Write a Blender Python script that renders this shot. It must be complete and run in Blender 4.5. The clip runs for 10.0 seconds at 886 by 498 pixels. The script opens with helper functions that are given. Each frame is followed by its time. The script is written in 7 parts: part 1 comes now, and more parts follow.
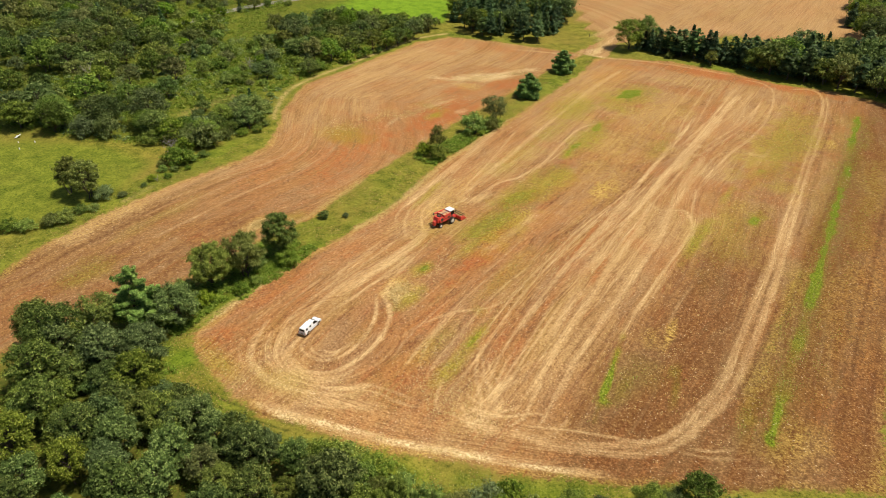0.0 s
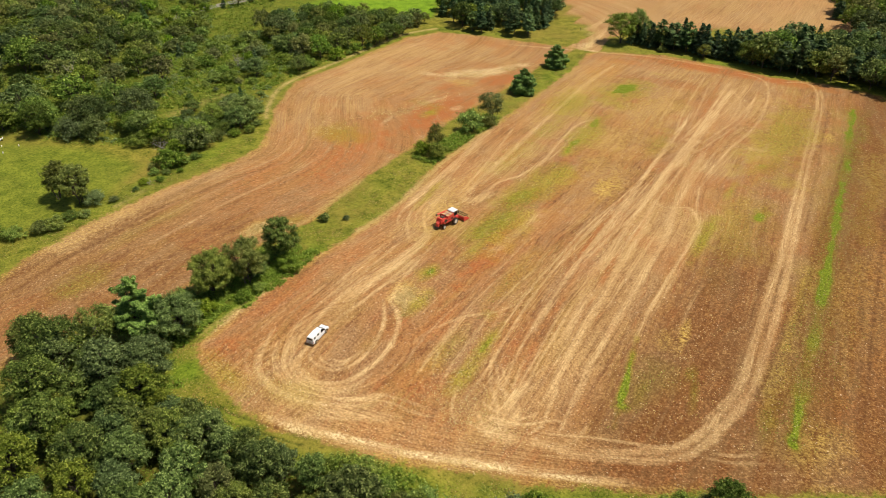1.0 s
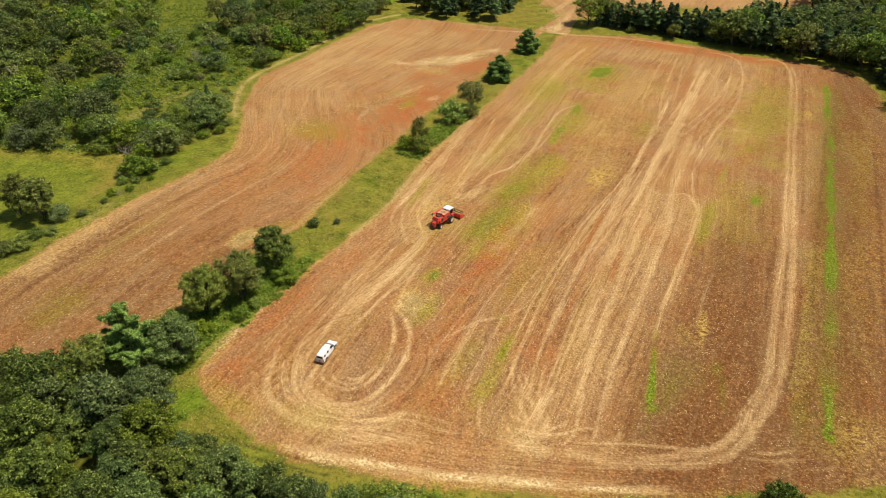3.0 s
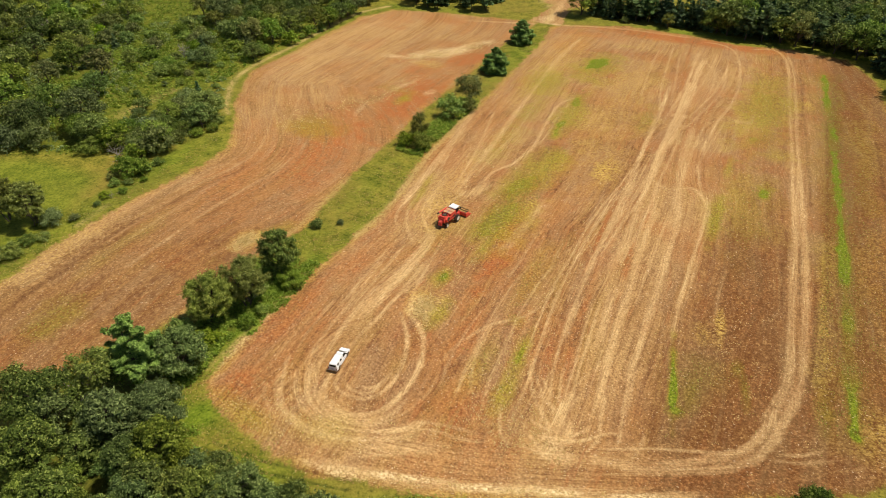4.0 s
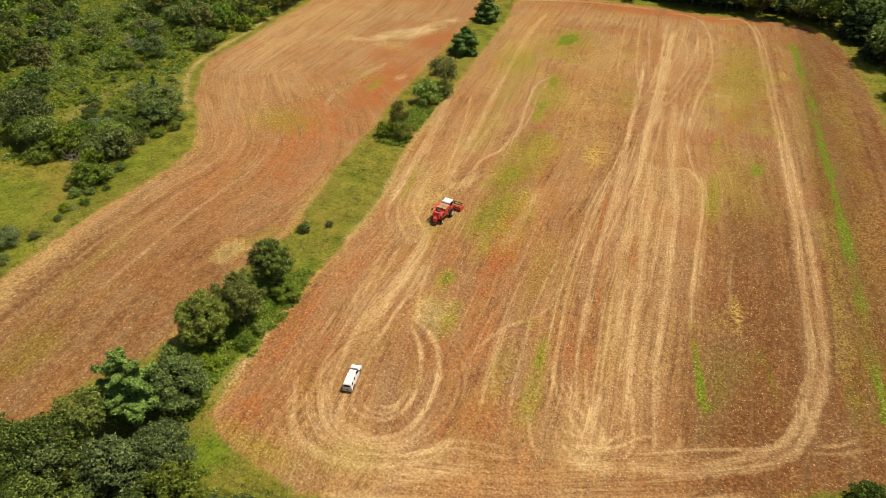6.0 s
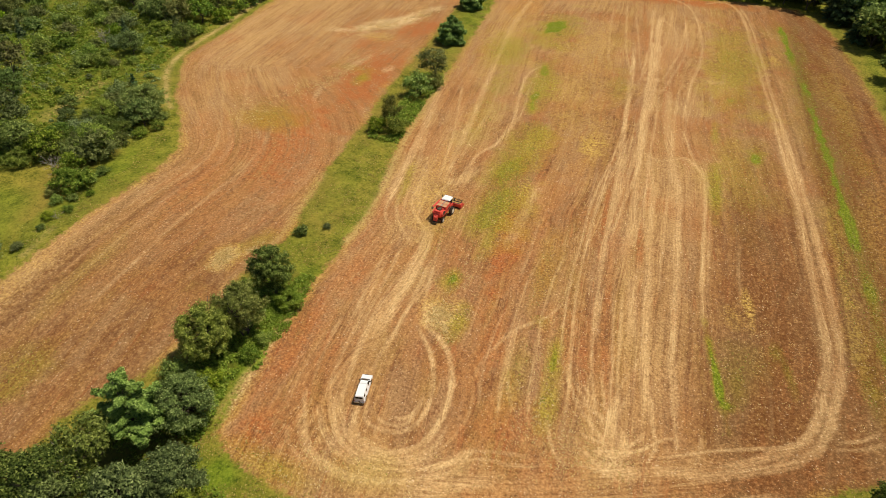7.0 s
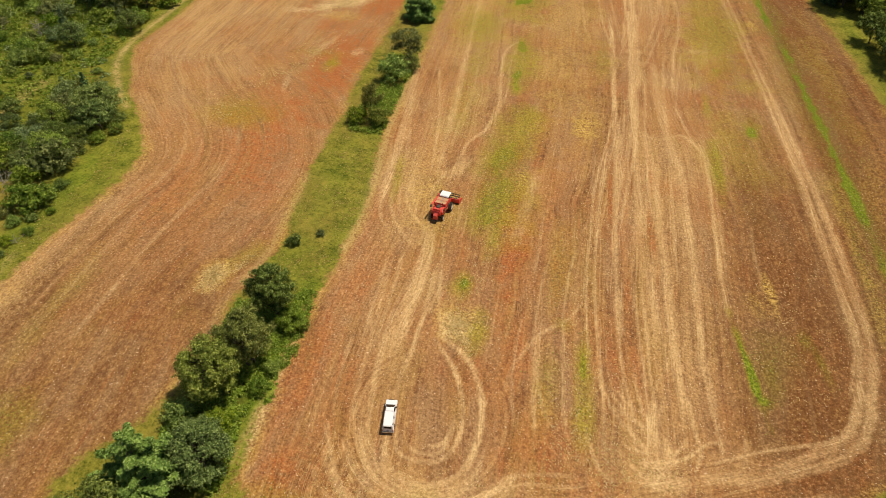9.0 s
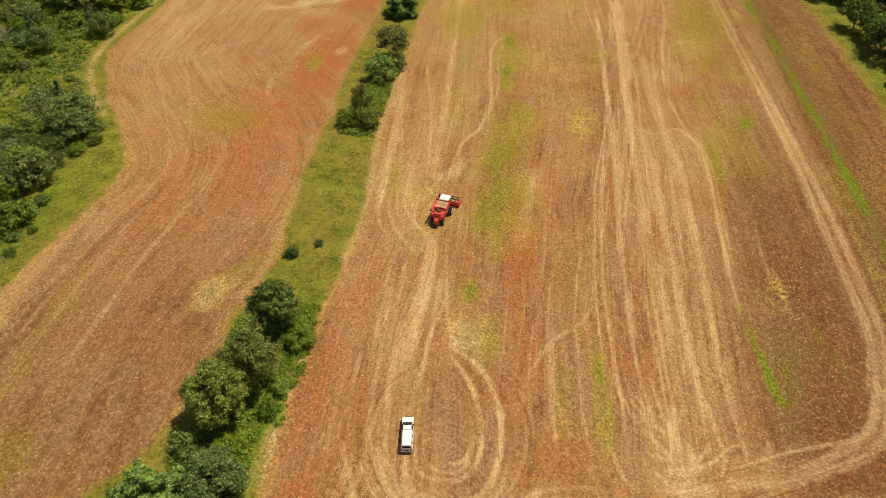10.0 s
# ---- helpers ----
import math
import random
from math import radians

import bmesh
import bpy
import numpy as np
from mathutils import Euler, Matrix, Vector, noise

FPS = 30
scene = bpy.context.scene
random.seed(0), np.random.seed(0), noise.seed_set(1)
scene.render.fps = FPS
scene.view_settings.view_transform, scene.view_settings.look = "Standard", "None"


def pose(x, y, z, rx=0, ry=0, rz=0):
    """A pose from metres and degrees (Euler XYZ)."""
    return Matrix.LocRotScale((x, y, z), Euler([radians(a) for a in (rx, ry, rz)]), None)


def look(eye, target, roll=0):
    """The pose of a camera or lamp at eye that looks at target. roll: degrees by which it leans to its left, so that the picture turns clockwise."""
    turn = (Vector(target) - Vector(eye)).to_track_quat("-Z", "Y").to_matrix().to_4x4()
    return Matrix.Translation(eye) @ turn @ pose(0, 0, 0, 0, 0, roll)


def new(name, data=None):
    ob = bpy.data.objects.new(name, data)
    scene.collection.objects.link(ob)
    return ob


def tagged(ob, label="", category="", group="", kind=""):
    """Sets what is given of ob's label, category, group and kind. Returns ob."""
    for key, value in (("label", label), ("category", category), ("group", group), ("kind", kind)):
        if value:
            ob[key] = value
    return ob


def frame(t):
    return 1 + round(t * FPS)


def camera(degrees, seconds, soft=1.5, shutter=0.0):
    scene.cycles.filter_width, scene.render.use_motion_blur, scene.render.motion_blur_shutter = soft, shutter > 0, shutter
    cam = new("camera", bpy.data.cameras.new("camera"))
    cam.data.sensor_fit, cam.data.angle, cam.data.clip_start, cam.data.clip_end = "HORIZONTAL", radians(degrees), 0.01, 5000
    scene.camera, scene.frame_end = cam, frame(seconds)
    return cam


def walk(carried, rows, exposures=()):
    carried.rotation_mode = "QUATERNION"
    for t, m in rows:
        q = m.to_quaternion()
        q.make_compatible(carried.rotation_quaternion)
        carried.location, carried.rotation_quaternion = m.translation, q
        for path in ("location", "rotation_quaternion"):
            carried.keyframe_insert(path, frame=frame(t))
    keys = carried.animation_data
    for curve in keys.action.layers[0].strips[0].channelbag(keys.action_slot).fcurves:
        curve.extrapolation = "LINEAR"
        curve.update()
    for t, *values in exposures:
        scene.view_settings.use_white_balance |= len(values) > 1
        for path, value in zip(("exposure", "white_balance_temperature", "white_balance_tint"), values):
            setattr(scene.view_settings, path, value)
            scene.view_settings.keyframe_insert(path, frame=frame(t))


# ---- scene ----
cam = camera(64.3, 10.0, soft=0.8)
PATH = [
    (0, (1.535, 1.297, 99.362), (0.598, 2.702, 98.289), 0.4),
    (0.5, (-2.351, 1.446, 99.31), (-3.263, 2.859, 98.228), 0.4),
    (1, (-6.246, 1.462, 99.248), (-7.13, 2.888, 98.16), 0.5),
    (1.5, (-10.18, 1.556, 99.164), (-11.027, 3.0, 98.07), 0.4),
    (2, (-14.103, 1.782, 99.081), (-14.91, 3.242, 97.978), 0.4),
    (2.5, (-18.015, 2.205, 98.982), (-18.788, 3.674, 97.866), 0.4),
    (4, (-30.027, 4.214, 98.505), (-30.716, 5.697, 97.354), 0.5),
    (4.5, (-34.011, 5.08, 98.438), (-34.666, 6.569, 97.273), 0.6),
    (5, (-37.933, 6.139, 98.382), (-38.549, 7.633, 97.204), 0.6),
    (5.5, (-41.892, 7.388, 98.314), (-42.461, 8.888, 97.12), 0.6),
    (7, (-53.708, 11.947, 98.08), (-54.158, 13.448, 96.838), 0.6),
    (7.5, (-57.614, 13.784, 98.04), (-58.021, 15.284, 96.781), 0.6),
    (8, (-61.549, 15.97, 98.042), (-61.912, 17.463, 96.762), 0.6),
    (8.5, (-65.454, 18.317, 98.024), (-65.778, 19.801, 96.724), 0.6),
    (9, (-69.205, 20.549, 97.964), (-69.49, 22.028, 96.649), 0.7),
    (9.5, (-72.89, 22.588, 97.918), (-73.137, 24.063, 96.59), 0.7),
    (10, (-76.565, 24.483, 97.871), (-76.768, 25.957, 96.535), 0.7),
]
walk(cam, [(t, look(eye, target, roll)) for t, eye, target, roll in PATH], exposures=[(0.0, -0.05, 6900, 6), (10.0, -0.29, 7400, 10)])

# ---------------------------------------------------------------- world, sun
SUN_AZ, SUN_EL = radians(58), radians(67)          # azimuth from +y towards +x
world = bpy.data.worlds.new("sky")
scene.world = world
world.use_nodes = True
wn = world.node_tree
sky = wn.nodes.new("ShaderNodeTexSky")
sky.sky_type, sky.sun_disc = "NISHITA", False
sky.sun_elevation, sky.sun_rotation = SUN_EL, SUN_AZ
sky.dust_density = 1.5
wn.links.new(sky.outputs[0], wn.nodes["Background"].inputs[0])
wn.nodes["Background"].inputs[1].default_value = 0.072
sun = new("sun", bpy.data.lights.new("sun", "SUN"))
sun.data.energy, sun.data.angle, sun.data.color = 4.45, radians(3.0), (1.0, 0.93, 0.80)
sun_way = Vector((math.sin(SUN_AZ) * math.cos(SUN_EL), math.cos(SUN_AZ) * math.cos(SUN_EL), math.sin(SUN_EL)))
sun.matrix_world = look(Vector((0, 200, 0)) + sun_way * 400, (0, 200, 0))


# ---------------------------------------------------------------- material helpers
class Mat:
    """A node material under construction."""

    def __init__(self, name, rough=0.8, metal=0.0, spec=0.3):
        self.m = bpy.data.materials.new(name)
        self.m.use_nodes = True
        self.t = self.m.node_tree
        self.b = self.t.nodes["Principled BSDF"]
        self.b.inputs["Roughness"].default_value = rough
        self.b.inputs["Metallic"].default_value = metal
        self.b.inputs["Specular IOR Level"].default_value = spec

    def node(self, kind, **props):
        n = self.t.nodes.new(kind)
        for k, v in props.items():
            setattr(n, k, v)
        return n

    def put(self, sock, val):
        if isinstance(val, bpy.types.NodeSocket):
            self.t.links.new(val, sock)
        else:
            sock.default_value = val

    def attr(self, name, out="Fac"):
        return self.node("ShaderNodeAttribute", attribute_name=name).outputs[out]

    def coord(self, scale=(1, 1, 1), kind="Object", src=None):
        src = src or self.node("ShaderNodeTexCoord").outputs[kind]
        mp = self.node("ShaderNodeMapping")
        self.put(mp.inputs["Vector"], src)
        mp.inputs["Scale"].default_value = scale
        return mp.outputs[0]

    def noise(self, vec, scale, detail=3.0, rough=0.55, warp=0.0):
        n = self.node("ShaderNodeTexNoise")
        self.put(n.inputs["Vector"], vec)
        n.inputs["Scale"].default_value, n.inputs["Detail"].default_value = scale, detail
        n.inputs["Roughness"].default_value, n.inputs["Distortion"].default_value = rough, warp
        return n.outputs["Fac"]

    def math(self, op, a, b=0.5, c=0.5, clamp=False):
        n = self.node("ShaderNodeMath", operation=op, use_clamp=clamp)
        for s, v in zip(n.inputs, (a, b, c)):
            self.put(s, v)
        return n.outputs[0]

    def node_value(self, col):
        n = self.node("ShaderNodeSeparateColor")
        self.put(n.inputs[0], col)
        return n.outputs[0]

    def span(self, val, lo, hi, to0=0.0, to1=1.0):
        n = self.node("ShaderNodeMapRange", clamp=True)
        for s, v in zip(n.inputs, (val, lo, hi, to0, to1)):
            self.put(s, v)
        return n.outputs[0]

    def mix(self, fac, a, b, blend="MIX"):
        n = self.node("ShaderNodeMix", data_type="RGBA", blend_type=blend)
        self.put(n.inputs["Factor"], fac)
        self.put(n.inputs[6], (*a, 1) if isinstance(a, tuple) else a)
        self.put(n.inputs[7], (*b, 1) if isinstance(b, tuple) else b)
        return n.outputs[2]

    def color(self, c):
        self.put(self.b.inputs["Base Color"], (*c, 1) if isinstance(c, tuple) else c)
        return self

    def bump(self, height, strength=0.5, dist=0.05):
        n = self.node("ShaderNodeBump")
        n.inputs["Strength"].default_value, n.inputs["Distance"].default_value = strength, dist
        self.put(n.inputs["Height"], height)
        self.put(self.b.inputs["Normal"], n.outputs[0])
        return self


def ground_material():
    """Stubble, straw, weeds and meadow, blended by the masks that the ground carries."""
    m = Mat("ground", rough=0.95, spec=0.1)
    pos = m.coord()
    grass, straw = m.attr("grass"), m.attr("straw")
    rust, weed, gold, soil = m.attr("rust"), m.attr("weed"), m.attr("gold"), m.attr("soil")
    lane, chaff = m.attr("lane", "Vector"), m.attr("chaff")
    big = m.noise(pos, 0.035, 4)
    mid = m.noise(pos, 0.22, 5, 0.6)
    fine = m.noise(pos, 0.95, 5, 0.68)
    grit = m.noise(pos, 2.1, 3, 0.65)
    dust = m.noise(pos, 3.3, 2, 0.6)
    speck = m.noise(pos, 2.6, 1, 0.5)

    # streaks along the way of driving: broad and narrow
    def streaks(across, length, detail, warp):
        ways = [m.noise(m.coord((across, length, 1), src=src), 1.0, detail, 0.6, warp) for src in (lane, m.attr("round", "Vector"), m.attr("edge", "Vector"))]
        one = m.mix(m.attr("head"), ways[0], ways[2])
        return m.node_value(m.mix(m.attr("ring"), one, ways[1]))

    broad, narrow, hair = streaks(0.30, 0.010, 4, 0.3), streaks(1.5, 0.022, 2, 0.5), streaks(1.15, 0.040, 1, 0.9)
    ridge = m.span(m.math("ABSOLUTE", m.math("SUBTRACT", hair, 0.5)), 0.022, 0.004)
    driven = m.attr("driven")
    region = m.math("MULTIPLY", m.noise(pos, 0.045, 3, 0.6), m.span(driven, 0, 1, 0.8, 1.0))
    fibre = streaks(2.6, 0.75, 3, 0.4)
    lines = m.math("MULTIPLY", ridge, m.span(region, 0.46, 0.64, 0.0, 0.55))
    patch = m.noise(m.coord((0.30, 0.055, 1), src=lane), 1.0, 5, 0.65, 0.6)
    hue = m.noise(m.coord((0.16, 0.030, 1), src=lane), 1.0, 5, 0.6, 0.8)
    scar = m.noise(m.coord((0.75, 0.075, 1), src=lane), 1.0, 3, 0.6, 0.7)
    clod = m.noise(m.coord((1.1, 0.40, 1), src=lane), 1.0, 4, 0.7, 0.9)
    crisp = m.math("ADD", 0.5, m.math("MULTIPLY", m.attr("coarse"), m.span(grit, 0.34, 0.66, -0.5, 0.5)))
    # stubble: chaff over brown earth
    tone = m.math("ADD", m.math("MULTIPLY", fine, 0.75), m.math("ADD", m.math("MULTIPLY", dust, 0.55), m.math("ADD", m.math("MULTIPLY", patch, 0.7), m.math("MULTIPLY", m.math("MULTIPLY", m.math("SUBTRACT", narrow, 0.5), driven), 0.45))))
    c = m.mix(m.span(tone, 0.78, 1.18), (0.165, 0.066, 0.027), (0.455, 0.248, 0.096))
    c = m.mix(m.span(hue, 0.47, 0.60, 0, 0.75), c, m.mix(crisp, (0.235, 0.122, 0.060), (0.43, 0.258, 0.128)))
    c = m.mix(m.span(hue, 0.46, 0.34, 0, 0.60), c, m.mix(crisp, (0.21, 0.118, 0.034), (0.42, 0.262, 0.080)))
    c = m.mix(m.math("MULTIPLY", driven, m.span(broad, 0.53, 0.66, 0, 0.50)), c, m.mix(crisp, (0.33, 0.178, 0.072), (0.53, 0.322, 0.138)))
    c = m.mix(m.math("MULTIPLY", driven, m.span(broad, 0.46, 0.36, 0, 0.35)), c, m.mix(crisp, (0.165, 0.070, 0.032), (0.34, 0.165, 0.070)))
    c = m.mix(m.math("MULTIPLY", m.span(region, 0.40, 0.60), m.math("MULTIPLY", driven, m.span(narrow, 0.56, 0.70, 0, 0.45))), c, (0.60, 0.385, 0.175))
    c = m.mix(m.math("MULTIPLY", m.span(region, 0.60, 0.40), m.math("MULTIPLY", driven, m.span(narrow, 0.44, 0.34, 0, 0.34))), c, (0.175, 0.078, 0.036))
    c = m.mix(m.span(scar, 0.585, 0.68, 0, 0.60), c, m.mix(crisp, (0.25, 0.075, 0.027), (0.46, 0.180, 0.070)))
    rough_f = m.span(m.noise(pos, 0.06, 3, 0.6), 0.42, 0.62, 0.25, 0.85)
    c = m.mix(m.math("MULTIPLY", rough_f, m.span(clod, 0.47, 0.36, 0, 0.70)), c, m.mix(scar, (0.145, 0.066, 0.030), (0.24, 0.085, 0.032)))
    c = m.mix(m.math("MULTIPLY", rough_f, m.span(clod, 0.56, 0.66, 0, 0.40)), c, (0.58, 0.370, 0.165))
    c = m.mix(m.math("MULTIPLY", chaff, m.span(m.math("ADD", m.math("MULTIPLY", grit, 0.6), m.math("ADD", m.math("MULTIPLY", narrow, 0.9), m.math("MULTIPLY", patch, 0.7))), 0.94, 1.26, 0.32, 0.95)), c, m.mix(crisp, (0.39, 0.228, 0.096), (0.60, 0.384, 0.172)))
    c = m.mix(lines, c, (0.66, 0.440, 0.205))
    red = m.math("MULTIPLY", rust, m.span(m.math("ADD", fine, m.math("MULTIPLY", patch, 1.0)), 0.76, 1.06), clamp=True)
    c = m.mix(m.math("MULTIPLY", red, 0.85), c, m.mix(crisp, (0.25, 0.060, 0.020), (0.53, 0.190, 0.062)))
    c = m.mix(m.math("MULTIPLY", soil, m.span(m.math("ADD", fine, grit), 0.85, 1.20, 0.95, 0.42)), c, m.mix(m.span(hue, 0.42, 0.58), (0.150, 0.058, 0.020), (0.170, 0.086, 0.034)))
    # straw along the tracks
    body = m.math("ADD", m.math("MULTIPLY", narrow, 0.8), m.math("ADD", m.math("MULTIPLY", grit, 0.45), m.math("MULTIPLY", fine, 0.35)))
    str_f = m.math("MULTIPLY", straw, m.span(body, 0.60, 0.82, 0.66, 1.0), clamp=True)
    pale = m.mix(m.span(m.math("ADD", grit, fibre), 0.78, 1.22), (0.52, 0.322, 0.145), (0.69, 0.465, 0.232))
    c = m.mix(m.math("MULTIPLY", str_f, 0.88), c, pale)
    c = m.mix(m.math("MULTIPLY", straw, m.math("MULTIPLY", ridge, 0.5)), c, (0.80, 0.600, 0.320))
    c = m.mix(m.math("MULTIPLY", straw, m.span(hair, 0.40, 0.33, 0, 0.55)), c, (0.26, 0.130, 0.058))
    c = m.mix(m.math("MULTIPLY", gold, m.span(m.math("ADD", fine, grit), 0.82, 1.12)), c, m.mix(crisp, (0.36, 0.215, 0.045), (0.66, 0.450, 0.125)))
    c = m.mix(m.math("MULTIPLY", m.attr("pale"), m.span(m.math("ADD", fine, grit), 0.80, 1.08)), c, m.mix(crisp, (0.56, 0.37, 0.16), (0.88, 0.70, 0.42)))
    wd = m.math("MULTIPLY", weed, m.span(m.math("ADD", m.math("ADD", fine, patch), m.math("MULTIPLY", grit, 0.8)), 0.98, 1.42), clamp=True)
    c = m.mix(m.math("MULTIPLY", wd, 0.85), c, m.mix(m.math("MULTIPLY", soil, 0.9), m.mix(crisp, (0.165, 0.140, 0.010), (0.42, 0.355, 0.042)), m.mix(crisp, (0.105, 0.084, 0.010), (0.25, 0.190, 0.026))))
    c = m.mix(m.math("MULTIPLY", wd, m.span(weed, 0.82, 1.08, 0, 0.8)), c, m.mix(crisp, (0.060, 0.112, 0.006), (0.23, 0.310, 0.024)))
    # clods and their small shadows, bits of straw and stones
    bits = m.math("ADD", m.math("MULTIPLY", grit, 0.35), m.math("ADD", m.math("MULTIPLY", dust, 0.25), m.math("MULTIPLY", fibre, 0.40)))
    coarse = m.attr("coarse")
    grain = m.math("ADD", 1.0, m.math("MULTIPLY", coarse, m.span(bits, 0.36, 0.64, -0.16, 0.16)))
    shade = m.node("ShaderNodeCombineColor")
    for sock in shade.inputs:
        m.put(sock, grain)
    c = m.mix(1.0, c, shade.outputs[0], "MULTIPLY")
    c = m.mix(m.math("MULTIPLY", m.math("MULTIPLY", coarse, m.math("ADD", rough_f, 0.25)), m.span(bits, 0.44, 0.34, 0, 0.50)), c, (0.100, 0.044, 0.019))
    c = m.mix(m.math("MULTIPLY", coarse, m.span(bits, 0.54, 0.68, 0, 0.28)), c, (0.66, 0.440, 0.215))
    c = m.mix(m.span(m.math("ADD", m.math("MULTIPLY", speck, 0.6), m.math("MULTIPLY", dust, 0.4)), 0.63, 0.70, 0, 0.65), c, (0.82, 0.64, 0.44))
    # meadow
    lush = m.attr("lush")
    tuss = m.noise(pos, 1.3, 6, 0.75, 0.3)
    gn = m.math("ADD", m.math("MULTIPLY", mid, 0.8), m.math("ADD", m.math("MULTIPLY", tuss, 1.0), m.math("MULTIPLY", grit, 0.5)))
    g = m.mix(m.span(gn, 0.92, 1.34), (0.074, 0.086, 0.010), (0.305, 0.268, 0.044))
    g = m.mix(m.span(big, 0.48, 0.62, 0, 0.6), g, m.mix(fine, (0.15, 0.125, 0.022), (0.37, 0.265, 0.065)))
    g = m.mix(m.math("MULTIPLY", lush, 0.75, clamp=True), g, m.mix(m.span(gn, 0.90, 1.32), (0.055, 0.100, 0.008), (0.185, 0.255, 0.024)))
    g = m.mix(m.span(lush, 1.0, 1.6, 0, 0.60), g, m.mix(m.span(gn, 0.90, 1.32), (0.115, 0.230, 0.012), (0.270, 0.450, 0.030)))
    bare = m.span(lush, 0.2, 0.8, 1.0, 0.25)
    g = m.mix(m.math("MULTIPLY", bare, m.span(fine, 0.60, 0.74, 0, 0.5)), g, (0.40, 0.31, 0.085))
    g = m.mix(m.math("MULTIPLY", bare, m.span(m.math("ADD", tuss, m.math("MULTIPLY", mid, 0.6)), 0.92, 1.08, 0, 0.55)), g, m.mix(grit, (0.25, 0.135, 0.040), (0.46, 0.30, 0.10)))
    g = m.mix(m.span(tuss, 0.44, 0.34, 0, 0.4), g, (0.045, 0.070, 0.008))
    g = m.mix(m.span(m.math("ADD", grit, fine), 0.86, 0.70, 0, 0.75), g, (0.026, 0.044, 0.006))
    # tree shade put into the ground colour, by the wood mask
    floor_shade = m.attr("wood")
    g = m.mix(m.math("MULTIPLY", floor_shade, m.span(fine, 0.3, 0.6, 0.95, 0.6)), g, m.mix(fine, (0.030, 0.044, 0.008), (0.10, 0.115, 0.020)))
    edge = m.span(m.math("ADD", grass, m.math("MULTIPLY", m.math("SUBTRACT", fine, 0.5), 1.6)), 0.30, 0.70)
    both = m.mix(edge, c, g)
    both = m.mix(m.math("MULTIPLY", m.attr("trail"), m.span(m.math("ADD", fine, grit), 0.78, 1.08)), both, m.mix(grit, (0.36, 0.245, 0.085), (0.62, 0.46, 0.20)))
    both = m.mix(m.math("MULTIPLY", m.attr("rut"), m.span(fine, 0.62, 0.40, 0.4, 1.0)), both, m.mix(edge, (0.105, 0.044, 0.018), (0.034, 0.046, 0.010)))
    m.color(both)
    hgt = m.math("ADD", m.math("MULTIPLY", fine, 0.7), m.math("ADD", m.math("MULTIPLY", grit, 0.45), m.math("MULTIPLY", tuss, 0.3)))
    m.bump(hgt, 0.7, 0.2)
    return m.m


def leaf_material(name, dark, light, tip, rough=0.7, vary=1.0):
    m = Mat(name, rough=rough, spec=0.10)
    if dark[1] >= dark[0]:
        dark, light, tip = [(0.92 * q[0], q[1], 1.16 * q[2]) for q in (dark, light, tip)]
    isl = m.node("ShaderNodeNewGeometry").outputs["Random Per Island"]
    rnd = m.node("ShaderNodeObjectInfo").outputs["Random"]
    pos = m.coord()
    clump = m.noise(pos, 0.55, 3)
    c = m.mix(m.span(m.math("ADD", m.math("MULTIPLY", isl, 0.6), clump), 0.45, 1.10), dark, light)
    c = m.mix(m.span(isl, 0.68, 1.0, 0, 0.8), c, tip)
    hsv = m.node("ShaderNodeHueSaturation")
    m.put(hsv.inputs["Hue"], m.span(rnd, 0, 1, 0.5 - 0.022 * vary, 0.5 + 0.012 * vary))
    m.put(hsv.inputs["Value"], m.span(m.math("FRACT", m.math("MULTIPLY", rnd, 7.31)), 0, 1, 1 - 0.28 * vary, 1 + 0.36 * vary))
    m.put(hsv.inputs["Saturation"], m.span(m.math("FRACT", m.math("MULTIPLY", rnd, 13.7)), 0, 1, 1 - 0.18 * vary, 1 + 0.06 * vary))
    m.put(hsv.inputs["Color"], c)
    m.color(hsv.outputs[0])
    tr = m.node("ShaderNodeBsdfTranslucent")
    m.put(tr.inputs[0], hsv.outputs[0])
    mx = m.node("ShaderNodeMixShader")
    mx.inputs[0].default_value = 0.30
    m.put(mx.inputs[1], m.b.outputs[0])
    m.put(mx.inputs[2], tr.outputs[0])
    m.put(m.t.nodes["Material Output"].inputs[0], mx.outputs[0])
    return m.m


def bark_material(name, a, b):
    m = Mat(name, rough=0.9, spec=0.1)
    pos = m.coord((6, 6, 1.2))
    n = m.noise(pos, 1.0, 5, 0.7)
    m.color(m.mix(m.span(n, 0.3, 0.7), a, b)).bump(n, 0.8, 0.04)
    return m.m


def paint_material(name, col, rough=0.35, dirt=(0.30, 0.20, 0.11), amount=0.35, metal=0.0):
    m = Mat(name, rough=rough, metal=metal, spec=0.5)
    pos = m.coord()
    n = m.noise(pos, 1.3, 5, 0.65)
    fine = m.noise(pos, 14, 3, 0.7)
    d = m.span(m.math("ADD", n, m.math("MULTIPLY", fine, 0.35)), 0.58, 0.95, 0, amount)
    m.color(m.mix(d, m.mix(fine, col, tuple(0.86 * v for v in col)), dirt))
    m.put(m.b.inputs["Roughness"], m.span(n, 0.3, 0.7, rough, min(1, rough + 0.25)))
    return m.m


def glass_material():
    m = Mat("tinted_glass", rough=0.06, spec=0.25)
    n = m.noise(m.coord(), 3.0, 3)
    m.color(m.mix(n, (0.010, 0.012, 0.014), (0.022, 0.025, 0.028)))
    return m.m


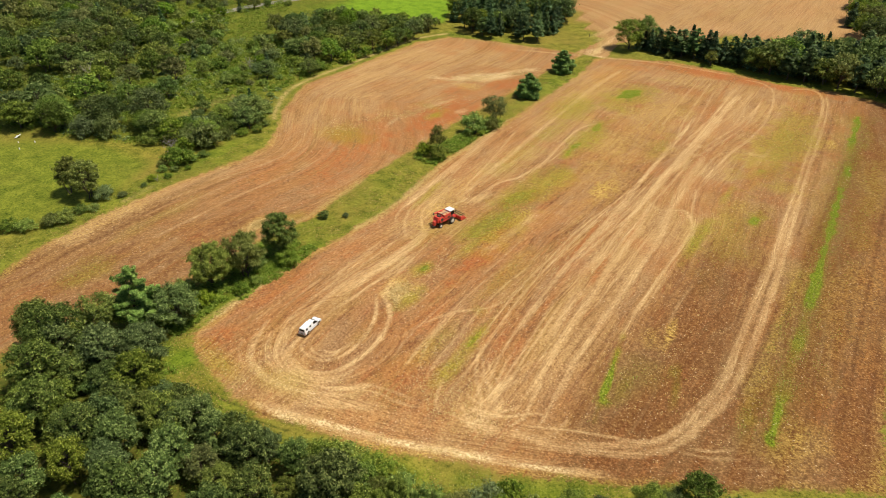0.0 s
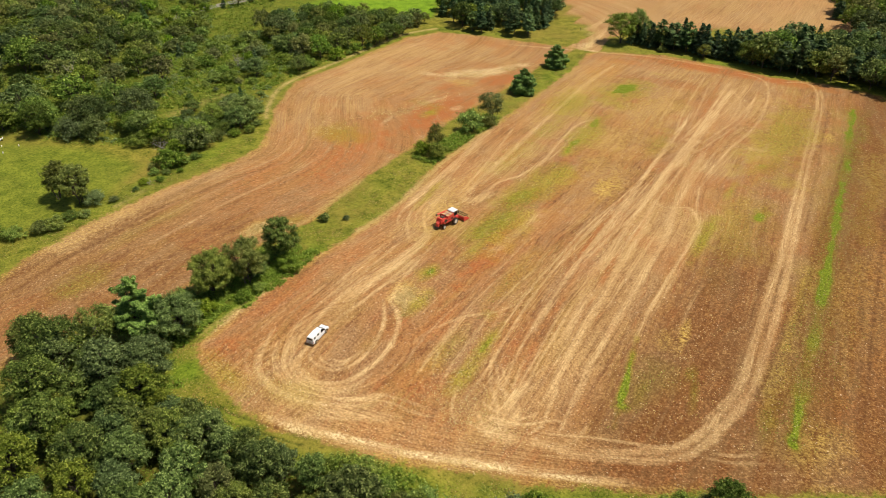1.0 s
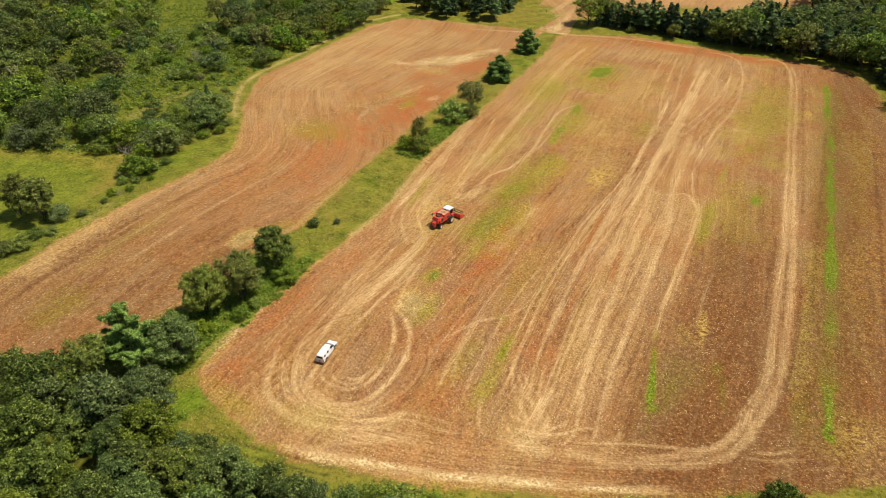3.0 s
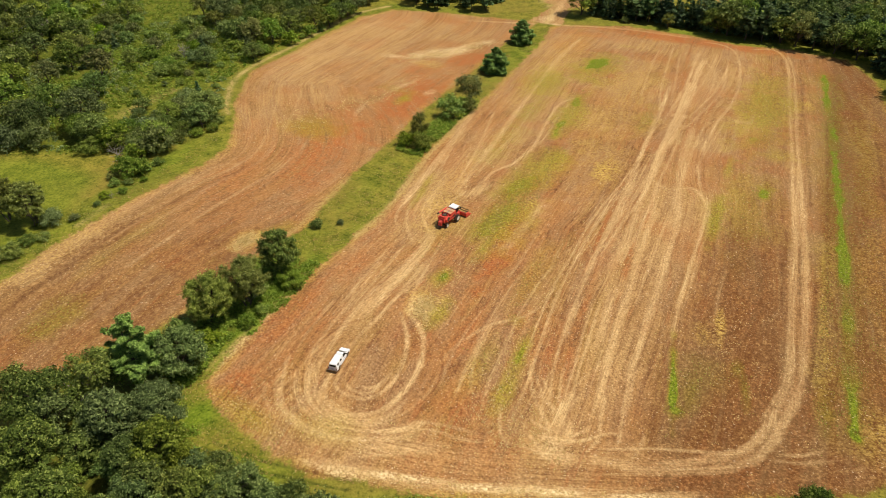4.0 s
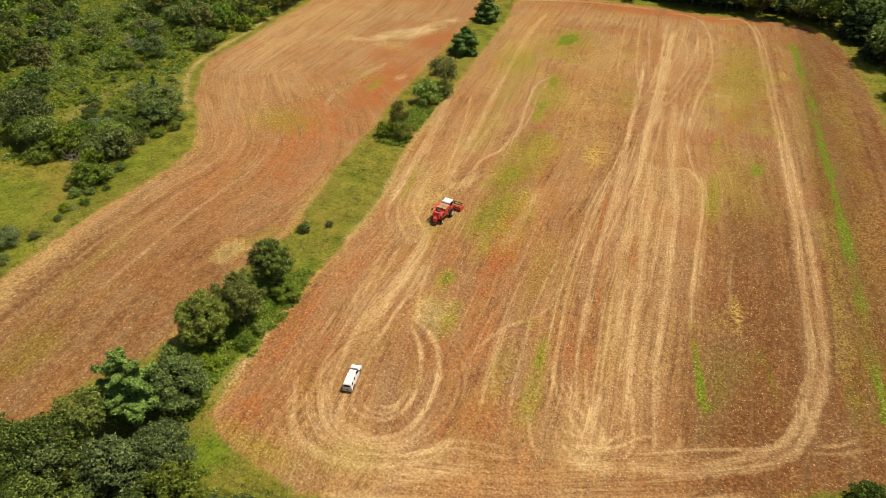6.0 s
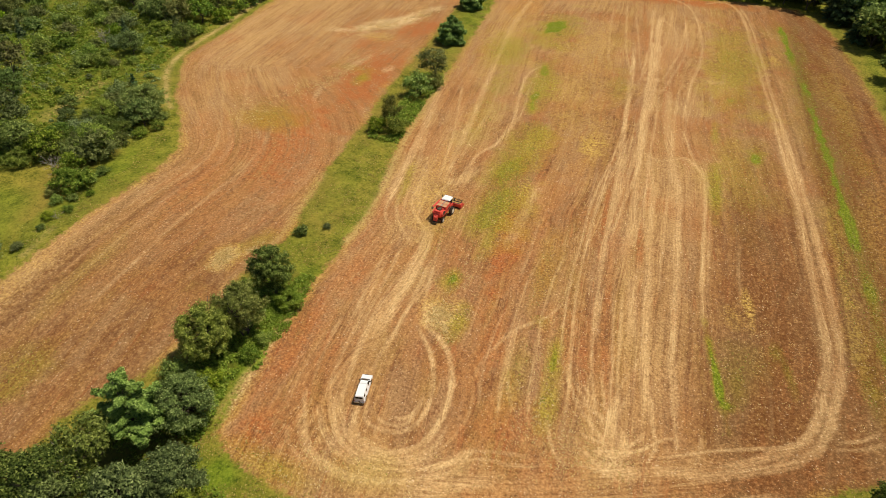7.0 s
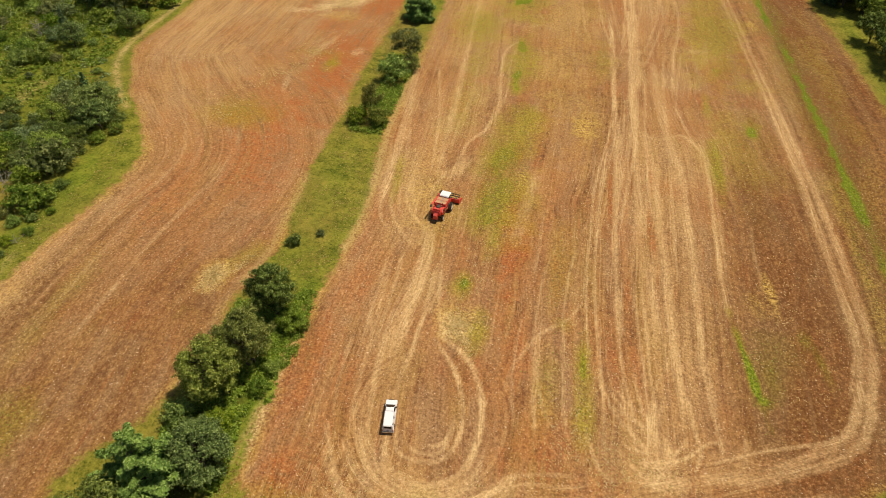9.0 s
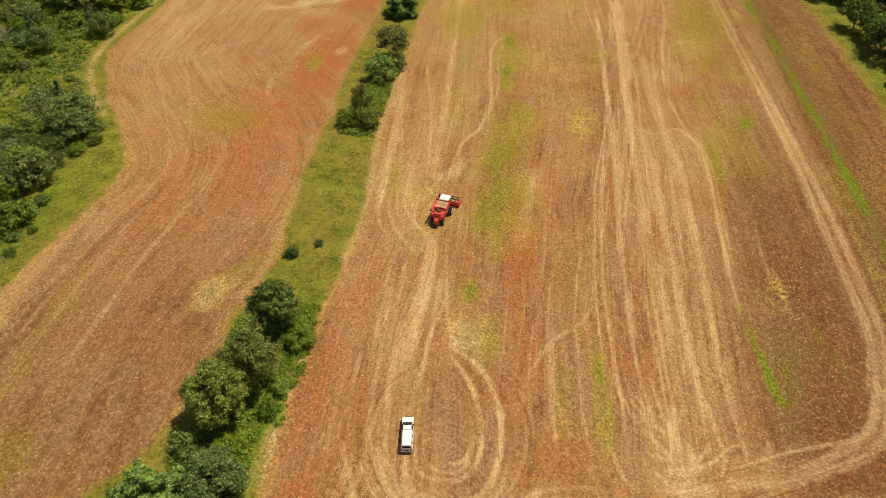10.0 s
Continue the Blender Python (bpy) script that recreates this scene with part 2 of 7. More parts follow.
GROUND = ground_material()
LEAF = {
    "oak": leaf_material("oak_leaves", (0.042, 0.072, 0.013), (0.16, 0.22, 0.034), (0.34, 0.38, 0.095)),
    "maple": leaf_material("maple_leaves", (0.066, 0.118, 0.016), (0.25, 0.345, 0.038), (0.44, 0.49, 0.09)),
    "olive": leaf_material("olive_leaves", (0.078, 0.094, 0.02), (0.255, 0.275, 0.05), (0.41, 0.4, 0.105)),
    "shrub": leaf_material("shrub_leaves", (0.078, 0.132, 0.014), (0.275, 0.36, 0.034), (0.47, 0.5, 0.08)),
    "grey": leaf_material("grey_leaves", (0.075, 0.11, 0.026), (0.215, 0.275, 0.07), (0.38, 0.44, 0.15)),
    "pine": leaf_material("pine_needles", (0.05, 0.092, 0.028), (0.19, 0.285, 0.078), (0.34, 0.44, 0.14)),
    "spruce": leaf_material("spruce_needles", (0.036, 0.074, 0.026), (0.135, 0.215, 0.064), (0.28, 0.36, 0.13)),
    "young": leaf_material("young_spruce_needles", (0.07, 0.130, 0.026), (0.28, 0.42, 0.085), (0.50, 0.62, 0.17), vary=0.2),
    "weed": leaf_material("weed_leaves", (0.150, 0.170, 0.022), (0.290, 0.300, 0.045), (0.47, 0.40, 0.11), vary=0.0),
    "under": leaf_material("undergrowth_leaves", (0.086, 0.140, 0.014), (0.290, 0.350, 0.036), (0.48, 0.47, 0.10), vary=0.0),
    "hazel": leaf_material("hazel_leaves", (0.090, 0.118, 0.018), (0.360, 0.400, 0.055), (0.66, 0.64, 0.14), vary=0.25),
    "ash": leaf_material("ash_leaves", (0.090, 0.110, 0.022), (0.320, 0.345, 0.062), (0.56, 0.55, 0.15), vary=0.2),
    "deep": leaf_material("deep_green_leaves", (0.034, 0.058, 0.010), (0.165, 0.215, 0.030), (0.40, 0.44, 0.09), vary=0.7),
    "plume": leaf_material("white_pine_needles", (0.090, 0.155, 0.030), (0.320, 0.460, 0.090), (0.52, 0.64, 0.17), vary=0.2),
    "leafy": leaf_material("leafy_green_leaves", (0.044, 0.076, 0.012), (0.210, 0.285, 0.040), (0.47, 0.53, 0.11), vary=0.8),
    "bluish": leaf_material("blue_green_leaves", (0.046, 0.074, 0.017), (0.200, 0.270, 0.058), (0.42, 0.49, 0.14), vary=0.7),
    "golden": leaf_material("yellow_green_leaves", (0.070, 0.098, 0.012), (0.270, 0.320, 0.036), (0.50, 0.51, 0.09), vary=0.6),
    "herb": leaf_material("herb_leaves", (0.095, 0.150, 0.016), (0.300, 0.400, 0.042), (0.50, 0.54, 0.10), vary=0.0),
    "straw": leaf_material("loose_straw", (0.46, 0.32, 0.11), (0.72, 0.55, 0.25), (0.88, 0.73, 0.42), vary=0.0),
    "dry": leaf_material("dry_grass", (0.26, 0.175, 0.050), (0.46, 0.335, 0.110), (0.60, 0.47, 0.20), vary=0.0),
}
BARK = bark_material("bark", (0.055, 0.042, 0.030), (0.16, 0.13, 0.10))
DEADWOOD = bark_material("dead_wood", (0.22, 0.19, 0.16), (0.46, 0.42, 0.37))
WHITE = paint_material("white_paint", (0.92, 0.94, 0.98), 0.3, amount=0.02)
RED = paint_material("red_paint", (0.80, 0.085, 0.065), 0.42, amount=0.16)
DARKRED = paint_material("faded_red_paint", (0.30, 0.030, 0.020), 0.6, amount=0.5)
BLACK = paint_material("black_steel", (0.022, 0.021, 0.020), 0.55, amount=0.45)
STEEL = paint_material("bare_steel", (0.42, 0.40, 0.37), 0.45, amount=0.4, metal=0.7)
RUBBER = paint_material("rubber", (0.020, 0.019, 0.018), 0.9, amount=0.6)
RIM = paint_material("cream_rim", (0.78, 0.74, 0.66), 0.5, amount=0.2)
CHROME = paint_material("chrome", (0.70, 0.70, 0.70), 0.18, amount=0.05, metal=1.0)
GRAIN = paint_material("grain", (0.62, 0.36, 0.20), 0.9, amount=0.3)
LAMPRED = paint_material("red_lens", (0.45, 0.015, 0.010), 0.2, amount=0.02)
LAMPCLEAR = paint_material("clear_lens", (0.75, 0.75, 0.72), 0.12, amount=0.02)
GREY = paint_material("grey_plastic", (0.10, 0.10, 0.10), 0.6, amount=0.3)
ROADGREY = paint_material("worn_asphalt", (0.30, 0.28, 0.26), 0.9, amount=0.4)
GLASS = glass_material()

# ---------------------------------------------------------------- the plan
MAIN_FIELD = [(-111, 71), (-112, 84), (-112.5, 99), (-112.5, 112), (-110.5, 127), (-110, 140), (-112, 152), (-114, 170), (-115.5, 195), (-115, 222), (-115.5, 244),
              (-117, 267), (-117, 289), (-119, 308), (-114, 313), (-88, 322), (-64, 322), (-42, 318), (-22, 321), (0, 318), (9, 300), (13, 270), (16, 236),
              (17, 202), (18, 150), (21, 110), (-3, 95), (-20, 85.6), (-35, 79.0), (-47, 74.0), (-58, 69.0), (-70, 65.0), (-80, 62.6), (-89, 62.6), (-99, 66), (-107, 68)]
WEST_FIELD = [(-139, 20), (-138, 66), (-130, 78), (-127, 88), (-127, 106), (-124, 117), (-125, 130), (-126.5, 145), (-127, 170), (-129, 195), (-130.5, 240), (-130, 288),
              (-126, 312), (-148, 310), (-174, 306), (-194, 299), (-202, 283), (-203, 256), (-203, 224), (-204, 206), (-199, 194), (-189, 177), (-178, 162), (-170, 150),
              (-169, 138), (-172, 122), (-174.5, 104), (-174, 88), (-173, 72), (-168, 58), (-165, 20)]
FAR_FIELD = [(-121, 333), (-128, 336), (-150, 361), (-176, 398), (-190, 440), (-150, 560), (120, 640), (130, 480), (0, 405), (-30, 400), (-112, 352)]
FAR_GREEN = [(-284, 305), (-262, 288), (-236, 298), (-216, 304), (-208, 318), (-222, 352), (-240, 400), (-330, 420), (-300, 330)]
LAWN = [(-300, 85), (-262, 98), (-236, 112), (-213, 121), (-191, 121), (-184, 106), (-181, 86), (-189, 70), (-215, 50), (-300, 40)]
GATEWAY = [(-131, 311), (-116, 311), (-118, 336), (-128, 338)]
FAR_WOODS = [(-208, 125), (-205, 124), (-186, 150), (-192, 168), (-210, 196), (-213, 250), (-212, 300), (-222, 330), (-320, 420), (-520, 300), (-460, 190), (-300, 100), (-260, 104), (-212, 124)]
SOUTH_WOODS = [(-138, 18), (-138, 62), (-122, 82), (-112, 66), (-98, 56), (-76, 56), (-46, 65), (-20, 76), (10, 92), (30, 90), (30, 10), (-60, -20)]


def height(x, y):
    """The lie of the land, nearly level."""
    def bump(cx, cy, s):
        return np.exp(-((x - cx) ** 2 + (y - cy) ** 2) / (2 * s * s))
    return -2.2 * bump(-38, 92, 24) + 1.1 * bump(-20, 205, 45) + 0.9 * bump(-90, 84, 18) - 1.3 * bump(-92, 146, 18) - 2.0 * bump(-150, 262, 40) + 0.8 * bump(-150, 150, 40)


def h_at(x, y):
    return float(height(np.float64(x), np.float64(y)))


def line_dist(x, y, pts, closed=False):
    """Distance to a line of points, and the length along it at the nearest place."""
    best, along, run = np.full(x.shape, 1e9), np.zeros(x.shape), 0.0
    ends = list(zip(pts, pts[1:] + pts[:1] if closed else pts[1:]))
    for (ax, ay), (bx, by) in ends:
        dx, dy = bx - ax, by - ay
        ln = math.hypot(dx, dy) or 1e-6
        s = np.clip(((x - ax) * dx + (y - ay) * dy) / (ln * ln), 0, 1)
        d = np.hypot(x - ax - s * dx, y - ay - s * dy)
        near = d < best
        best, along = np.where(near, d, best), np.where(near, run + s * ln, along)
        run += ln
    return best, along


def inside(x, y, poly):
    res = np.zeros(np.shape(x), bool)
    for (ax, ay), (bx, by) in zip(poly, poly[1:] + poly[:1]):
        cross = (ay > y) != (by > y)
        res ^= cross & (x < (bx - ax) * (y - ay) / ((by - ay) or 1e-9) + ax)
    return res


def signed(x, y, poly):
    """Distance to a region's edge, positive inside."""
    d, _ = line_dist(x, y, poly, True)
    return np.where(inside(x, y, poly), d, -d)


def lattice(x, y, cell, seed):
    """Smooth value noise, 0 to 1."""
    r = np.random.RandomState(seed).rand(64, 64)
    u, v = x / cell, y / cell
    i, j = np.floor(u).astype(int), np.floor(v).astype(int)
    f, g = u - i, v - j
    f, g = f * f * (3 - 2 * f), g * g * (3 - 2 * g)
    a, b, c, d = r[i % 64, j % 64], r[(i + 1) % 64, j % 64], r[i % 64, (j + 1) % 64], r[(i + 1) % 64, (j + 1) % 64]
    return (a * (1 - f) + b * f) * (1 - g) + (c * (1 - f) + d * f) * g


def smooth_line(pts, n=6):
    """A rounded line through points (Catmull-Rom)."""
    p = [pts[0]] + list(pts) + [pts[-1]]
    out = []
    for a, b, c, d in zip(p, p[1:], p[2:], p[3:]):
        for k in range(n):
            s = k / n
            out.append(tuple(0.5 * (2 * b[i] + (c[i] - a[i]) * s + (2 * a[i] - 5 * b[i] + 4 * c[i] - d[i]) * s * s + (3 * b[i] - a[i] - 3 * c[i] + d[i]) * s ** 3) for i in (0, 1)))
    return out + [tuple(pts[-1])]


# swaths of straw and wheel tracks, each by its line, half width and strength
TRACKS = []


def track(half, strength, pts, kind="pale"):
    TRACKS.append((kind, half, strength, smooth_line(pts, 5)))


track(0.65, 1, [(-52.3, 266.3), (-51.5, 230.2), (-50.9, 195.3), (-50.3, 173.4), (-49.8, 161.7)])
track(1, 0.5, [(-50, 163.9), (-49.8, 151), (-50.3, 139.4)])
track(0.55, 0.75, [(-58.4, 260.1), (-56.9, 229.2), (-55.9, 194.4), (-55.1, 167.6), (-54.9, 146.1), (-54.3, 128.4)])
track(0.65, 0.95, [(-54.2, 128.4), (-53.6, 119.3), (-53.3, 113)])
track(0.28, 0.72, [(-56.4, 191.3), (-57.4, 179.8), (-59.1, 166.9), (-60, 155.4), (-59.9, 145.2), (-60.3, 135.7), (-60.3, 127.1), (-59.7, 118), (-59.2, 112.3), (-58.3, 104.6)])
track(0.28, 0.72, [(-57.2, 177.2), (-58.2, 164.7), (-58.8, 151.4), (-58.7, 137.8), (-58.6, 127.5), (-57.9, 118.4), (-57, 110.1), (-56, 100.2), (-55.4, 92.2)])
track(0.28, 0.64, [(-52.2, 186.3), (-52.4, 161.2), (-53, 156.7), (-53.7, 144.4)])
track(0.7, 0.6, [(-48.2, 184.3), (-46.2, 169.3), (-45.6, 151.8), (-44.9, 140.5), (-44.3, 130.5)])
track(0.8, 0.85, [(-44.4, 132), (-44, 121.4), (-43.4, 111.9), (-42.7, 104.5), (-41.7, 98.2)])
track(0.36, 0.8, [(-49.5, 185.2), (-44.7, 182.8), (-38.9, 186.1), (-35.4, 181.5), (-33.9, 177.9), (-33.4, 171.9), (-33.4, 158.4), (-33.6, 142.7), (-33.7, 131.8)])
track(0.33, 0.448, [(-39.7, 200.6), (-37.6, 189.7), (-34.7, 179.5)])
track(0.65, 0.7, [(-40.7, 177.8), (-39.2, 163.7), (-39.2, 149.1), (-38.8, 138.2), (-38.6, 126.9), (-38.5, 118.3), (-38.2, 110.4), (-37.5, 105.6), (-37.1, 100.3)])
track(0.28, 0.64, [(-33.4, 150.3), (-33.3, 141), (-33.3, 129.5), (-33.1, 123.5)])
track(0.28, 0.48, [(-25.7, 151.8), (-26, 142.5), (-25.7, 134.1)])
track(0.28, 0.72, [(-51, 129.1), (-50.1, 118.7), (-49.1, 109.3), (-48.5, 102), (-48, 95.1)])
track(0.28, 0.64, [(-49.2, 127.9), (-48.6, 119), (-47.9, 109.6), (-47.7, 103.4)])
track(0.28, 0.64, [(-53.6, 113.7), (-52.2, 103.6), (-50.8, 97.9), (-49.9, 93.6)])
track(0.28, 0.56, [(-46.5, 126.8), (-45.4, 116.8), (-44.8, 109), (-44.4, 102.9)])
track(0.28, 0.56, [(-48.4, 171.3), (-48.1, 157.6), (-48.6, 143.4)])
track(0.28, 0.56, [(-53.3, 194.9), (-53.8, 172.7), (-52.9, 158.9)])
track(0.28, 0.48, [(-42.4, 170.1), (-42.2, 156.6), (-42.3, 141), (-41.6, 127.8)])
track(0.8, 0.6, [(-48, 134.6), (-46.9, 123.7), (-46.2, 115.3)])
track(0.28, 0.48, [(-60.2, 122.4), (-63.6, 115.6), (-67.6, 111.7), (-70.3, 106.8), (-72.2, 101.6), (-73.1, 95.7)])
track(0.28, 0.4, [(-61.4, 117.6), (-66.2, 113.5), (-69.7, 109.1), (-71.5, 103.8)])
track(0.28, 0.56, [(-62.5, 137.1), (-63.7, 129.8), (-64, 117), (-63.3, 105.9), (-62.6, 96.1), (-61.5, 89.5)])
track(0.28, 0.4, [(-67, 138.1), (-68.9, 125.3), (-69, 109.9), (-67.9, 97.1), (-66.6, 89.3)])
track(0.28, 0.4, [(-71.7, 115.1), (-72.1, 106.4), (-71.5, 96.1), (-70, 89.5)])
track(1.2, 0.5, [(-75.7, 136.6), (-74.7, 153), (-73.9, 164.4)])
track(0.28, 0.48, [(-70.5, 149.5), (-70.6, 137.5), (-70.6, 125)])
track(1, 0.9, [(-51.1, 294.4), (-51.3, 277.5), (-50.4, 253.7), (-50.1, 235.1), (-49.8, 220.8), (-49.8, 207.9)])
track(0.36, 0.512, [(-55.1, 299.7), (-53.4, 270.2), (-51, 237.2)])
track(0.36, 0.384, [(-47.4, 303.2), (-47.7, 272.8), (-49.7, 251.2), (-50.1, 235.1)])
track(0.36, 0.448, [(-41.9, 288.4), (-42.7, 263), (-45, 247.8), (-47.7, 233.6)])
track(0.432, 0.576, [(-55, 315.5), (-46.9, 314.6), (-41.4, 308.2), (-38, 293.6), (-36, 272.1), (-36.2, 251.9), (-38.5, 235.4), (-39.3, 223.3), (-39.9, 208.2)])
track(0.36, 0.384, [(-61.3, 296.8), (-57.8, 268.2), (-54.9, 240.7)])
track(0.36, 0.384, [(-50.7, 291.1), (-45.5, 280.1), (-44.2, 256.5)])
track(1, 0.6, [(-34.8, 237.1), (-27.9, 237.9)])
track(1.3, 0.6, [(-54, 233.3), (-47.7, 233.6)])
track(1, 0.5, [(-45.1, 227.6), (-44.5, 208.1), (-42.9, 190.1), (-41.7, 177.5), (-40.8, 163.3)])
track(0.32, 0.64, [(-50.1, 209.8), (-49.8, 194.2), (-50.4, 180.1), (-51.5, 167.2), (-52.5, 158.3), (-53.4, 147.5)])
track(0.28, 0.64, [(-51.1, 201.3), (-51.6, 186.3), (-52.7, 174.3), (-54, 159), (-54.6, 149.5)])
track(0.28, 0.48, [(-54.3, 192.3), (-56, 177.7), (-57.9, 160.2), (-58.4, 147.9), (-58.5, 138.1)])
track(0.28, 0.48, [(-34.3, 182.3), (-32.9, 175.4), (-32, 164.5), (-32.3, 154.2), (-32.3, 142.7), (-32.3, 130.6)])
track(1, 0.7, [(-120, 266.2), (-119.2, 252.9), (-117.1, 225.2), (-113, 199.9), (-109.9, 175.2), (-108.5, 155), (-107.4, 143.6)])
track(0.32, 0.72, [(-110.1, 167.7), (-107.9, 152.1), (-107.4, 143), (-105.7, 137.9), (-103.3, 135.6)])
track(0.8, 0.7, [(-102.7, 299.4), (-104.2, 275.6), (-103.1, 246.3), (-101, 218.2), (-99.3, 194.6), (-98.2, 175.2), (-97.5, 159.8)])
track(0.4, 0.72, [(-86.2, 235.4), (-89.8, 226.8), (-88.9, 209.4), (-87.2, 193.6), (-88.8, 179.7), (-92.4, 172.5), (-93.5, 162.3), (-94.9, 154.9)])
track(0.32, 0.56, [(-96.8, 217.4), (-95.3, 196.4), (-96.3, 181.6), (-96, 167.6)])
track(0.33, 0.512, [(-86.6, 229.7), (-87.4, 218.9), (-86.1, 205), (-86.1, 196.2), (-87.3, 186.3)])
track(0.32, 0.56, [(-108, 212.4), (-103.4, 190.5), (-100.5, 172.3), (-98.9, 158.3)])
track(0.32, 0.48, [(-109.8, 183.3), (-106.6, 165.9), (-104.7, 150.7), (-102.5, 141.1)])
track(0.28, 0.48, [(-104.4, 167), (-103.1, 154.6), (-101.1, 144.9)])
track(0.33, 0.448, [(-103, 249.5), (-101.7, 226.1), (-100.6, 203.2)])
track(1.3, 0.6, [(-99.4, 159.5), (-94.1, 158.9), (-90.5, 166.7)])
track(1.2, 0.8, [(-95.2, 139.1), (-93.7, 128.6), (-93.5, 118.3), (-93.6, 108.9), (-93.7, 100.3)])
track(0.4, 0.64, [(-94.1, 127), (-94.7, 116.5), (-95.5, 104.7), (-95.1, 94.7), (-93.9, 86.2), (-92.7, 80.3), (-90.5, 76), (-86.9, 73.9), (-82.8, 73.7)])
track(0.4, 0.64, [(-90.6, 127.5), (-90.3, 114), (-90.2, 105.2), (-90.8, 96.4), (-90.6, 89.6)])
track(0.32, 0.56, [(-91.6, 138), (-89.5, 124.1), (-88.1, 115.1), (-86.1, 106.2)])
track(0.32, 0.48, [(-100.5, 129.2), (-99.3, 114.2), (-98.2, 102.3), (-97.4, 90.8), (-96.1, 82.7)])
track(0.32, 0.4, [(-96, 113.4), (-96.1, 103.3), (-95.3, 92.7)])
track(0.28, 0.48, [(-101.9, 103.7), (-101.3, 93.8), (-100.2, 86)])
track(0.36, 0.48, [(-65, 303.5), (-61.4, 260), (-56.7, 231.3)])
track(0.405, 0.64, [(-54.3, 302.2), (-53.4, 265.1), (-54.2, 235.8)])
track(0.36, 0.44, [(-43.1, 301.6), (-40.8, 263.4), (-44.5, 239.2), (-47.6, 223.2)])
track(0.33, 0.4, [(-70, 300.3), (-67.7, 263), (-65.7, 243.9)])
track(0.33, 0.44, [(-52, 284.1), (-52.2, 249.4), (-55.1, 229.4)])
track(0.4, 0.65, [(-57.5, 230.8), (-56.5, 204.9), (-54.5, 180.1), (-54.2, 158.6)])
track(0.35, 0.55, [(-48, 231.2), (-47.8, 205.7), (-47.9, 180.3), (-47.4, 153.2)])
track(0.4, 0.5, [(-42, 229.6), (-42.6, 200), (-42.1, 172.9)])
track(0.4, 0.7, [(-52, 228.6), (-51.6, 198.7), (-50.8, 174.7), (-49.6, 155)])
track(0.36, 0.36, [(-36.3, 236.1), (-38.9, 211.4), (-39.7, 193.4)])
track(0.35, 0.5, [(-54.7, 192.3), (-54.8, 172.2), (-54.4, 155.2)])
track(0.35, 0.5, [(-48.1, 188.1), (-47.6, 166), (-46.7, 147.7)])
track(0.35, 0.8, [(-103.3, 156.1), (-102.2, 146.5), (-98.6, 140.3), (-95.3, 137.6)])
track(0.35, 0.8, [(-103, 161.7), (-102, 152.1), (-99.1, 143)])
track(0.35, 0.7, [(-106.5, 154.4), (-105.1, 143.7), (-101.2, 135.9), (-96.9, 131.1)])
track(0.4, 0.7, [(-94.7, 160.2), (-97, 153.9), (-96.5, 147.3)])
track(0.35, 0.6, [(-98.7, 130.1), (-97.9, 119.8), (-97.4, 108.1), (-97.3, 99.6)])
track(0.35, 0.6, [(-101.2, 126), (-100.4, 113.6), (-99.8, 102.6)])
track(0.35, 0.6, [(-94.2, 135.3), (-93.1, 124.9), (-93.2, 114.9), (-92.8, 104.9)])
track(0.5, 1, [(-90, 83.9), (-89.6, 80.2), (-88.1, 77.6), (-85.2, 75.9), (-80.8, 76.4), (-77, 79.8), (-75.8, 84.8), (-75.8, 90.4), (-76.6, 95), (-79.3, 100.8), (-81.9, 103.7), (-85.9, 106.3)])
track(0.36, 0.85, [(-88.6, 84.1), (-87.9, 81), (-84.9, 79.8), (-81, 80.8), (-79.1, 83.9), (-78.8, 88.8), (-79.7, 93.4), (-81.8, 98.6), (-84.8, 102.8), (-87.1, 105.7)])
track(0.3, 0.7, [(-84.4, 82.7), (-81.7, 83.3), (-80.3, 86.1), (-80.3, 89.6)])
track(0.42, 0.9, [(-95.1, 84), (-91.9, 77.6), (-88.5, 74.8), (-84, 73.9), (-78.9, 75), (-74.5, 78.2)])
track(0.42, 0.9, [(-96.7, 81.6), (-93.8, 76.7), (-90, 73.8), (-85.4, 72.4), (-79.2, 73.4), (-72.3, 77.2), (-68.7, 81.2)])
track(0.42, 0.9, [(-100.4, 83.3), (-97.1, 76.7), (-94, 72.5), (-90.3, 70.9), (-85, 70.3), (-78.3, 71.8), (-69.8, 76.5)])
track(0.36, 0.7, [(-99.7, 79.5), (-96.8, 74.6), (-93.5, 71.3), (-88.3, 69.7), (-81.6, 69.9)])
track(0.32, 0.4, [(-100.9, 76.6), (-97.4, 72.2), (-93.1, 69.9)])
track(1.8, 0.3, [(-86.4, 70.3), (-78.5, 72.1), (-71.8, 76.2), (-67.3, 80.6)])
track(1, 0.25, [(-84.4, 74.6), (-78.6, 76.5), (-74.9, 80.1)])
track(0.4, 0.64, [(-111.5, 79.4), (-111.4, 84.6), (-111.4, 87.4)])
track(0.32, 0.64, [(-111.9, 100.2), (-111.3, 103.8)])
track(1.2, 0.6, [(-76.8, 69.1), (-70.5, 73.5), (-63.8, 77.6)])
track(0.32, 0.56, [(-72.3, 77.2), (-67, 80), (-61.9, 80.7), (-57.3, 82.4)])
track(0.32, 0.48, [(-71.4, 79.8), (-65.8, 82.1), (-59.7, 83.2)])
track(0.36, 0.75, [(-90, 82.3), (-89.6, 78.7), (-88, 76.2), (-84.7, 74.6), (-79.8, 75.5), (-75.5, 79.1), (-74.2, 84.6)])
track(0.36, 0.75, [(-93.5, 83.9), (-90.6, 78.2), (-88, 75.7), (-84.4, 74.5)])
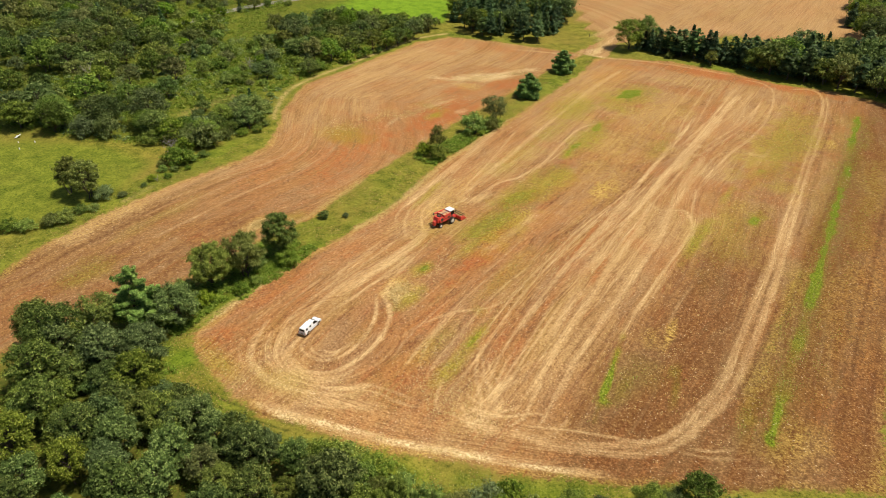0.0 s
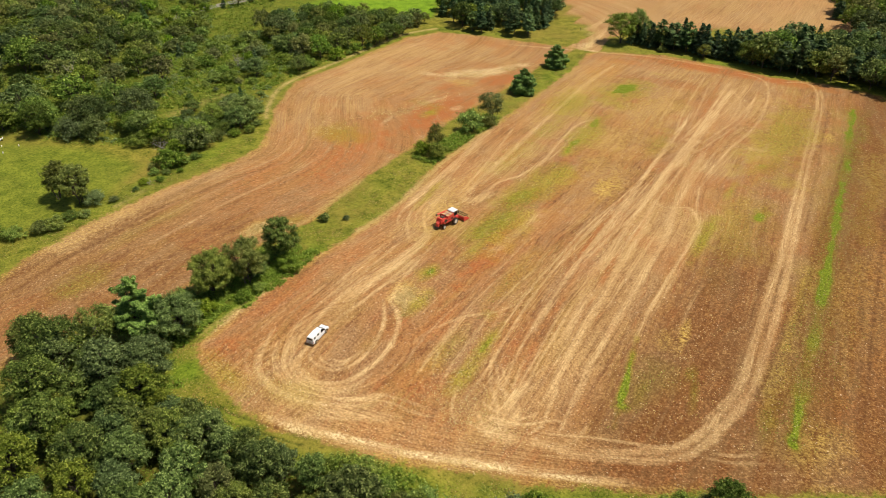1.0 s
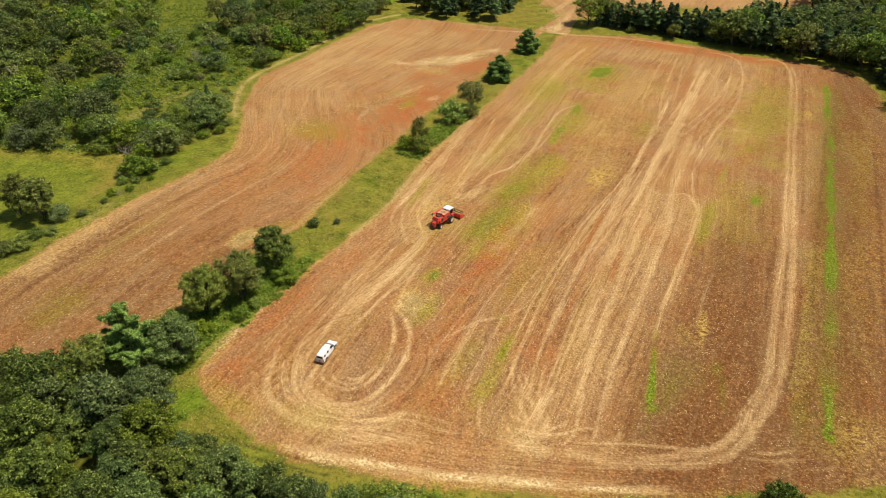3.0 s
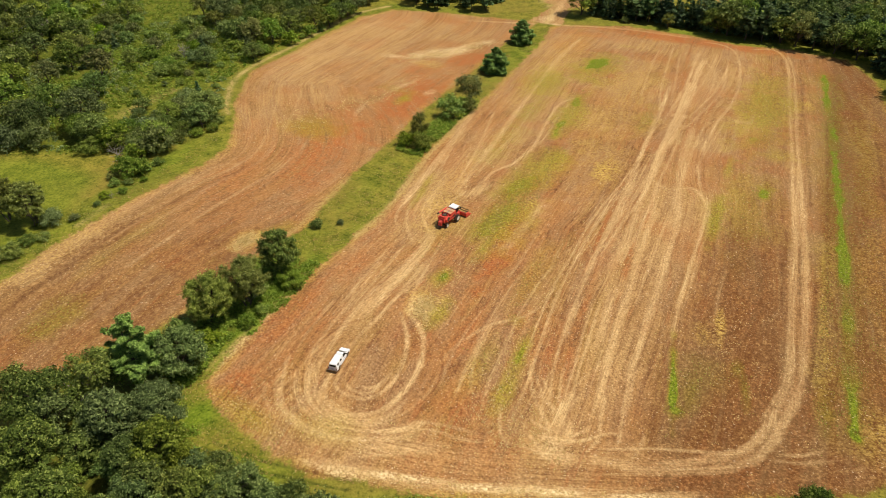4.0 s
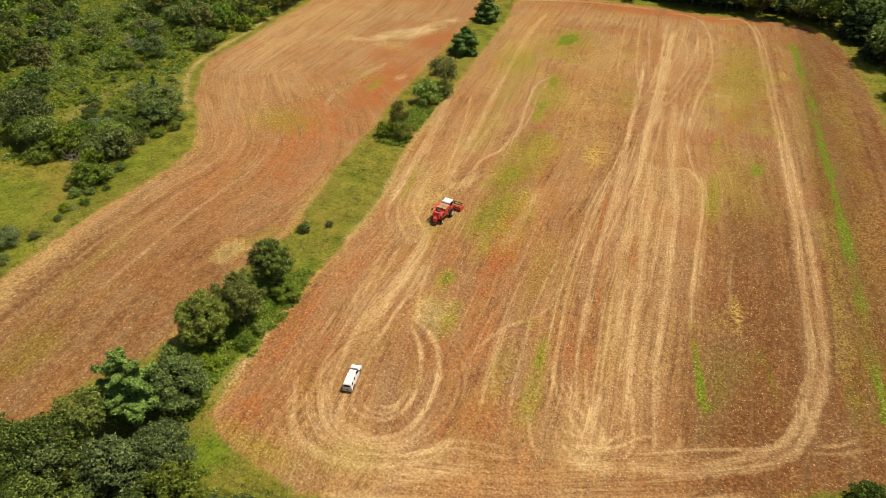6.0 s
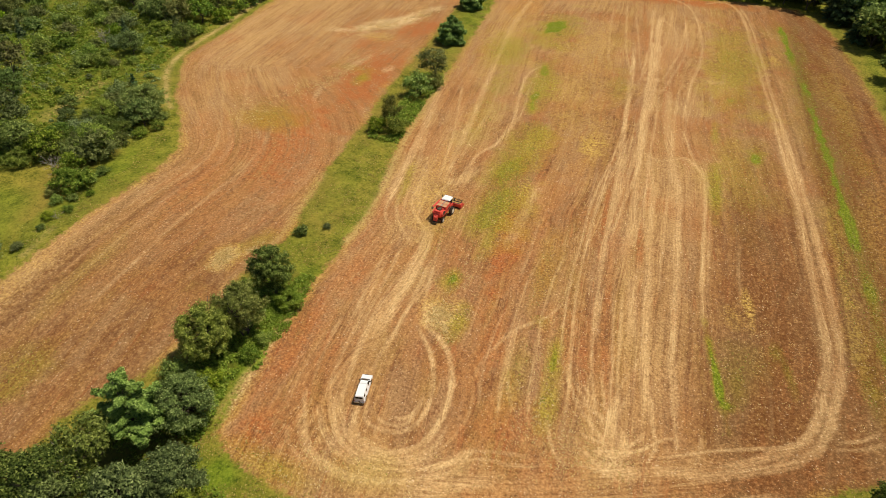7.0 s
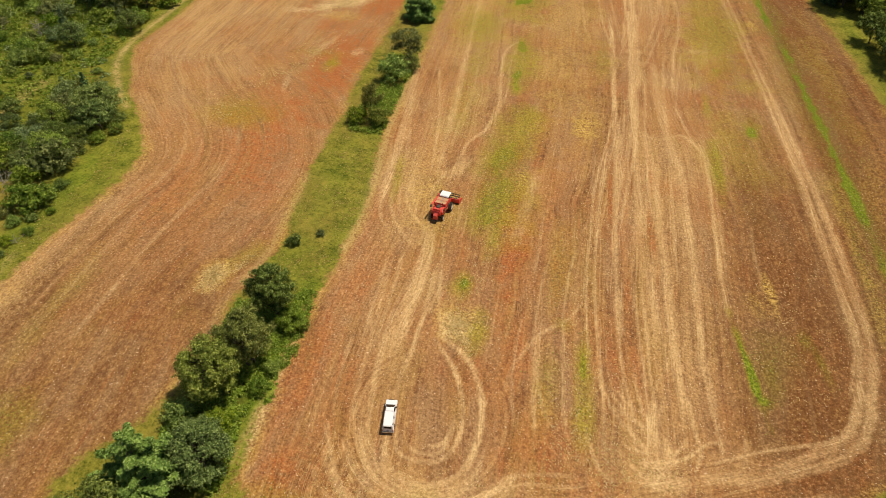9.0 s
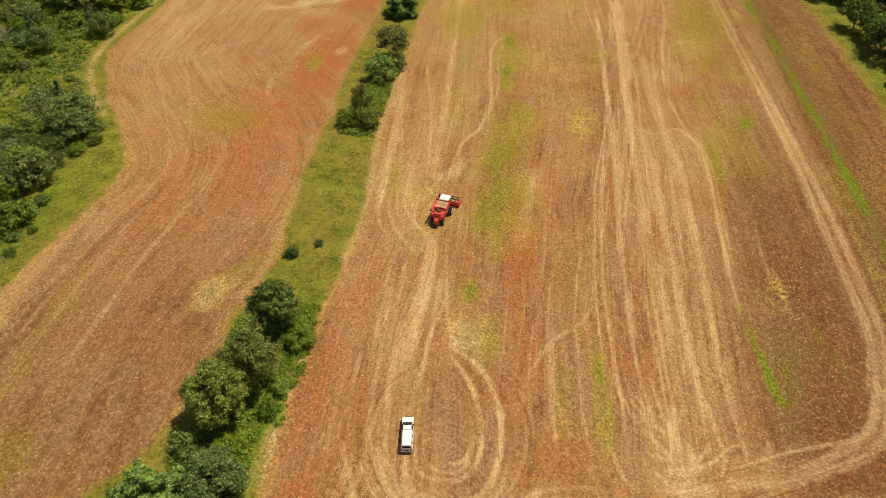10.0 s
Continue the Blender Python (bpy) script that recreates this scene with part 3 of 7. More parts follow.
track(0.3, 0.7, [(-87.2, 82.9), (-84.6, 81.4), (-81.4, 82), (-80.3, 84.8), (-80.2, 88.3)])
track(0.45, 0.6, [(-35.8, 313.8), (-29.5, 317.6), (-24.6, 314.8), (-21.2, 301.6), (-18.9, 274.3), (-16.3, 234.1), (-14, 199.8), (-12.3, 176.1)])
track(0.7, 0.45, [(-14, 199.8), (-12.3, 176.1), (-11.2, 152), (-10.5, 132.4), (-10.2, 124), (-10.9, 115.9), (-12.3, 109.8), (-13.9, 104.5), (-16.1, 100.3), (-19.9, 96.8), (-25.1, 93.4), (-30.4, 90.8)])
track(0.45, 0.6, [(-21.8, 313.2), (-18.6, 296.2), (-16.3, 264.2), (-14.4, 230.5), (-12, 200.7), (-10, 177.2)])
track(0.7, 0.45, [(-12, 200.7), (-10, 177.2), (-8.6, 153.1), (-7.9, 133.6), (-7.5, 123.5), (-8.4, 116.6), (-10.2, 109.7), (-11.7, 103.6), (-14.2, 98.7), (-18.8, 94.7), (-25.7, 91.1), (-33.6, 87.9)])
track(0.28, 0.72, [(-36.2, 94.8), (-38.4, 94.4), (-41.4, 91.6), (-44.9, 89.3), (-50.7, 87.9)])
track(0.28, 0.72, [(-39.6, 89.9), (-34.6, 92.4), (-30, 94.5), (-23.6, 96.7), (-16.7, 99)])
track(0.32, 0.56, [(-10.5, 101.5), (-6.8, 102.9), (-4.6, 104.5), (-3.7, 105.2)])
track(0.32, 0.48, [(-12, 99.6), (-6.7, 101.1), (-1.5, 103.9)])
track(0.28, 0.48, [(-11.7, 117.1), (-13.1, 111.3), (-14.1, 107.4)])
track(1.5, 0.22, [(-20.4, 305.4), (-17.4, 263.6), (-15.4, 230.1), (-13, 200.2), (-11.1, 176.6)])
track(1.6, 0.25, [(-13, 200.2), (-11.1, 176.6), (-9.9, 152.6), (-9.2, 133), (-8.8, 123), (-9.7, 116.1), (-11.3, 109.6), (-12.9, 103.8), (-15.1, 99.4), (-19.3, 95.8), (-25.4, 92.2), (-32, 89.3)])
track(0.32, 0.64, [(-57.4, 105.2), (-54, 97.2), (-49.2, 91.5), (-46.2, 86.7), (-43.9, 83.9)])
track(0.32, 0.64, [(-52.3, 87.8), (-49.7, 86.3), (-45.2, 83.2)])
track(0.28, 0.56, [(-54.9, 98.3), (-48.7, 95.4), (-46.7, 92)])
track(0.28, 0.56, [(-54.3, 102.1), (-49.4, 97.7)])
track(0.28, 0.64, [(-44.8, 109.6), (-47.3, 102.1), (-48.1, 94.9), (-47.7, 89.4)])
track(0.28, 0.56, [(-45.3, 103), (-47.2, 93.9), (-47.5, 87.5)])
track(0.4, 0.64, [(-47.4, 100.5), (-47.6, 94.4), (-46.6, 87.9), (-45.6, 85.7)])
track(1.2, 0.9, [(-48.5, 94.7), (-45.6, 91.8), (-46.4, 87.3)])
track(1, 0.8, [(-48.9, 85.4), (-45.7, 85), (-42, 86.1)])
track(1, 0.6, [(-40.4, 87.5), (-33.8, 88.6), (-29.2, 89.6)])
track(0.28, 0.56, [(-39.6, 94.7), (-40.2, 91), (-41.3, 87.1)])
track(0.28, 0.56, [(-32.5, 97.1), (-32.7, 93), (-33.3, 90.1)])
track(0.28, 0.56, [(-59.5, 94.4), (-57.7, 89.3), (-55.5, 84.7), (-52.5, 83.6)])
track(0.26, 0.8, [(-55.7, 102.7), (-52.3, 98.1), (-48.3, 94.1)])
track(0.26, 0.8, [(-53, 104.1), (-52, 98.2), (-50.2, 90.3)])
track(0.26, 0.8, [(-46.7, 103.9), (-47.2, 97.6), (-48.2, 93.4), (-48.8, 86.8)])
track(0.26, 0.8, [(-50.8, 108.4), (-49.8, 100.9), (-47.4, 94.5), (-43.8, 89.2)])
track(0.26, 0.8, [(-52.8, 91.1), (-48.8, 90.3), (-44.5, 91.7)])
track(0.26, 0.8, [(-48.2, 83.1), (-45.7, 88.3), (-42, 94.2)])
track(0.26, 0.7, [(-52.8, 84.7), (-47.7, 84.7), (-42.2, 86.7)])
track(0.26, 0.7, [(-41.1, 103.4), (-40.8, 97.7), (-39.5, 91.3)])
track(0.26, 0.7, [(-38.1, 104.7), (-36.9, 98), (-36.3, 91.4)])
track(0.26, 0.7, [(-68, 114.4), (-68.2, 104.9), (-67.8, 96.4), (-67, 90.3)])
track(0.26, 0.7, [(-67.7, 106.9), (-67.4, 100), (-64.7, 91.6)])
track(0.5, 0.9, [(-56.7, 167.3), (-56.1, 154), (-55.5, 142.1), (-55.3, 135.8)], kind="red")
track(0.6, 0.9, [(-47.6, 153.5), (-47.2, 145.6), (-46.7, 137.5)], kind="red")
track(0.6, 0.8, [(-47.6, 179.1), (-47.1, 169.2), (-46.9, 161.1)], kind="red")
track(0.6, 0.7, [(-58.2, 305.6), (-55.8, 275.4), (-53.3, 252.3)], kind="red")
track(0.5, 0.6, [(-45.7, 232.1), (-46, 218), (-45.8, 203.6)], kind="red")
track(0.7, 0.7, [(-52.4, 132.1), (-51.7, 119.8), (-50.6, 109), (-49.5, 100.6)], kind="red")
track(0.6, 0.6, [(-55.7, 118.8), (-54.5, 108.1), (-53.2, 99.7)], kind="red")
track(0.5, 0.6, [(-6.8, 155.7), (-6.1, 143), (-6.2, 128.6), (-7.3, 117.2)], kind="rut")
track(0.35, 0.6, [(-10.7, 171.4), (-9.9, 152.6), (-9.2, 138.5)], kind="rut")
track(0.4, 0.6, [(-14.5, 164.6), (-13.5, 151), (-12.8, 141.8)], kind="rut")
track(0.7, 0.8, [(-163.8, 69.7), (-164.7, 77.5), (-163.9, 84.4), (-164, 92.5), (-162.8, 99.3), (-162.4, 105.2)], kind="rut")
track(4, 0.42, [(-170.3, 74.9), (-172, 85.3), (-171.8, 96.5), (-170.6, 107.9), (-170.2, 121.6), (-166.6, 133.1)])
track(0.5, 0.4, [(11.4, 119.2), (10.6, 131), (8.8, 150.5), (6, 174.1)], kind="rut")
# the west field, the far edge and the gateway
track(1.4, 0.25, [(-195, 198), (-199, 225), (-198, 258), (-190, 285)])
track(0.4, 0.25, [(-164, 95), (-163, 125), (-160, 150), (-172, 176), (-187, 205), (-190, 250)])
track(0.4, 0.22, [(-160, 98), (-159, 128), (-156, 150), (-166, 178), (-180, 210), (-182, 255)])
track(0.5, 0.4, [(-152, 92), (-151, 120), (-148, 150), (-152, 170)])
track(2.0, 0.6, [(-160, 250), (-149, 259), (-141, 276)])
track(0.8, 0.5, [(-160, 300), (-140, 306), (-120, 311), (-90, 318), (-60, 318)])
track(1.2, 0.8, [(-122, 312), (-124, 330), (-126, 345), (-140, 365)])
track(0.9, 0.8, [(-82, 64.8), (-70, 67.5), (-58, 71.5), (-47, 76.5), (-35, 81.5), (-20, 88)])
# green weeds: place, half widths, turn, strength
WEEDS = [(-88.3, 271, 5.5, 11, -12, 1.1), (-102, 250, 5, 11, 0, 0.6), (-85, 231, 2.2, 9, 8, 1.0), (-84.2, 208, 2.6, 12, 5, 1.0), (-79, 187, 4, 9, 0, 0.75), (-82, 165, 3.6, 9, 0, 0.88), (-82.5, 150, 4.2, 10, 0, 0.88)]
WEEDS += [(-84.4, 122, 2.4, 4, 0, 1.1), (-79.5, 109, 2.2, 6, 0, 0.7), (-20.7, 191.5, 2.4, 4.5, 0, 1.05), (-26.9, 225, 2.6, 4, 0, 0.7), (-31.0, 172, 2.0, 13, 0, 0.85), (-31.3, 203, 1.6, 7, 0, 0.7), (-28, 262, 5, 30, 0, 0.5)]
WEEDS += [(-30.4, 112, 0.9, 10, 10, 1.3), (-28.6, 104.6, 1.5, 1.5, 0, 1.0), (-26.3, 111, 1.6, 5, 0, 0.6), (-19.4, 120, 1.5, 3, 0, 0.7), (-17.6, 115, 1.1, 7, 12, 0.7), (-25, 116, 5, 6, 0, 0.35), (-59.7, 106.6, 1.5, 8, 0, 0.95), (-59, 94.6, 1.7, 5, 0, 0.8)]
WEEDS += [(-97, 212, 3, 22, 0, 0.5), (-96, 185, 2.4, 9, 0, 0.4), (-60, 228, 3, 14, 0, 0.4), (-5, 262, 4, 34, -2, 0.6), (4, 215, 5, 44, 0, 0.3), (-4.5, 150, 1.6, 40, 0, 0.4), (-3.5, 116, 2.5, 7, 0, 0.75), (-85, 71, 8, 3, 10, 0.3), (-66, 128, 2.4, 16, 0, 0.35)]
WEEDS += [(-155, 175, 8, 9, 30, 0.55), (-141, 208, 2.4, 5, 0, 0.8), (-147, 215, 9, 3, 0, 0.3), (-152, 72, 5, 9, 0, 0.55), (-160, 100, 3, 12, 0, 0.35), (-99, 68, 8, 3, -15, 0.6), (-66, 100, 2.4, 9, 0, 0.35), (-129, 121, 5, 2.4, 60, 0.5), (-64, 115, 2.5, 2.5, 0, 0.5)]
WEEDS += [(-88, 268, 9, 18, -10, 0.75), (-101, 246, 9, 14, 0, 0.7), (-84, 220, 4.5, 22, 4, 0.75), (-80, 180, 6, 16, 0, 0.7), (-81, 156, 6.5, 18, 0, 0.75), (-92, 140, 4, 14, 0, 0.3), (-25, 250, 9, 36, 0, 0.65), (-24, 178, 8, 20, 0, 0.35), (0, 190, 5, 60, 0, 0.25), (5, 140, 5, 30, 0, 0.2), (-97, 195, 5, 20, 0, 0.35)]
WEEDS += [(-83.5, 166, 5.0, 12, 0, 0.9), (-81.0, 155, 5.0, 12, 0, 0.88), (-84, 146, 3.6, 10, 0, 0.88), (-80.5, 138, 2.4, 8, 0, 0.7), (-80, 170, 3.0, 8, 0, 0.7), (-106, 152, 1.2, 9, 6, 0.7)]
GREEN_STRIP = [(-8, 296), (-6, 262), (-4, 232), (-3, 212), (-1.9, 187), (-1.2, 168), (-0.1, 148), (0.3, 132), (1.0, 119), (1.6, 111)]
GOLD = [(-63.6, 186.5, 3.2, 6, 0, 1.1), (-83.5, 110.5, 4.2, 4.8, 10, 1.2), (-24.4, 132, 1.1, 6, 6, 0.9), (-27, 127.5, 2.6, 4, 0, 0.5), (-78, 184, 4, 8, 0, 0.6), (-80, 153, 2, 7, 0, 0.5), (-90, 262, 7, 9, 0, 0.4), (-133.5, 113, 3.2, 4, 0, 1.2), (-4.6, 150, 2, 34, 0, 0.45)]
GOLD += [(-72, 235, 12, 55, 0, 0.42), (-26, 250, 10, 50, 0, 0.42), (-104, 262, 9, 36, 0, 0.5), (-77, 160, 1.8, 6, 0, 0.8), (-99, 150, 6, 12, 0, 0.5), (-101, 160, 5, 14, 0, 0.35), (6, 112, 5, 7, 0, 0.45), (9, 170, 6, 40, 0, 0.2), (6, 235, 5, 40, 0, 0.25), (-12, 262, 2, 4, 0, 0.8), (-100, 280, 5, 20, 0, 0.35), (-104, 252, 4, 14, 0, 0.35), (-149, 246, 6, 4, 0, 0.6), (-172, 88, 4, 20, 0, 0.3), (-92, 239, 4, 9, 0, 0.3), (-62, 262, 3, 9, 0, 0.4)]
RUST = [(-139, 205, 9, 34, 0, 1.3), (-138, 258, 7, 14, 0, 1.2), (-147, 236, 9, 9, 0, 0.9), (-146, 165, 11, 28, 20, 0.95), (-156, 138, 6, 24, 8, 0.6), (-166, 160, 7, 12, 35, 0.35), (-150, 186, 9, 12, 30, 0.7), (-150, 125, 13, 20, 10, 0.35), (-72, 105, 5, 14, 0, 0.6), (-108, 96, 4.0, 18, 0, 0.7), (-104, 73, 5, 6, 0, 0.9)]
RUST += [(-76.8, 137, 3.2, 28, 3, 1.25), (-74, 168, 3, 20, 0, 0.6), (-100, 90, 4, 12, 0, 0.4), (-66, 128, 2, 20, 0, 0.5), (-60, 315, 44, 5, 0, 1.05), (-100, 305, 14, 5, 0, 0.6), (-188, 290, 8, 10, 0, 0.5), (-165, 298, 22, 5, 0, 0.5), (-172, 127, 2.5, 22, 0, 0.7), (-104, 118, 3, 10, 0, 0.7)]
RUST += [(-70, 150, 6, 30, 0, 0.4), (-20, 92, 16, 6, 25, 0.6), (10, 170, 6, 60, 0, 0.75), (8, 125, 5, 9, 0, 0.8), (-22, 145, 7, 26, 0, 0.3), (-66, 88, 8, 7, 0, 0.5), (-140, 255, 8, 18, 0, 0.7), (-160, 215, 10, 14, 0, 0.3), (-53, 150, 1.2, 25, 0, 0.4), (-104, 290, 8, 12, 0, 0.5), (-55, 68.5, 14, 1.5, 23, 0.8)]

# where chaff lies thick and pale over the earth
CHAFF = [(-101, 152, 10, 40, 0, 0.6), (-103, 240, 12, 60, 0, 0.65), (-84, 72, 15, 5, 12, 0.6), (-70, 72, 24, 6, 18, 0.65), (-94, 112, 7, 26, 0, 0.5), (-43, 175, 9, 60, 0, 0.75), (-46, 270, 12, 44, 0, 0.8), (-42, 112, 8, 24, 0, 0.75), (-94, 205, 8, 40, 0, 0.5)]
CHAFF += [(-101, 175, 11, 60, 0, 0.8), (-185, 275, 20, 36, 0, 0.9), (-160, 185, 34, 60, 0, 0.42), (-165, 235, 30, 50, 0, 0.5), (-96, 158, 10, 26, 0, 0.55), (-175, 172, 20, 34, 30, 0.6), (-191, 235, 14, 48, 0, 0.9), (-150, 225, 15, 30, 0, 0.55), (-160, 122, 13, 36, 0, 0.45), (-108, 285, 12, 28, 0, 0.75), (-96, 300, 16, 14, 0, 0.6)]
CHAFF += [(-145, 235, 12, 22, 0, 0.5), (-160, 285, 26, 22, 0, 0.6), (-100, 185, 10, 40, 0, 0.6), (-60, 300, 40, 14, 0, 0.45), (-88, 250, 16, 40, 0, 0.45), (-11, 220, 4, 85, 0, 0.45), (-72, 255, 14, 44, 0, 0.4), (-178, 205, 20, 38, 30, 0.75), (-180, 258, 22, 42, 0, 0.85), (-168, 108, 7, 50, 0, 0.5), (-150, 262, 17, 20, 0, 0.6), (-140, 190, 6, 25, 0, 0.35), (-28, 236, 7, 9, 0, 0.8), (-30, 91, 14, 5, 24, 0.65), (-148, 292, 30, 14, 0, 0.5), (-47, 90, 9, 8, 0, 0.5)]
# pale trodden trails, and dark ruts
TRAILS = [([(-115.2, 215), (-114.6, 195), (-113.6, 174), (-111.4, 152), (-110.2, 138), (-110.8, 126)], 1.0, 0.75), ([(-127.5, 112), (-126, 122), (-126.5, 138), (-127.5, 150)], 1.0, 0.5)]
TRAILS += [([(-186, 170), (-193, 178), (-203, 194), (-206.5, 210), (-206.5, 232), (-207, 256), (-206, 285), (-198, 303)], 1.1, 1.0), ([(-215, 152), (-217, 166), (-217, 178)], 1.6, 0.7), ([(-176, 100), (-177, 110)], 1.0, 0.5), ([(-112.6, 74), (-112.6, 96), (-112.8, 110)], 0.5, 0.6), ([(-123, 312), (-126, 330), (-140, 352)], 1.6, 0.7)]
RUTS = [([(-162, 62), (-164.5, 78), (-165.5, 94), (-164, 112), (-160, 130), (-156, 146)], 0.8, 0.45), ([(-100, 58.6), (-90, 59.0), (-80, 61.0), (-74, 62.4)], 0.35, 0.8), ([(-100, 60.6), (-90, 61.0), (-80, 63.0), (-74, 64.2)], 0.35, 0.8)]
RUTS += [([(-6.2, 250), (-5.0, 180), (-3.6, 140)], 0.5, 0.5), ([(8, 240), (10, 170), (12, 120)], 0.5, 0.6), ([(12, 240), (14, 170), (16, 120)], 0.4, 0.5), ([(-16, 290), (-12.5, 240), (-9, 190)], 0.4, 0.5)]
# heaps and trails of bright straw
PALE = [(-147, 219, 1.4, 8, -10, 0.4), (-135, 218, 2.0, 3, 0, 0.4), (-149, 193, 1.2, 6, 10, 0.4), (-155, 254, 11, 5.5, 42, 0.95), (-146, 265, 10, 5.0, 55, 0.95), (-163, 248, 6, 2.6, 20, 0.6), (-139, 278, 5, 2.4, 60, 0.6)]
PALE += [(-66, 69.2, 6, 0.8, 20, 1.1), (-55, 72.8, 5, 0.9, 22, 1.1), (-44, 77.6, 6, 0.7, 24, 1.0), (-32, 82.6, 6, 0.6, 24, 0.8), (-84, 109.5, 2.8, 3.4, 10, 0.75), (-134, 112.5, 2.2, 3.0, 0, 0.6),
         (-47, 87, 3.0, 2.2, 20, 0.25), (-78, 64.6, 5, 1.0, 8, 0.8), (-124, 318, 3, 6, 0, 0.6), (-119, 312, 6, 1.5, 10, 0.7), (-111.5, 80, 1.0, 9, 0, 0.5), (-111.8, 95, 0.7, 7, 0, 0.6)]


# fresh green places on the grassy margins
LUSH = [(-113.5, 92, 4, 22, 0, 1.1), (-106, 64, 6, 5, 0, 1.1), (-90, 59, 14, 3, 4, 0.9), (-121, 120, 5, 12, 0, 0.5), (-120, 150, 4, 20, 0, 0.4), (-117, 178, 4, 12, 0, 0.9), (-121, 260, 5, 40, 0, 0.7), (-60, 64, 22, 3, 20, 0.8), (-28, 78, 18, 3, 26, 0.9), (-180, 130, 5, 22, 0, 0.9), (-213, 100, 22, 14, 0, 0.8), (-60, 325, 50, 3, 0, 0.9)]


def blobs(x, y, table, ragged):
    out = np.zeros(x.shape)
    for cx, cy, a, b, turn, strength in table:
        ct, st = math.cos(radians(turn)), math.sin(radians(turn))
        u, v = (x - cx) * ct + (y - cy) * st, -(x - cx) * st + (y - cy) * ct
        out = np.maximum(out, strength * np.clip(1.35 - np.hypot(u / a, v / b) - ragged, 0, 1))
    return out


def sheet_lines(core0, core1, step, far0, far1):
    inner = np.arange(core0, core1 + step / 2, step)
    grow = lambda a, b: a + (b - a) * (np.linspace(0, 1, 34)[1:] ** 3.2)
    return np.concatenate([grow(core0, far0)[::-1], inner, grow(core1, far1)])


# lines along which the machines drove: x at each of the knots in y
KNOTS = [60, 95, 110, 130, 150, 180, 200, 235, 270, 320]
GUIDES = [[-112, -112, -112, -110.5, -110, -112, -113.5, -115, -117, -118], [-92, -95, -95, -94, -97, -98.3, -99.6, -102, -104, -102], [-56, -56, -57, -59, -59, -57, -55.5, -54.5, -57.8, -60],
          [-47, -48, -49.2, -51, -50.2, -50.6, -51.2, -50.8, -51.3, -51], [-37, -36.5, -38.2, -38.6, -39.2, -40.7, -43.5, -45.3, -45.5, -46], [-31, -32, -32, -33, -32.6, -34.5, -38, -38.8, -36.5, -40],
          [-9, -9.5, -9, -8.8, -9.6, -11.5, -13, -15.5, -18, -22], [24, 24, 23, 22, 20, 18, 17, 15, 12, 5]]
SOUTH_EDGE = [(-130, 78), (-115, 70), (-100, 64), (-89, 62.6), (-80, 62.6), (-70, 65), (-58, 69), (-47, 74), (-35, 79), (-20, 85.6), (-3, 95), (21, 110), (40, 122)]


def along(pts, q):
    """A smooth value at q from a table of points."""
    line = smooth_line(pts, 8)
    return np.interp(q, [p[0] for p in line], [p[1] for p in line])


def driving(x, y):
    """Across and along the way of driving on the main field."""
    rows = [along(list(zip(KNOTS, g)), y) for g in GUIDES]
    mark = [g[3] for g in GUIDES]
    u = np.where(x < rows[0], mark[0] + x - rows[0], mark[-1] + x - rows[-1])
    for k in range(len(rows) - 1):
        s = (x - rows[k]) / (rows[k + 1] - rows[k])
        u = np.where((s >= 0) & (s < 1), mark[k] + s * (mark[k + 1] - mark[k]), u)
    return u, y


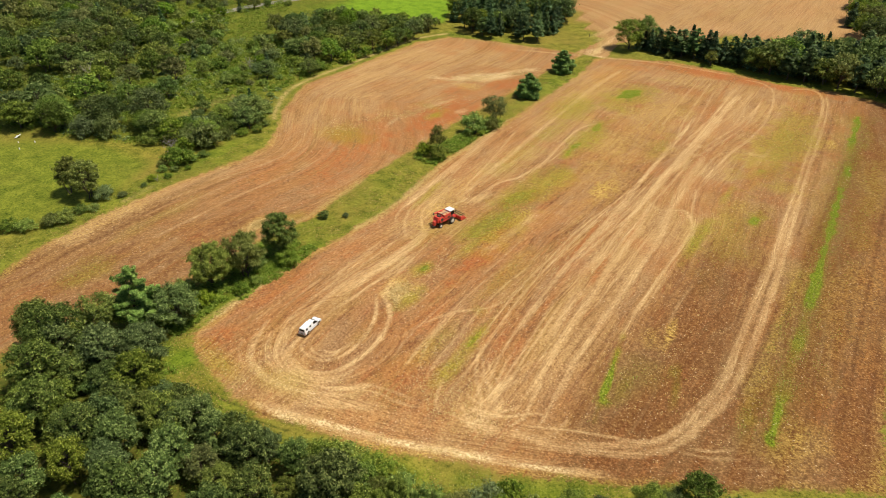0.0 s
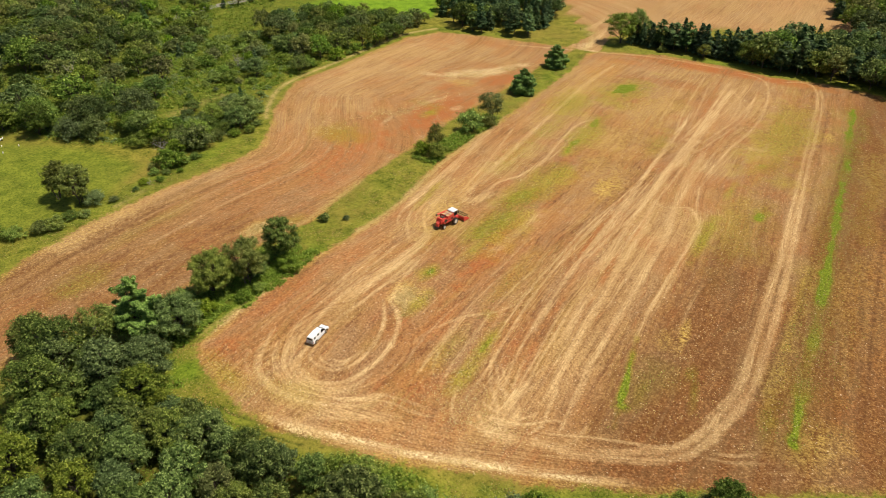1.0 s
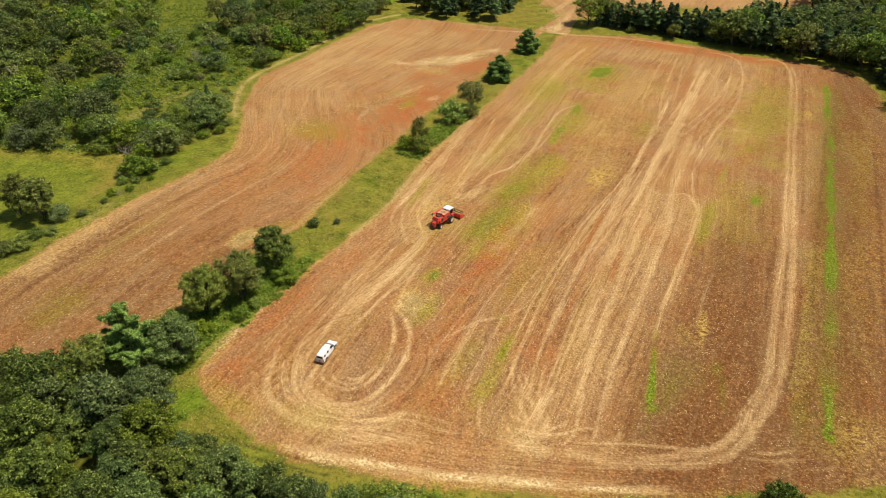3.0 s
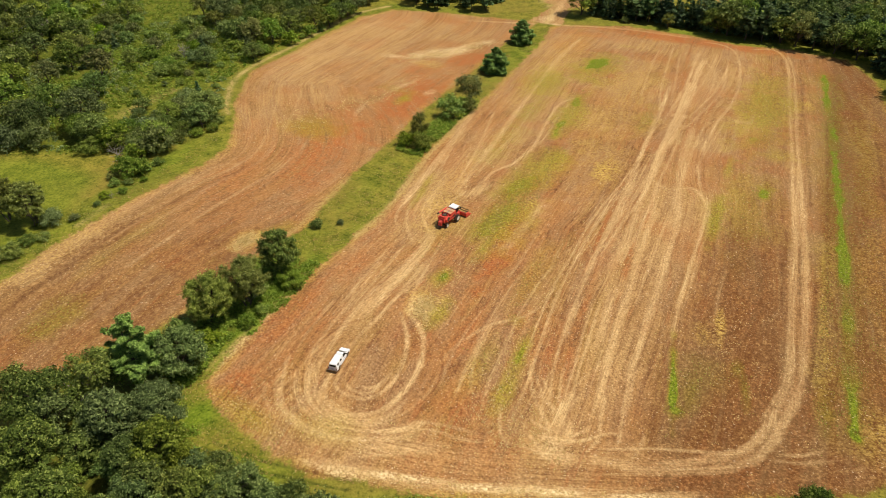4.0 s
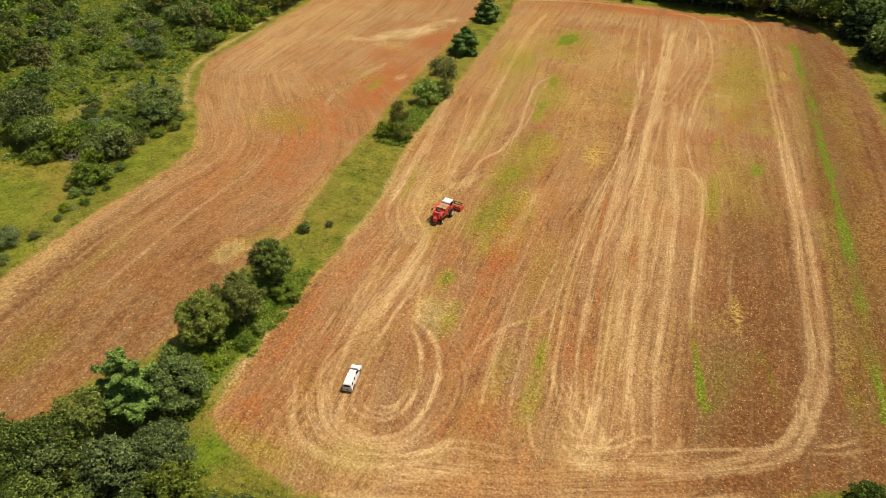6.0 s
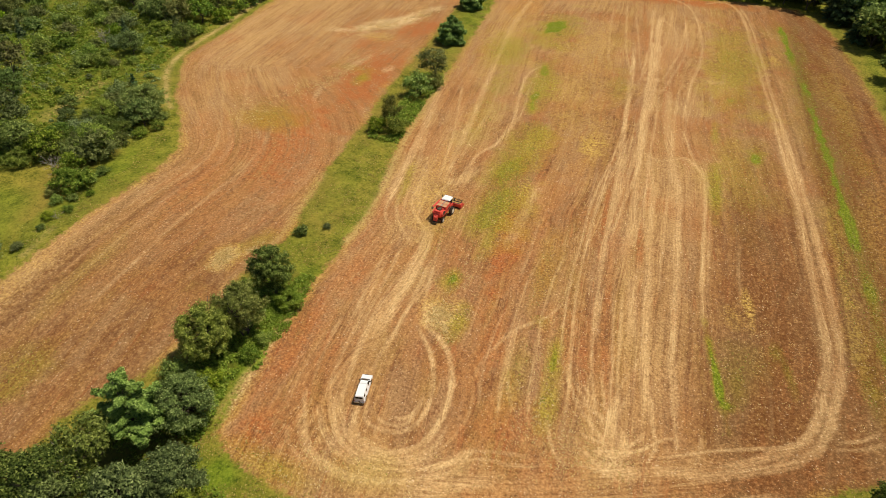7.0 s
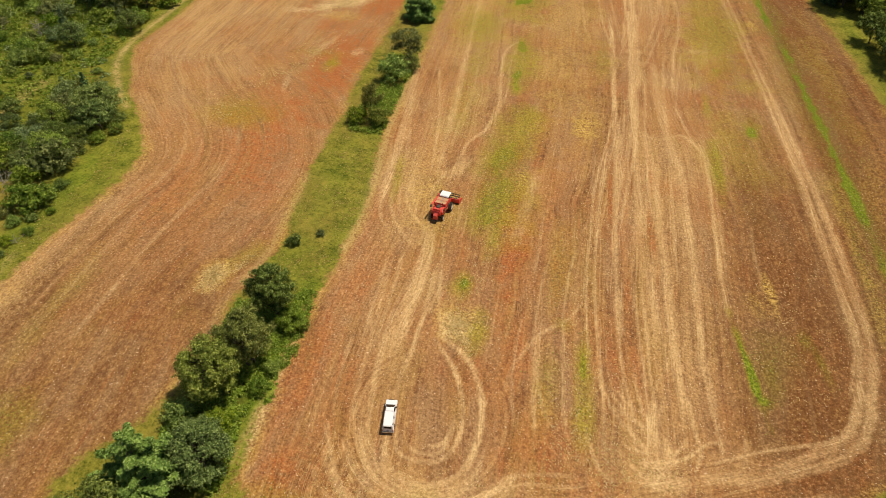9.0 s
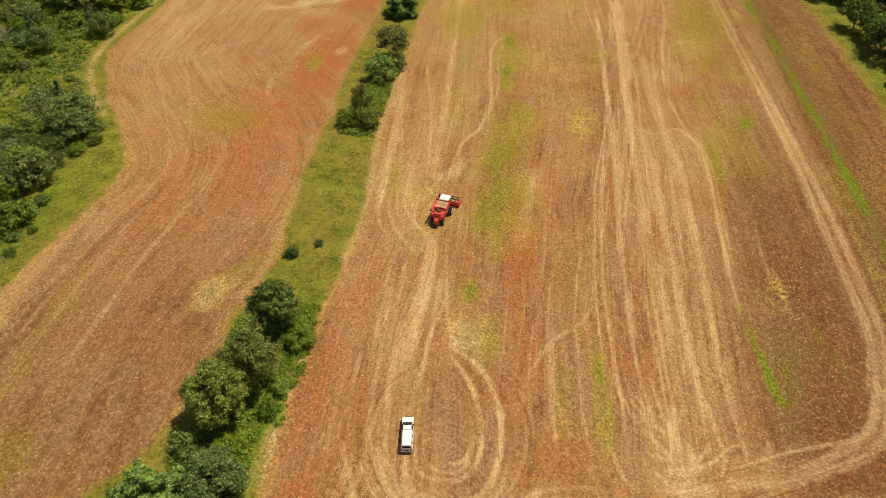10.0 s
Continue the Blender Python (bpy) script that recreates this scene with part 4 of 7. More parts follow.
def build_ground():
    xs = sheet_lines(-212, 30, 0.36, -4000, 4000)
    near, mid = np.arange(46, 112, 0.36), 112 + np.cumsum(np.linspace(0.36, 0.84, 357))
    south, north = sheet_lines(46, 47, 1.0, -3500, 0)[:33], sheet_lines(0, mid[-1], mid[-1], 0, 4500)[-33:]
    ys = np.concatenate([south, near, mid, north])
    X, Y = np.meshgrid(xs, ys)
    x, y = X.ravel(), Y.ravel()
    n1, n2, n3 = lattice(x, y, 9, 1), lattice(x, y, 2.6, 2), lattice(x, y, 1.1, 3)
    rag = (n1 - 0.5) * 0.7 + (n2 - 0.5) * 0.6
    wob = (n1 - 0.5) * 2.4 + (n2 - 0.5) * 1.4
    d_main, d_west = signed(x, y, MAIN_FIELD) + wob * 0.9, signed(x, y, WEST_FIELD) + wob * 0.8
    d_far = np.maximum(signed(x, y, FAR_FIELD), signed(x, y, GATEWAY)) + wob
    field = np.maximum(np.maximum(d_main, d_west), d_far)
    grass = np.clip(0.5 - field / 3.0, 0, 1)
    straw = np.zeros(x.shape)
    core = (x > -215) & (x < 40) & (y > 40) & (y < 380)
    cx, cy = x[core], y[core]
    c2, c3 = n2[core], n3[core]
    c5 = lattice(cx, cy, 6.0, 14)
    acc = {"pale": np.zeros(cx.shape), "red": np.zeros(cx.shape), "rut": np.zeros(cx.shape)}
    for k, (kind, half, strength, line) in enumerate(TRACKS):
        px, py = [p[0] for p in line], [p[1] for p in line]
        w = 1.8 * half + 0.5
        box = np.nonzero((cx > min(px) - w) & (cx < max(px) + w) & (cy > min(py) - w) & (cy < max(py) + w))[0]
        bx, by = cx[box], cy[box]
        d, s = line_dist(bx, by, line)
        d = d + (c3[box] - 0.5) * 0.5 * half + (c2[box] - 0.5) * 0.4 * half
        length = s.max() if len(s) else 1.0
        ends = np.clip(np.minimum(s, length - s) / min(5.0, 0.3 * length) + 0.25, 0, 1)
        fade = (0.62 + 0.5 * lattice(s + 31.0 * k, 0 * s + 7.7 * k, 7.0, 15)) * (0.7 + 0.5 * c5[box])
        m = np.clip(strength * ends * fade, 0, 1) * np.clip((1.5 * half - d) / (0.8 * half), 0, 1)
        acc[kind][box] = 1 - (1 - acc[kind][box]) * (1 - m)
    straw[core] = acc["pale"]
    straw = np.maximum(straw, np.where(d_far > 0, 0.25 * lattice(x, y, 14, 8), 0))
    weed = blobs(x, y, WEEDS, rag)
    dg, _ = line_dist(x, y, GREEN_STRIP)
    weed = np.maximum(weed, 1.1 * np.clip(1.5 - dg / 1.5 - rag * 1.3, 0, 1) * np.clip(lattice(x, y, 11, 33) * 1.6 + 0.3, 0.35, 1))
    weed = np.maximum(weed, 0.28 * np.clip(1.3 - dg / 6 - rag, 0, 1))
    weed = np.maximum(weed, 0.5 * np.clip(1 - np.abs(np.maximum(d_main, d_west)) / 2.2, 0, 1) * n1)
    chaff = np.maximum(blobs(x, y, CHAFF, rag * 0.6), np.where(d_far > 0, 0.75, 0.0))
    pale = blobs(x, y, PALE, rag)
    trail, rut = np.zeros(x.shape), np.zeros(x.shape)
    for out, table in ((trail, TRAILS), (rut, RUTS)):
        for pts, w, strength in table:
            d, _ = line_dist(x, y, smooth_line(pts, 4))
            np.maximum(out, strength * np.exp(-(d / w) ** 2) * (0.6 + 0.6 * n2), out=out)
    gold = blobs(x, y, GOLD, rag)
    gold = np.maximum(gold, 0.5 * np.clip(1 - np.abs(np.maximum(d_main, d_west) - 0.8) / 2.2, 0, 1) * np.clip(lattice(x, y, 7, 31) * 2 - 0.5, 0, 1))
    rust = np.maximum(blobs(x, y, RUST, rag), 0.34 * np.clip((n1 - 0.5) * 3, 0, 1))
    rust[core] = np.maximum(rust[core], acc["red"])
    rut[core] = np.maximum(rut[core], acc["rut"])
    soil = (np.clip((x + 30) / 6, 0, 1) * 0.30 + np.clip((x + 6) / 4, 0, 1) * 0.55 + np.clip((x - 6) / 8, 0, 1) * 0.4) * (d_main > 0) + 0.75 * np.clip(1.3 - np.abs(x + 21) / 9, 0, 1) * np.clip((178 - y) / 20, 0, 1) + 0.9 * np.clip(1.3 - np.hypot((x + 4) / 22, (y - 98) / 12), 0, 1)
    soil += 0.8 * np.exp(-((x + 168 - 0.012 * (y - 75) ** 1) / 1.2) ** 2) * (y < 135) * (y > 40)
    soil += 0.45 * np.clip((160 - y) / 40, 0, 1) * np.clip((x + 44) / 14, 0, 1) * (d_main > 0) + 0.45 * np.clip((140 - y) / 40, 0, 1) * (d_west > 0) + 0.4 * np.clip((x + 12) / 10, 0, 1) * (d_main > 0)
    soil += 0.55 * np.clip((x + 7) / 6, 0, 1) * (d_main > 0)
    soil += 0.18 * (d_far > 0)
    lush = np.clip(signed(x, y, LAWN) / 5 + 0.4, 0, 1) * 0.75
    lush = np.maximum(lush, 1.6 * np.clip(signed(x, y, FAR_GREEN) / 4, 0, 1))
    lush = np.maximum(lush, 0.6 * np.clip(signed(x, y, FAR_WOODS) / 6, 0, 1))
    strip = np.exp(-((x + 112.5) / 3.0) ** 2) * (y > 60) * (y < 165)
    lush = np.maximum(lush, 0.40 * strip * (0.2 + n1))
    lush = np.maximum(lush, 0.55 * np.exp(-((d_west + 4) / 4.0) ** 2) * (x < -160) * (0.5 + n1))
    lush = np.maximum(lush, 0.5 * np.exp(-((y - 318 - 6) / 5.0) ** 2) * (x > -120) * (x < 30))
    lush = np.maximum(lush, 0.5 * np.exp(-((x - 20) / 3.0) ** 2) * (y > 120) * (y < 320))
    lush = np.maximum(lush, 0.5 * np.clip(1 - np.hypot((x + 104) / 9, (y - 63) / 8), 0, 1) + 0.0 * x)
    lush = np.maximum(lush, blobs(x, y, LUSH, rag))
    # how far the ground colour is darkened as shade under woods and south hedge
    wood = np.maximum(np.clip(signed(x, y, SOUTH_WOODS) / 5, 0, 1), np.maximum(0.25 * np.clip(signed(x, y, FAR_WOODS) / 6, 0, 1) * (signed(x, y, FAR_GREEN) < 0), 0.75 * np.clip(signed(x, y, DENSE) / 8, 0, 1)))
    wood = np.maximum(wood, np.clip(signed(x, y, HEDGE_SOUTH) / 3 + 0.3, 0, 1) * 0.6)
    z = height(x, y) + 0.10 * straw * n3 + 0.12 * grass * n2 + 0.06 * (n3 - 0.5) - 0.12 * rut
    # streaks follow the nearest way of driving, round the loop and along the headland
    d_w, s_w = line_dist(x, y, smooth_line(WEST_LANE, 4))
    use_w = x < -120
    du, dv = driving(x, y)
    wave = 0.5 * np.sin(y / 23.0 + x / 30) + 1.2 * (n1 - 0.5)
    u, v = np.where(use_w, d_w, du + wave), np.where(use_w, s_w + 500, dv)
    lx, ly = x + 84.0, (y - 88.5) * 0.86
    ring = np.hypot(lx, ly)
    head = y - along(SOUTH_EDGE, x)
    ring_m = np.clip((17.5 - ring) / 4.0, 0, 1) * np.clip((104 - y) / 8.0, 0, 1) * np.clip((ring - 7.0) / 5, 0, 1)
    head_m = np.clip((17.0 - head + 5 * (n1 - 0.5)) / 5.0, 0, 1) * np.clip((x + 84) / 10, 0, 1) * (x < 30)
    nx, ny = len(xs), len(ys)
    me = bpy.data.meshes.new("ground")
    me.vertices.add(nx * ny)
    me.vertices.foreach_set("co", np.column_stack([x, y, z]).astype(np.float32).ravel())
    i = (np.arange(ny - 1)[:, None] * nx + np.arange(nx - 1)[None, :]).ravel()
    quads = np.column_stack([i, i + 1, i + nx + 1, i + nx]).astype(np.int32)
    me.loops.add(quads.size)
    me.loops.foreach_set("vertex_index", quads.ravel())
    me.polygons.add(len(quads))
    me.polygons.foreach_set("loop_start", np.arange(0, quads.size, 4, dtype=np.int32))
    me.polygons.foreach_set("use_smooth", np.ones(len(quads), bool))
    me.update(calc_edges=True)
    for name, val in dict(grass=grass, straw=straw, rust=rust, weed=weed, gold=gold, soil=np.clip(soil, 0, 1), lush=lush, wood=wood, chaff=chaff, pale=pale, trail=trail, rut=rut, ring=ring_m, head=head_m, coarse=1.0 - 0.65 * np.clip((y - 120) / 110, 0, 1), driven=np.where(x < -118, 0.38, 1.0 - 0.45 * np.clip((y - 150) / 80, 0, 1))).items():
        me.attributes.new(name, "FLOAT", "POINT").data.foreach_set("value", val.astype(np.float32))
    me.attributes.new("lane", "FLOAT_VECTOR", "POINT").data.foreach_set("vector", np.column_stack([u, v, 0 * u]).astype(np.float32).ravel())
    me.attributes.new("round", "FLOAT_VECTOR", "POINT").data.foreach_set("vector", np.column_stack([ring, np.abs(np.arctan2(lx, -ly)) * 12, 0 * u]).astype(np.float32).ravel())
    me.attributes.new("edge", "FLOAT_VECTOR", "POINT").data.foreach_set("vector", np.column_stack([head, x, 0 * u]).astype(np.float32).ravel())
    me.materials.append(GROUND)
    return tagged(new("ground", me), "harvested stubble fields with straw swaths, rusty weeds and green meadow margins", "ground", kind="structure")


DENSE = [(-212, 128), (-204, 143), (-222, 156), (-262, 190), (-320, 216), (-470, 240), (-440, 190), (-300, 112), (-262, 107), (-235, 118)]
HEDGE_SOUTH = [(-126, 70), (-126, 112), (-117, 112), (-114, 96), (-114, 80), (-112, 68)]
WEST_LANE = [(-172, 20), (-174, 72), (-176, 100), (-174, 122), (-171, 140), (-173, 152), (-190, 172), (-206, 196), (-208, 224), (-207, 290)]
build_ground()


# ---------------------------------------------------------------- plants
def mesh_of(name, verts, faces, mat, smooth=False):
    me = bpy.data.meshes.new(name)
    me.from_pydata([tuple(v) for v in verts], [], [tuple(f) for f in faces])
    me.materials.append(mat)
    if smooth:
        me.polygons.foreach_set("use_smooth", np.ones(len(me.polygons), bool))
    me.update()
    return me


def leaf_mesh(name, verts, mat):
    """A mesh of loose three-cornered leaf sprays: verts is n x 3 x 3."""
    n = len(verts)
    me = bpy.data.meshes.new(name)
    me.vertices.add(n * 3)
    me.vertices.foreach_set("co", verts.astype(np.float32).ravel())
    me.loops.add(n * 3)
    me.loops.foreach_set("vertex_index", np.arange(n * 3, dtype=np.int32))
    me.polygons.add(n)
    me.polygons.foreach_set("loop_start", np.arange(0, n * 3, 3, dtype=np.int32))
    me.update(calc_edges=True)
    me.materials.append(mat)
    return me


def leaves(rng, at, out, size, long=1.5, loose=0.55):
    """Leaf sprays: pointed blades at places, facing roughly outwards."""
    n = len(at)
    nor = out + rng.normal(0, loose, (n, 3))
    nor /= np.linalg.norm(nor, axis=1)[:, None] + 1e-9
    ref = rng.normal(0, 1, (n, 3))
    a = np.cross(nor, ref)
    a /= np.linalg.norm(a, axis=1)[:, None] + 1e-9
    b = np.cross(nor, a)
    s = (size * rng.uniform(0.6, 1.28, n))[:, None]
    return np.stack([at - a * s * long * 0.5 + b * s * 0.5, at + a * s * long * 0.62, at - a * s * long * 0.35 - b * s * 0.55], 1)


def tube(verts, faces, pts, radii, sides=6):
    """A tapered limb along points, appended to verts and faces."""
    base = len(verts)
    for k, (p, r) in enumerate(zip(pts, radii)):
        q = Vector(pts[min(k + 1, len(pts) - 1)]) - Vector(pts[max(k - 1, 0)])
        q = q.normalized() if q.length > 1e-6 else Vector((0, 0, 1))
        a = q.cross(Vector((0.31, 0.94, 0.12))).normalized()
        b = q.cross(a)
        for j in range(sides):
            w = 2 * math.pi * j / sides
            verts.append(tuple(Vector(p) + (a * math.cos(w) + b * math.sin(w)) * r))
    for k in range(len(pts) - 1):
        for j in range(sides):
            j2 = (j + 1) % sides
            faces.append((base + k * sides + j, base + k * sides + j2, base + (k + 1) * sides + j2, base + (k + 1) * sides + j))
    faces.append(tuple(base + (len(pts) - 1) * sides + j for j in range(sides)))


def bent(rng, a, b, n=4, sway=0.08):
    """Points from a to b along a crooked way."""
    a, b = np.array(a, float), np.array(b, float)
    ln = np.linalg.norm(b - a)
    return [tuple(a + (b - a) * k / n + (rng.normal(0, sway * ln, 3) if 0 < k < n else 0)) for k in range(n + 1)]


def plant(name, trunk_me, crown_me, label, category, trunk_name="trunk", crown_name="crown"):
    """An Empty at the base with its trunk and crown."""
    ob = new(name)
    for part_name, me in ((trunk_name, trunk_me), (crown_name, crown_me)):
        if me:
            new(part_name, me).parent = ob
    return tagged(ob, label, category)


def broadleaf(seed, h, r, count, leaf, mat, lobes=16, bare=0.28, gap=0.0, stems=1, flat=1.0):
    """Trunk and crown meshes of a broad-leaved tree of height h and crown radius r."""
    rng = np.random.RandomState(seed)
    v, f = [], []
    crown_mid, crown_half = h * (bare + 1) / 2, h * (1 - bare) / 2 * flat
    tops = []
    for s in range(stems):
        foot = np.array([0, 0, -0.4]) if stems == 1 else np.array([rng.uniform(-0.35, 0.35) * r * 0.5, rng.uniform(-0.35, 0.35) * r * 0.5, -0.4])
        lean = rng.normal(0, 0.06 * h if stems == 1 else 0.16 * h, 2)
        top = np.array([foot[0] + lean[0], foot[1] + lean[1], h * 0.86])
        pts = bent(rng, foot, top, 6, 0.03)
        tr = 0.020 * h / math.sqrt(stems)
        tube(v, f, pts, [tr * (1.25 - 0.17 * k) for k in range(7)], 7)
        tops.append(pts)
    centres = []
    for k in range(lobes):
        ang, u = k * 2.399 + rng.uniform(-0.5, 0.5), (k + 0.5) / lobes
        zz = 1 - 1.75 * u
        rad = math.sqrt(max(0.0, 1 - zz * zz)) * rng.uniform(0.50, 0.98)
        c = np.array([r * rad * math.cos(ang), r * rad * math.sin(ang), crown_mid + crown_half * zz * rng.uniform(0.68, 0.86)])
        stem = tops[k % stems]
        start = stem[min(5, max(1, int((0.25 + 0.5 * (1 - u)) * 6)))]
        tube(v, f, bent(rng, start, c, 3, 0.07), [0.008 * h, 0.006 * h, 0.004 * h, 0.0015 * h], 5)
        for _ in range(2 if count > 3500 else 0):
            tube(v, f, bent(rng, c * 0.7 + np.array(start) * 0.3, c + rng.normal(0, 0.16 * r, 3), 2, 0.08), [0.003 * h, 0.002 * h, 0.001 * h], 4)
        centres.append((c, r * rng.uniform(0.26, 0.43) * (16 / lobes) ** 0.42))
    at, out = [], []
    per = count // lobes
    for c, rr in centres:
        if rng.rand() < gap:
            continue
        m = int(per * (rr / (0.345 * r * (16 / lobes) ** 0.42)) ** 2)
        d = rng.normal(0, 1, (m, 3))
        d /= np.linalg.norm(d, axis=1)[:, None]
        tips = rng.normal(0, 1, (15, 3))
        tips /= np.linalg.norm(tips, axis=1)[:, None]
        on_tip, which = rng.rand(m) < 0.62, rng.randint(0, 15, m)
        d = np.where(on_tip[:, None], tips[which] + d * 0.24, d)
        d /= np.linalg.norm(d, axis=1)[:, None]
        d[:, 2] = np.where(d[:, 2] < -0.35, -d[:, 2], d[:, 2])
        lump = 1 + 0.22 * np.sin(d[:, 0] * 5 + seed) * np.sin(d[:, 1] * 6 + 1.3 * seed) + 0.15 * np.sin(d[:, 2] * 8 + seed)
        pick = rng.rand(m)
        reach = np.where(on_tip, 0.86 + 0.34 * np.abs(np.sin(which * 2.1 + seed)), 0.9)
        rad = rr * lump * reach * np.where(pick < 0.62, rng.normal(0.98, 0.13, m), np.where(pick < 0.84, rng.uniform(0.3, 0.85, m), rng.uniform(1.05, 1.42, m)))
        at.append(c + d * rad[:, None] * np.array([1, 1, 0.82]))
        out.append(d + np.array([0, 0, 0.35]))
    at, out = np.concatenate(at), np.concatenate(out)
    return mesh_of("trunk", v, f, BARK, True), leaf_mesh("crown", leaves(rng, at, out, leaf, 1.5, 0.45), LEAF[mat])


def bush(seed, h, r, count, leaf, mat, lobes=8):
    return broadleaf(seed, h, r, count, leaf, mat, lobes, bare=0.02, stems=3)


def conifer(seed, h, r, count, leaf, mat, tiers=11, bare=0.08, power=0.85, droop=0.12, tuft=0.35, inner=0.18):
    """A trunk and tiers of boughs with needle tufts."""
    rng = np.random.RandomState(seed)
    v, f, at, out = [], [], [], []
    tube(v, f, bent(rng, (0, 0, -0.4), (rng.normal(0, 0.02 * h), rng.normal(0, 0.02 * h), h * 0.97), 6, 0.008), [0.017 * h * (1.15 - 0.165 * k) for k in range(7)], 7)
    boughs = []
    for k in range(tiers):
        u = (k + rng.uniform(0.0, 0.5)) / tiers
        z, ln = h * (bare + (1 - bare) * u * 0.97), r * (1 - u) ** power + 0.04 * r
        for j in range(max(4, int(7 - 3 * u))):
            ang = j * 2 * math.pi / max(4, int(7 - 3 * u)) + k * 1.1 + rng.uniform(-0.3, 0.3)
            l2 = ln * rng.uniform(0.60, 1.14)
            end = np.array([l2 * math.cos(ang), l2 * math.sin(ang), z - droop * l2 + rng.uniform(0, 0.10) * l2])
            tube(v, f, bent(rng, (0, 0, z), end, 2, 0.03), [0.006 * h * (1 - u) + 0.012, 0.004 * h * (1 - u) + 0.008, 0.006], 4)
            boughs.append((np.array([0, 0, z]), end, l2))
    total = sum(b[2] ** 1.3 for b in boughs)
    for a, b, ln in boughs:
        m = max(6, int(count * ln ** 1.3 / total))
        s = rng.uniform(inner, 1.05, m) ** 0.75
        wide = tuft * ln * (1.05 - s * 0.75)
        side = np.cross(b - a, [0, 0, 1.0])
        side /= np.linalg.norm(side) + 1e-9
        p = a + (b - a) * s[:, None] + side * (rng.uniform(-1, 1, m) * wide)[:, None]
        p[:, 2] += rng.uniform(-0.06, 0.16, m) * ln * 0.8
        at.append(p)
        out.append(np.tile((b - a) / ln * 0.35 + np.array([0, 0, 0.9]), (m, 1)))
    m = int(count * 0.05)
    at.append(np.column_stack([rng.normal(0, 0.05 * r, m), rng.normal(0, 0.05 * r, m), h * rng.uniform(0.84, 1.0, m)]))
    out.append(np.tile(np.array([0.2, 0.1, 0.8]), (m, 1)))
    at, out = np.concatenate(at), np.concatenate(out)
    return mesh_of("trunk", v, f, BARK, True), leaf_mesh("crown", leaves(rng, at, out, leaf, 2.2, 0.4), LEAF[mat])


def snag(seed, h, spread, mat):
    """Bare dead limbs."""
    rng = np.random.RandomState(seed)
    v, f = [], []
    tube(v, f, bent(rng, (0, 0, -0.3), (rng.normal(0, 0.1 * h), rng.normal(0, 0.1 * h), h * 0.7), 4, 0.05), [0.030 * h, 0.025 * h, 0.02 * h, 0.014 * h, 0.006 * h], 6)
    for k in range(15):
        z = h * rng.uniform(0.12, 0.66)
        ang = rng.uniform(0, 6.28)
        end = np.array([spread * math.cos(ang), spread * math.sin(ang), 0]) * rng.uniform(0.5, 1) + np.array([0, 0, z + h * rng.uniform(0.1, 0.45)])
        pts = bent(rng, (0, 0, z), end, 3, 0.08)
        tube(v, f, pts, [0.014 * h, 0.010 * h, 0.007 * h, 0.003 * h], 5)
        for _ in range(4):
            tube(v, f, bent(rng, pts[2], np.array(pts[3]) + rng.normal(0, 0.14 * h, 3), 2, 0.06), [0.006 * h, 0.004 * h, 0.0015 * h], 4)
    return mesh_of("dead_wood", v, f, mat, True)


def place(ob, x, y, turn=0.0, size=1.0, tall=1.0, sink=0.0):
    ob.matrix_basis = pose(x, y, h_at(x, y) - sink, 0, 0, turn) @ Matrix.Diagonal((size, size, size * tall, 1))
    return ob


class Kind:
    """A plant that is built once and then set out again and again."""

    def __init__(self, name, meshes, h, label, category, group):
        self.name, self.meshes, self.h, self.label, self.category, self.group = name, meshes, h, label, category, group

    def put(self, x, y, h, turn=None, label="", wide=1.0):
        s = h / self.h
        ob = plant(self.name, self.meshes[0], self.meshes[1], label or self.label, self.category)
        tagged(ob, group=self.group)
        rr = random.uniform(0, 360) if turn is None else turn
        ob.matrix_basis = pose(x, y, h_at(x, y) - 0.05, 0, 0, rr) @ Matrix.Diagonal((s * wide, s * wide, s, 1))
        return ob


def scatter(poly, gap, seed, limit, edge=2.0, keep=lambda x, y, r: True, off=()):
    """Places in a region, no two nearer than gap, some metres inside its edge."""
    rng = random.Random(seed)
    xs, ys = [p[0] for p in poly], [p[1] for p in poly]
    got = []
    for _ in range(limit * 30):
        x, y = rng.uniform(min(xs), max(xs)), rng.uniform(min(ys), max(ys))
        a, b = np.array([x]), np.array([y])
        if signed(a, b, poly)[0] < edge or not keep(x, y, rng.random()):
            continue
        if all((x - u) ** 2 + (y - w) ** 2 > gap * gap for u, w in got) and all(signed(a, b, o)[0] < 3.0 for o in off):
            got.append((x, y))
            if len(got) >= limit:
                break
    return got


random.seed(11)
WOODS = "trees of the woods"


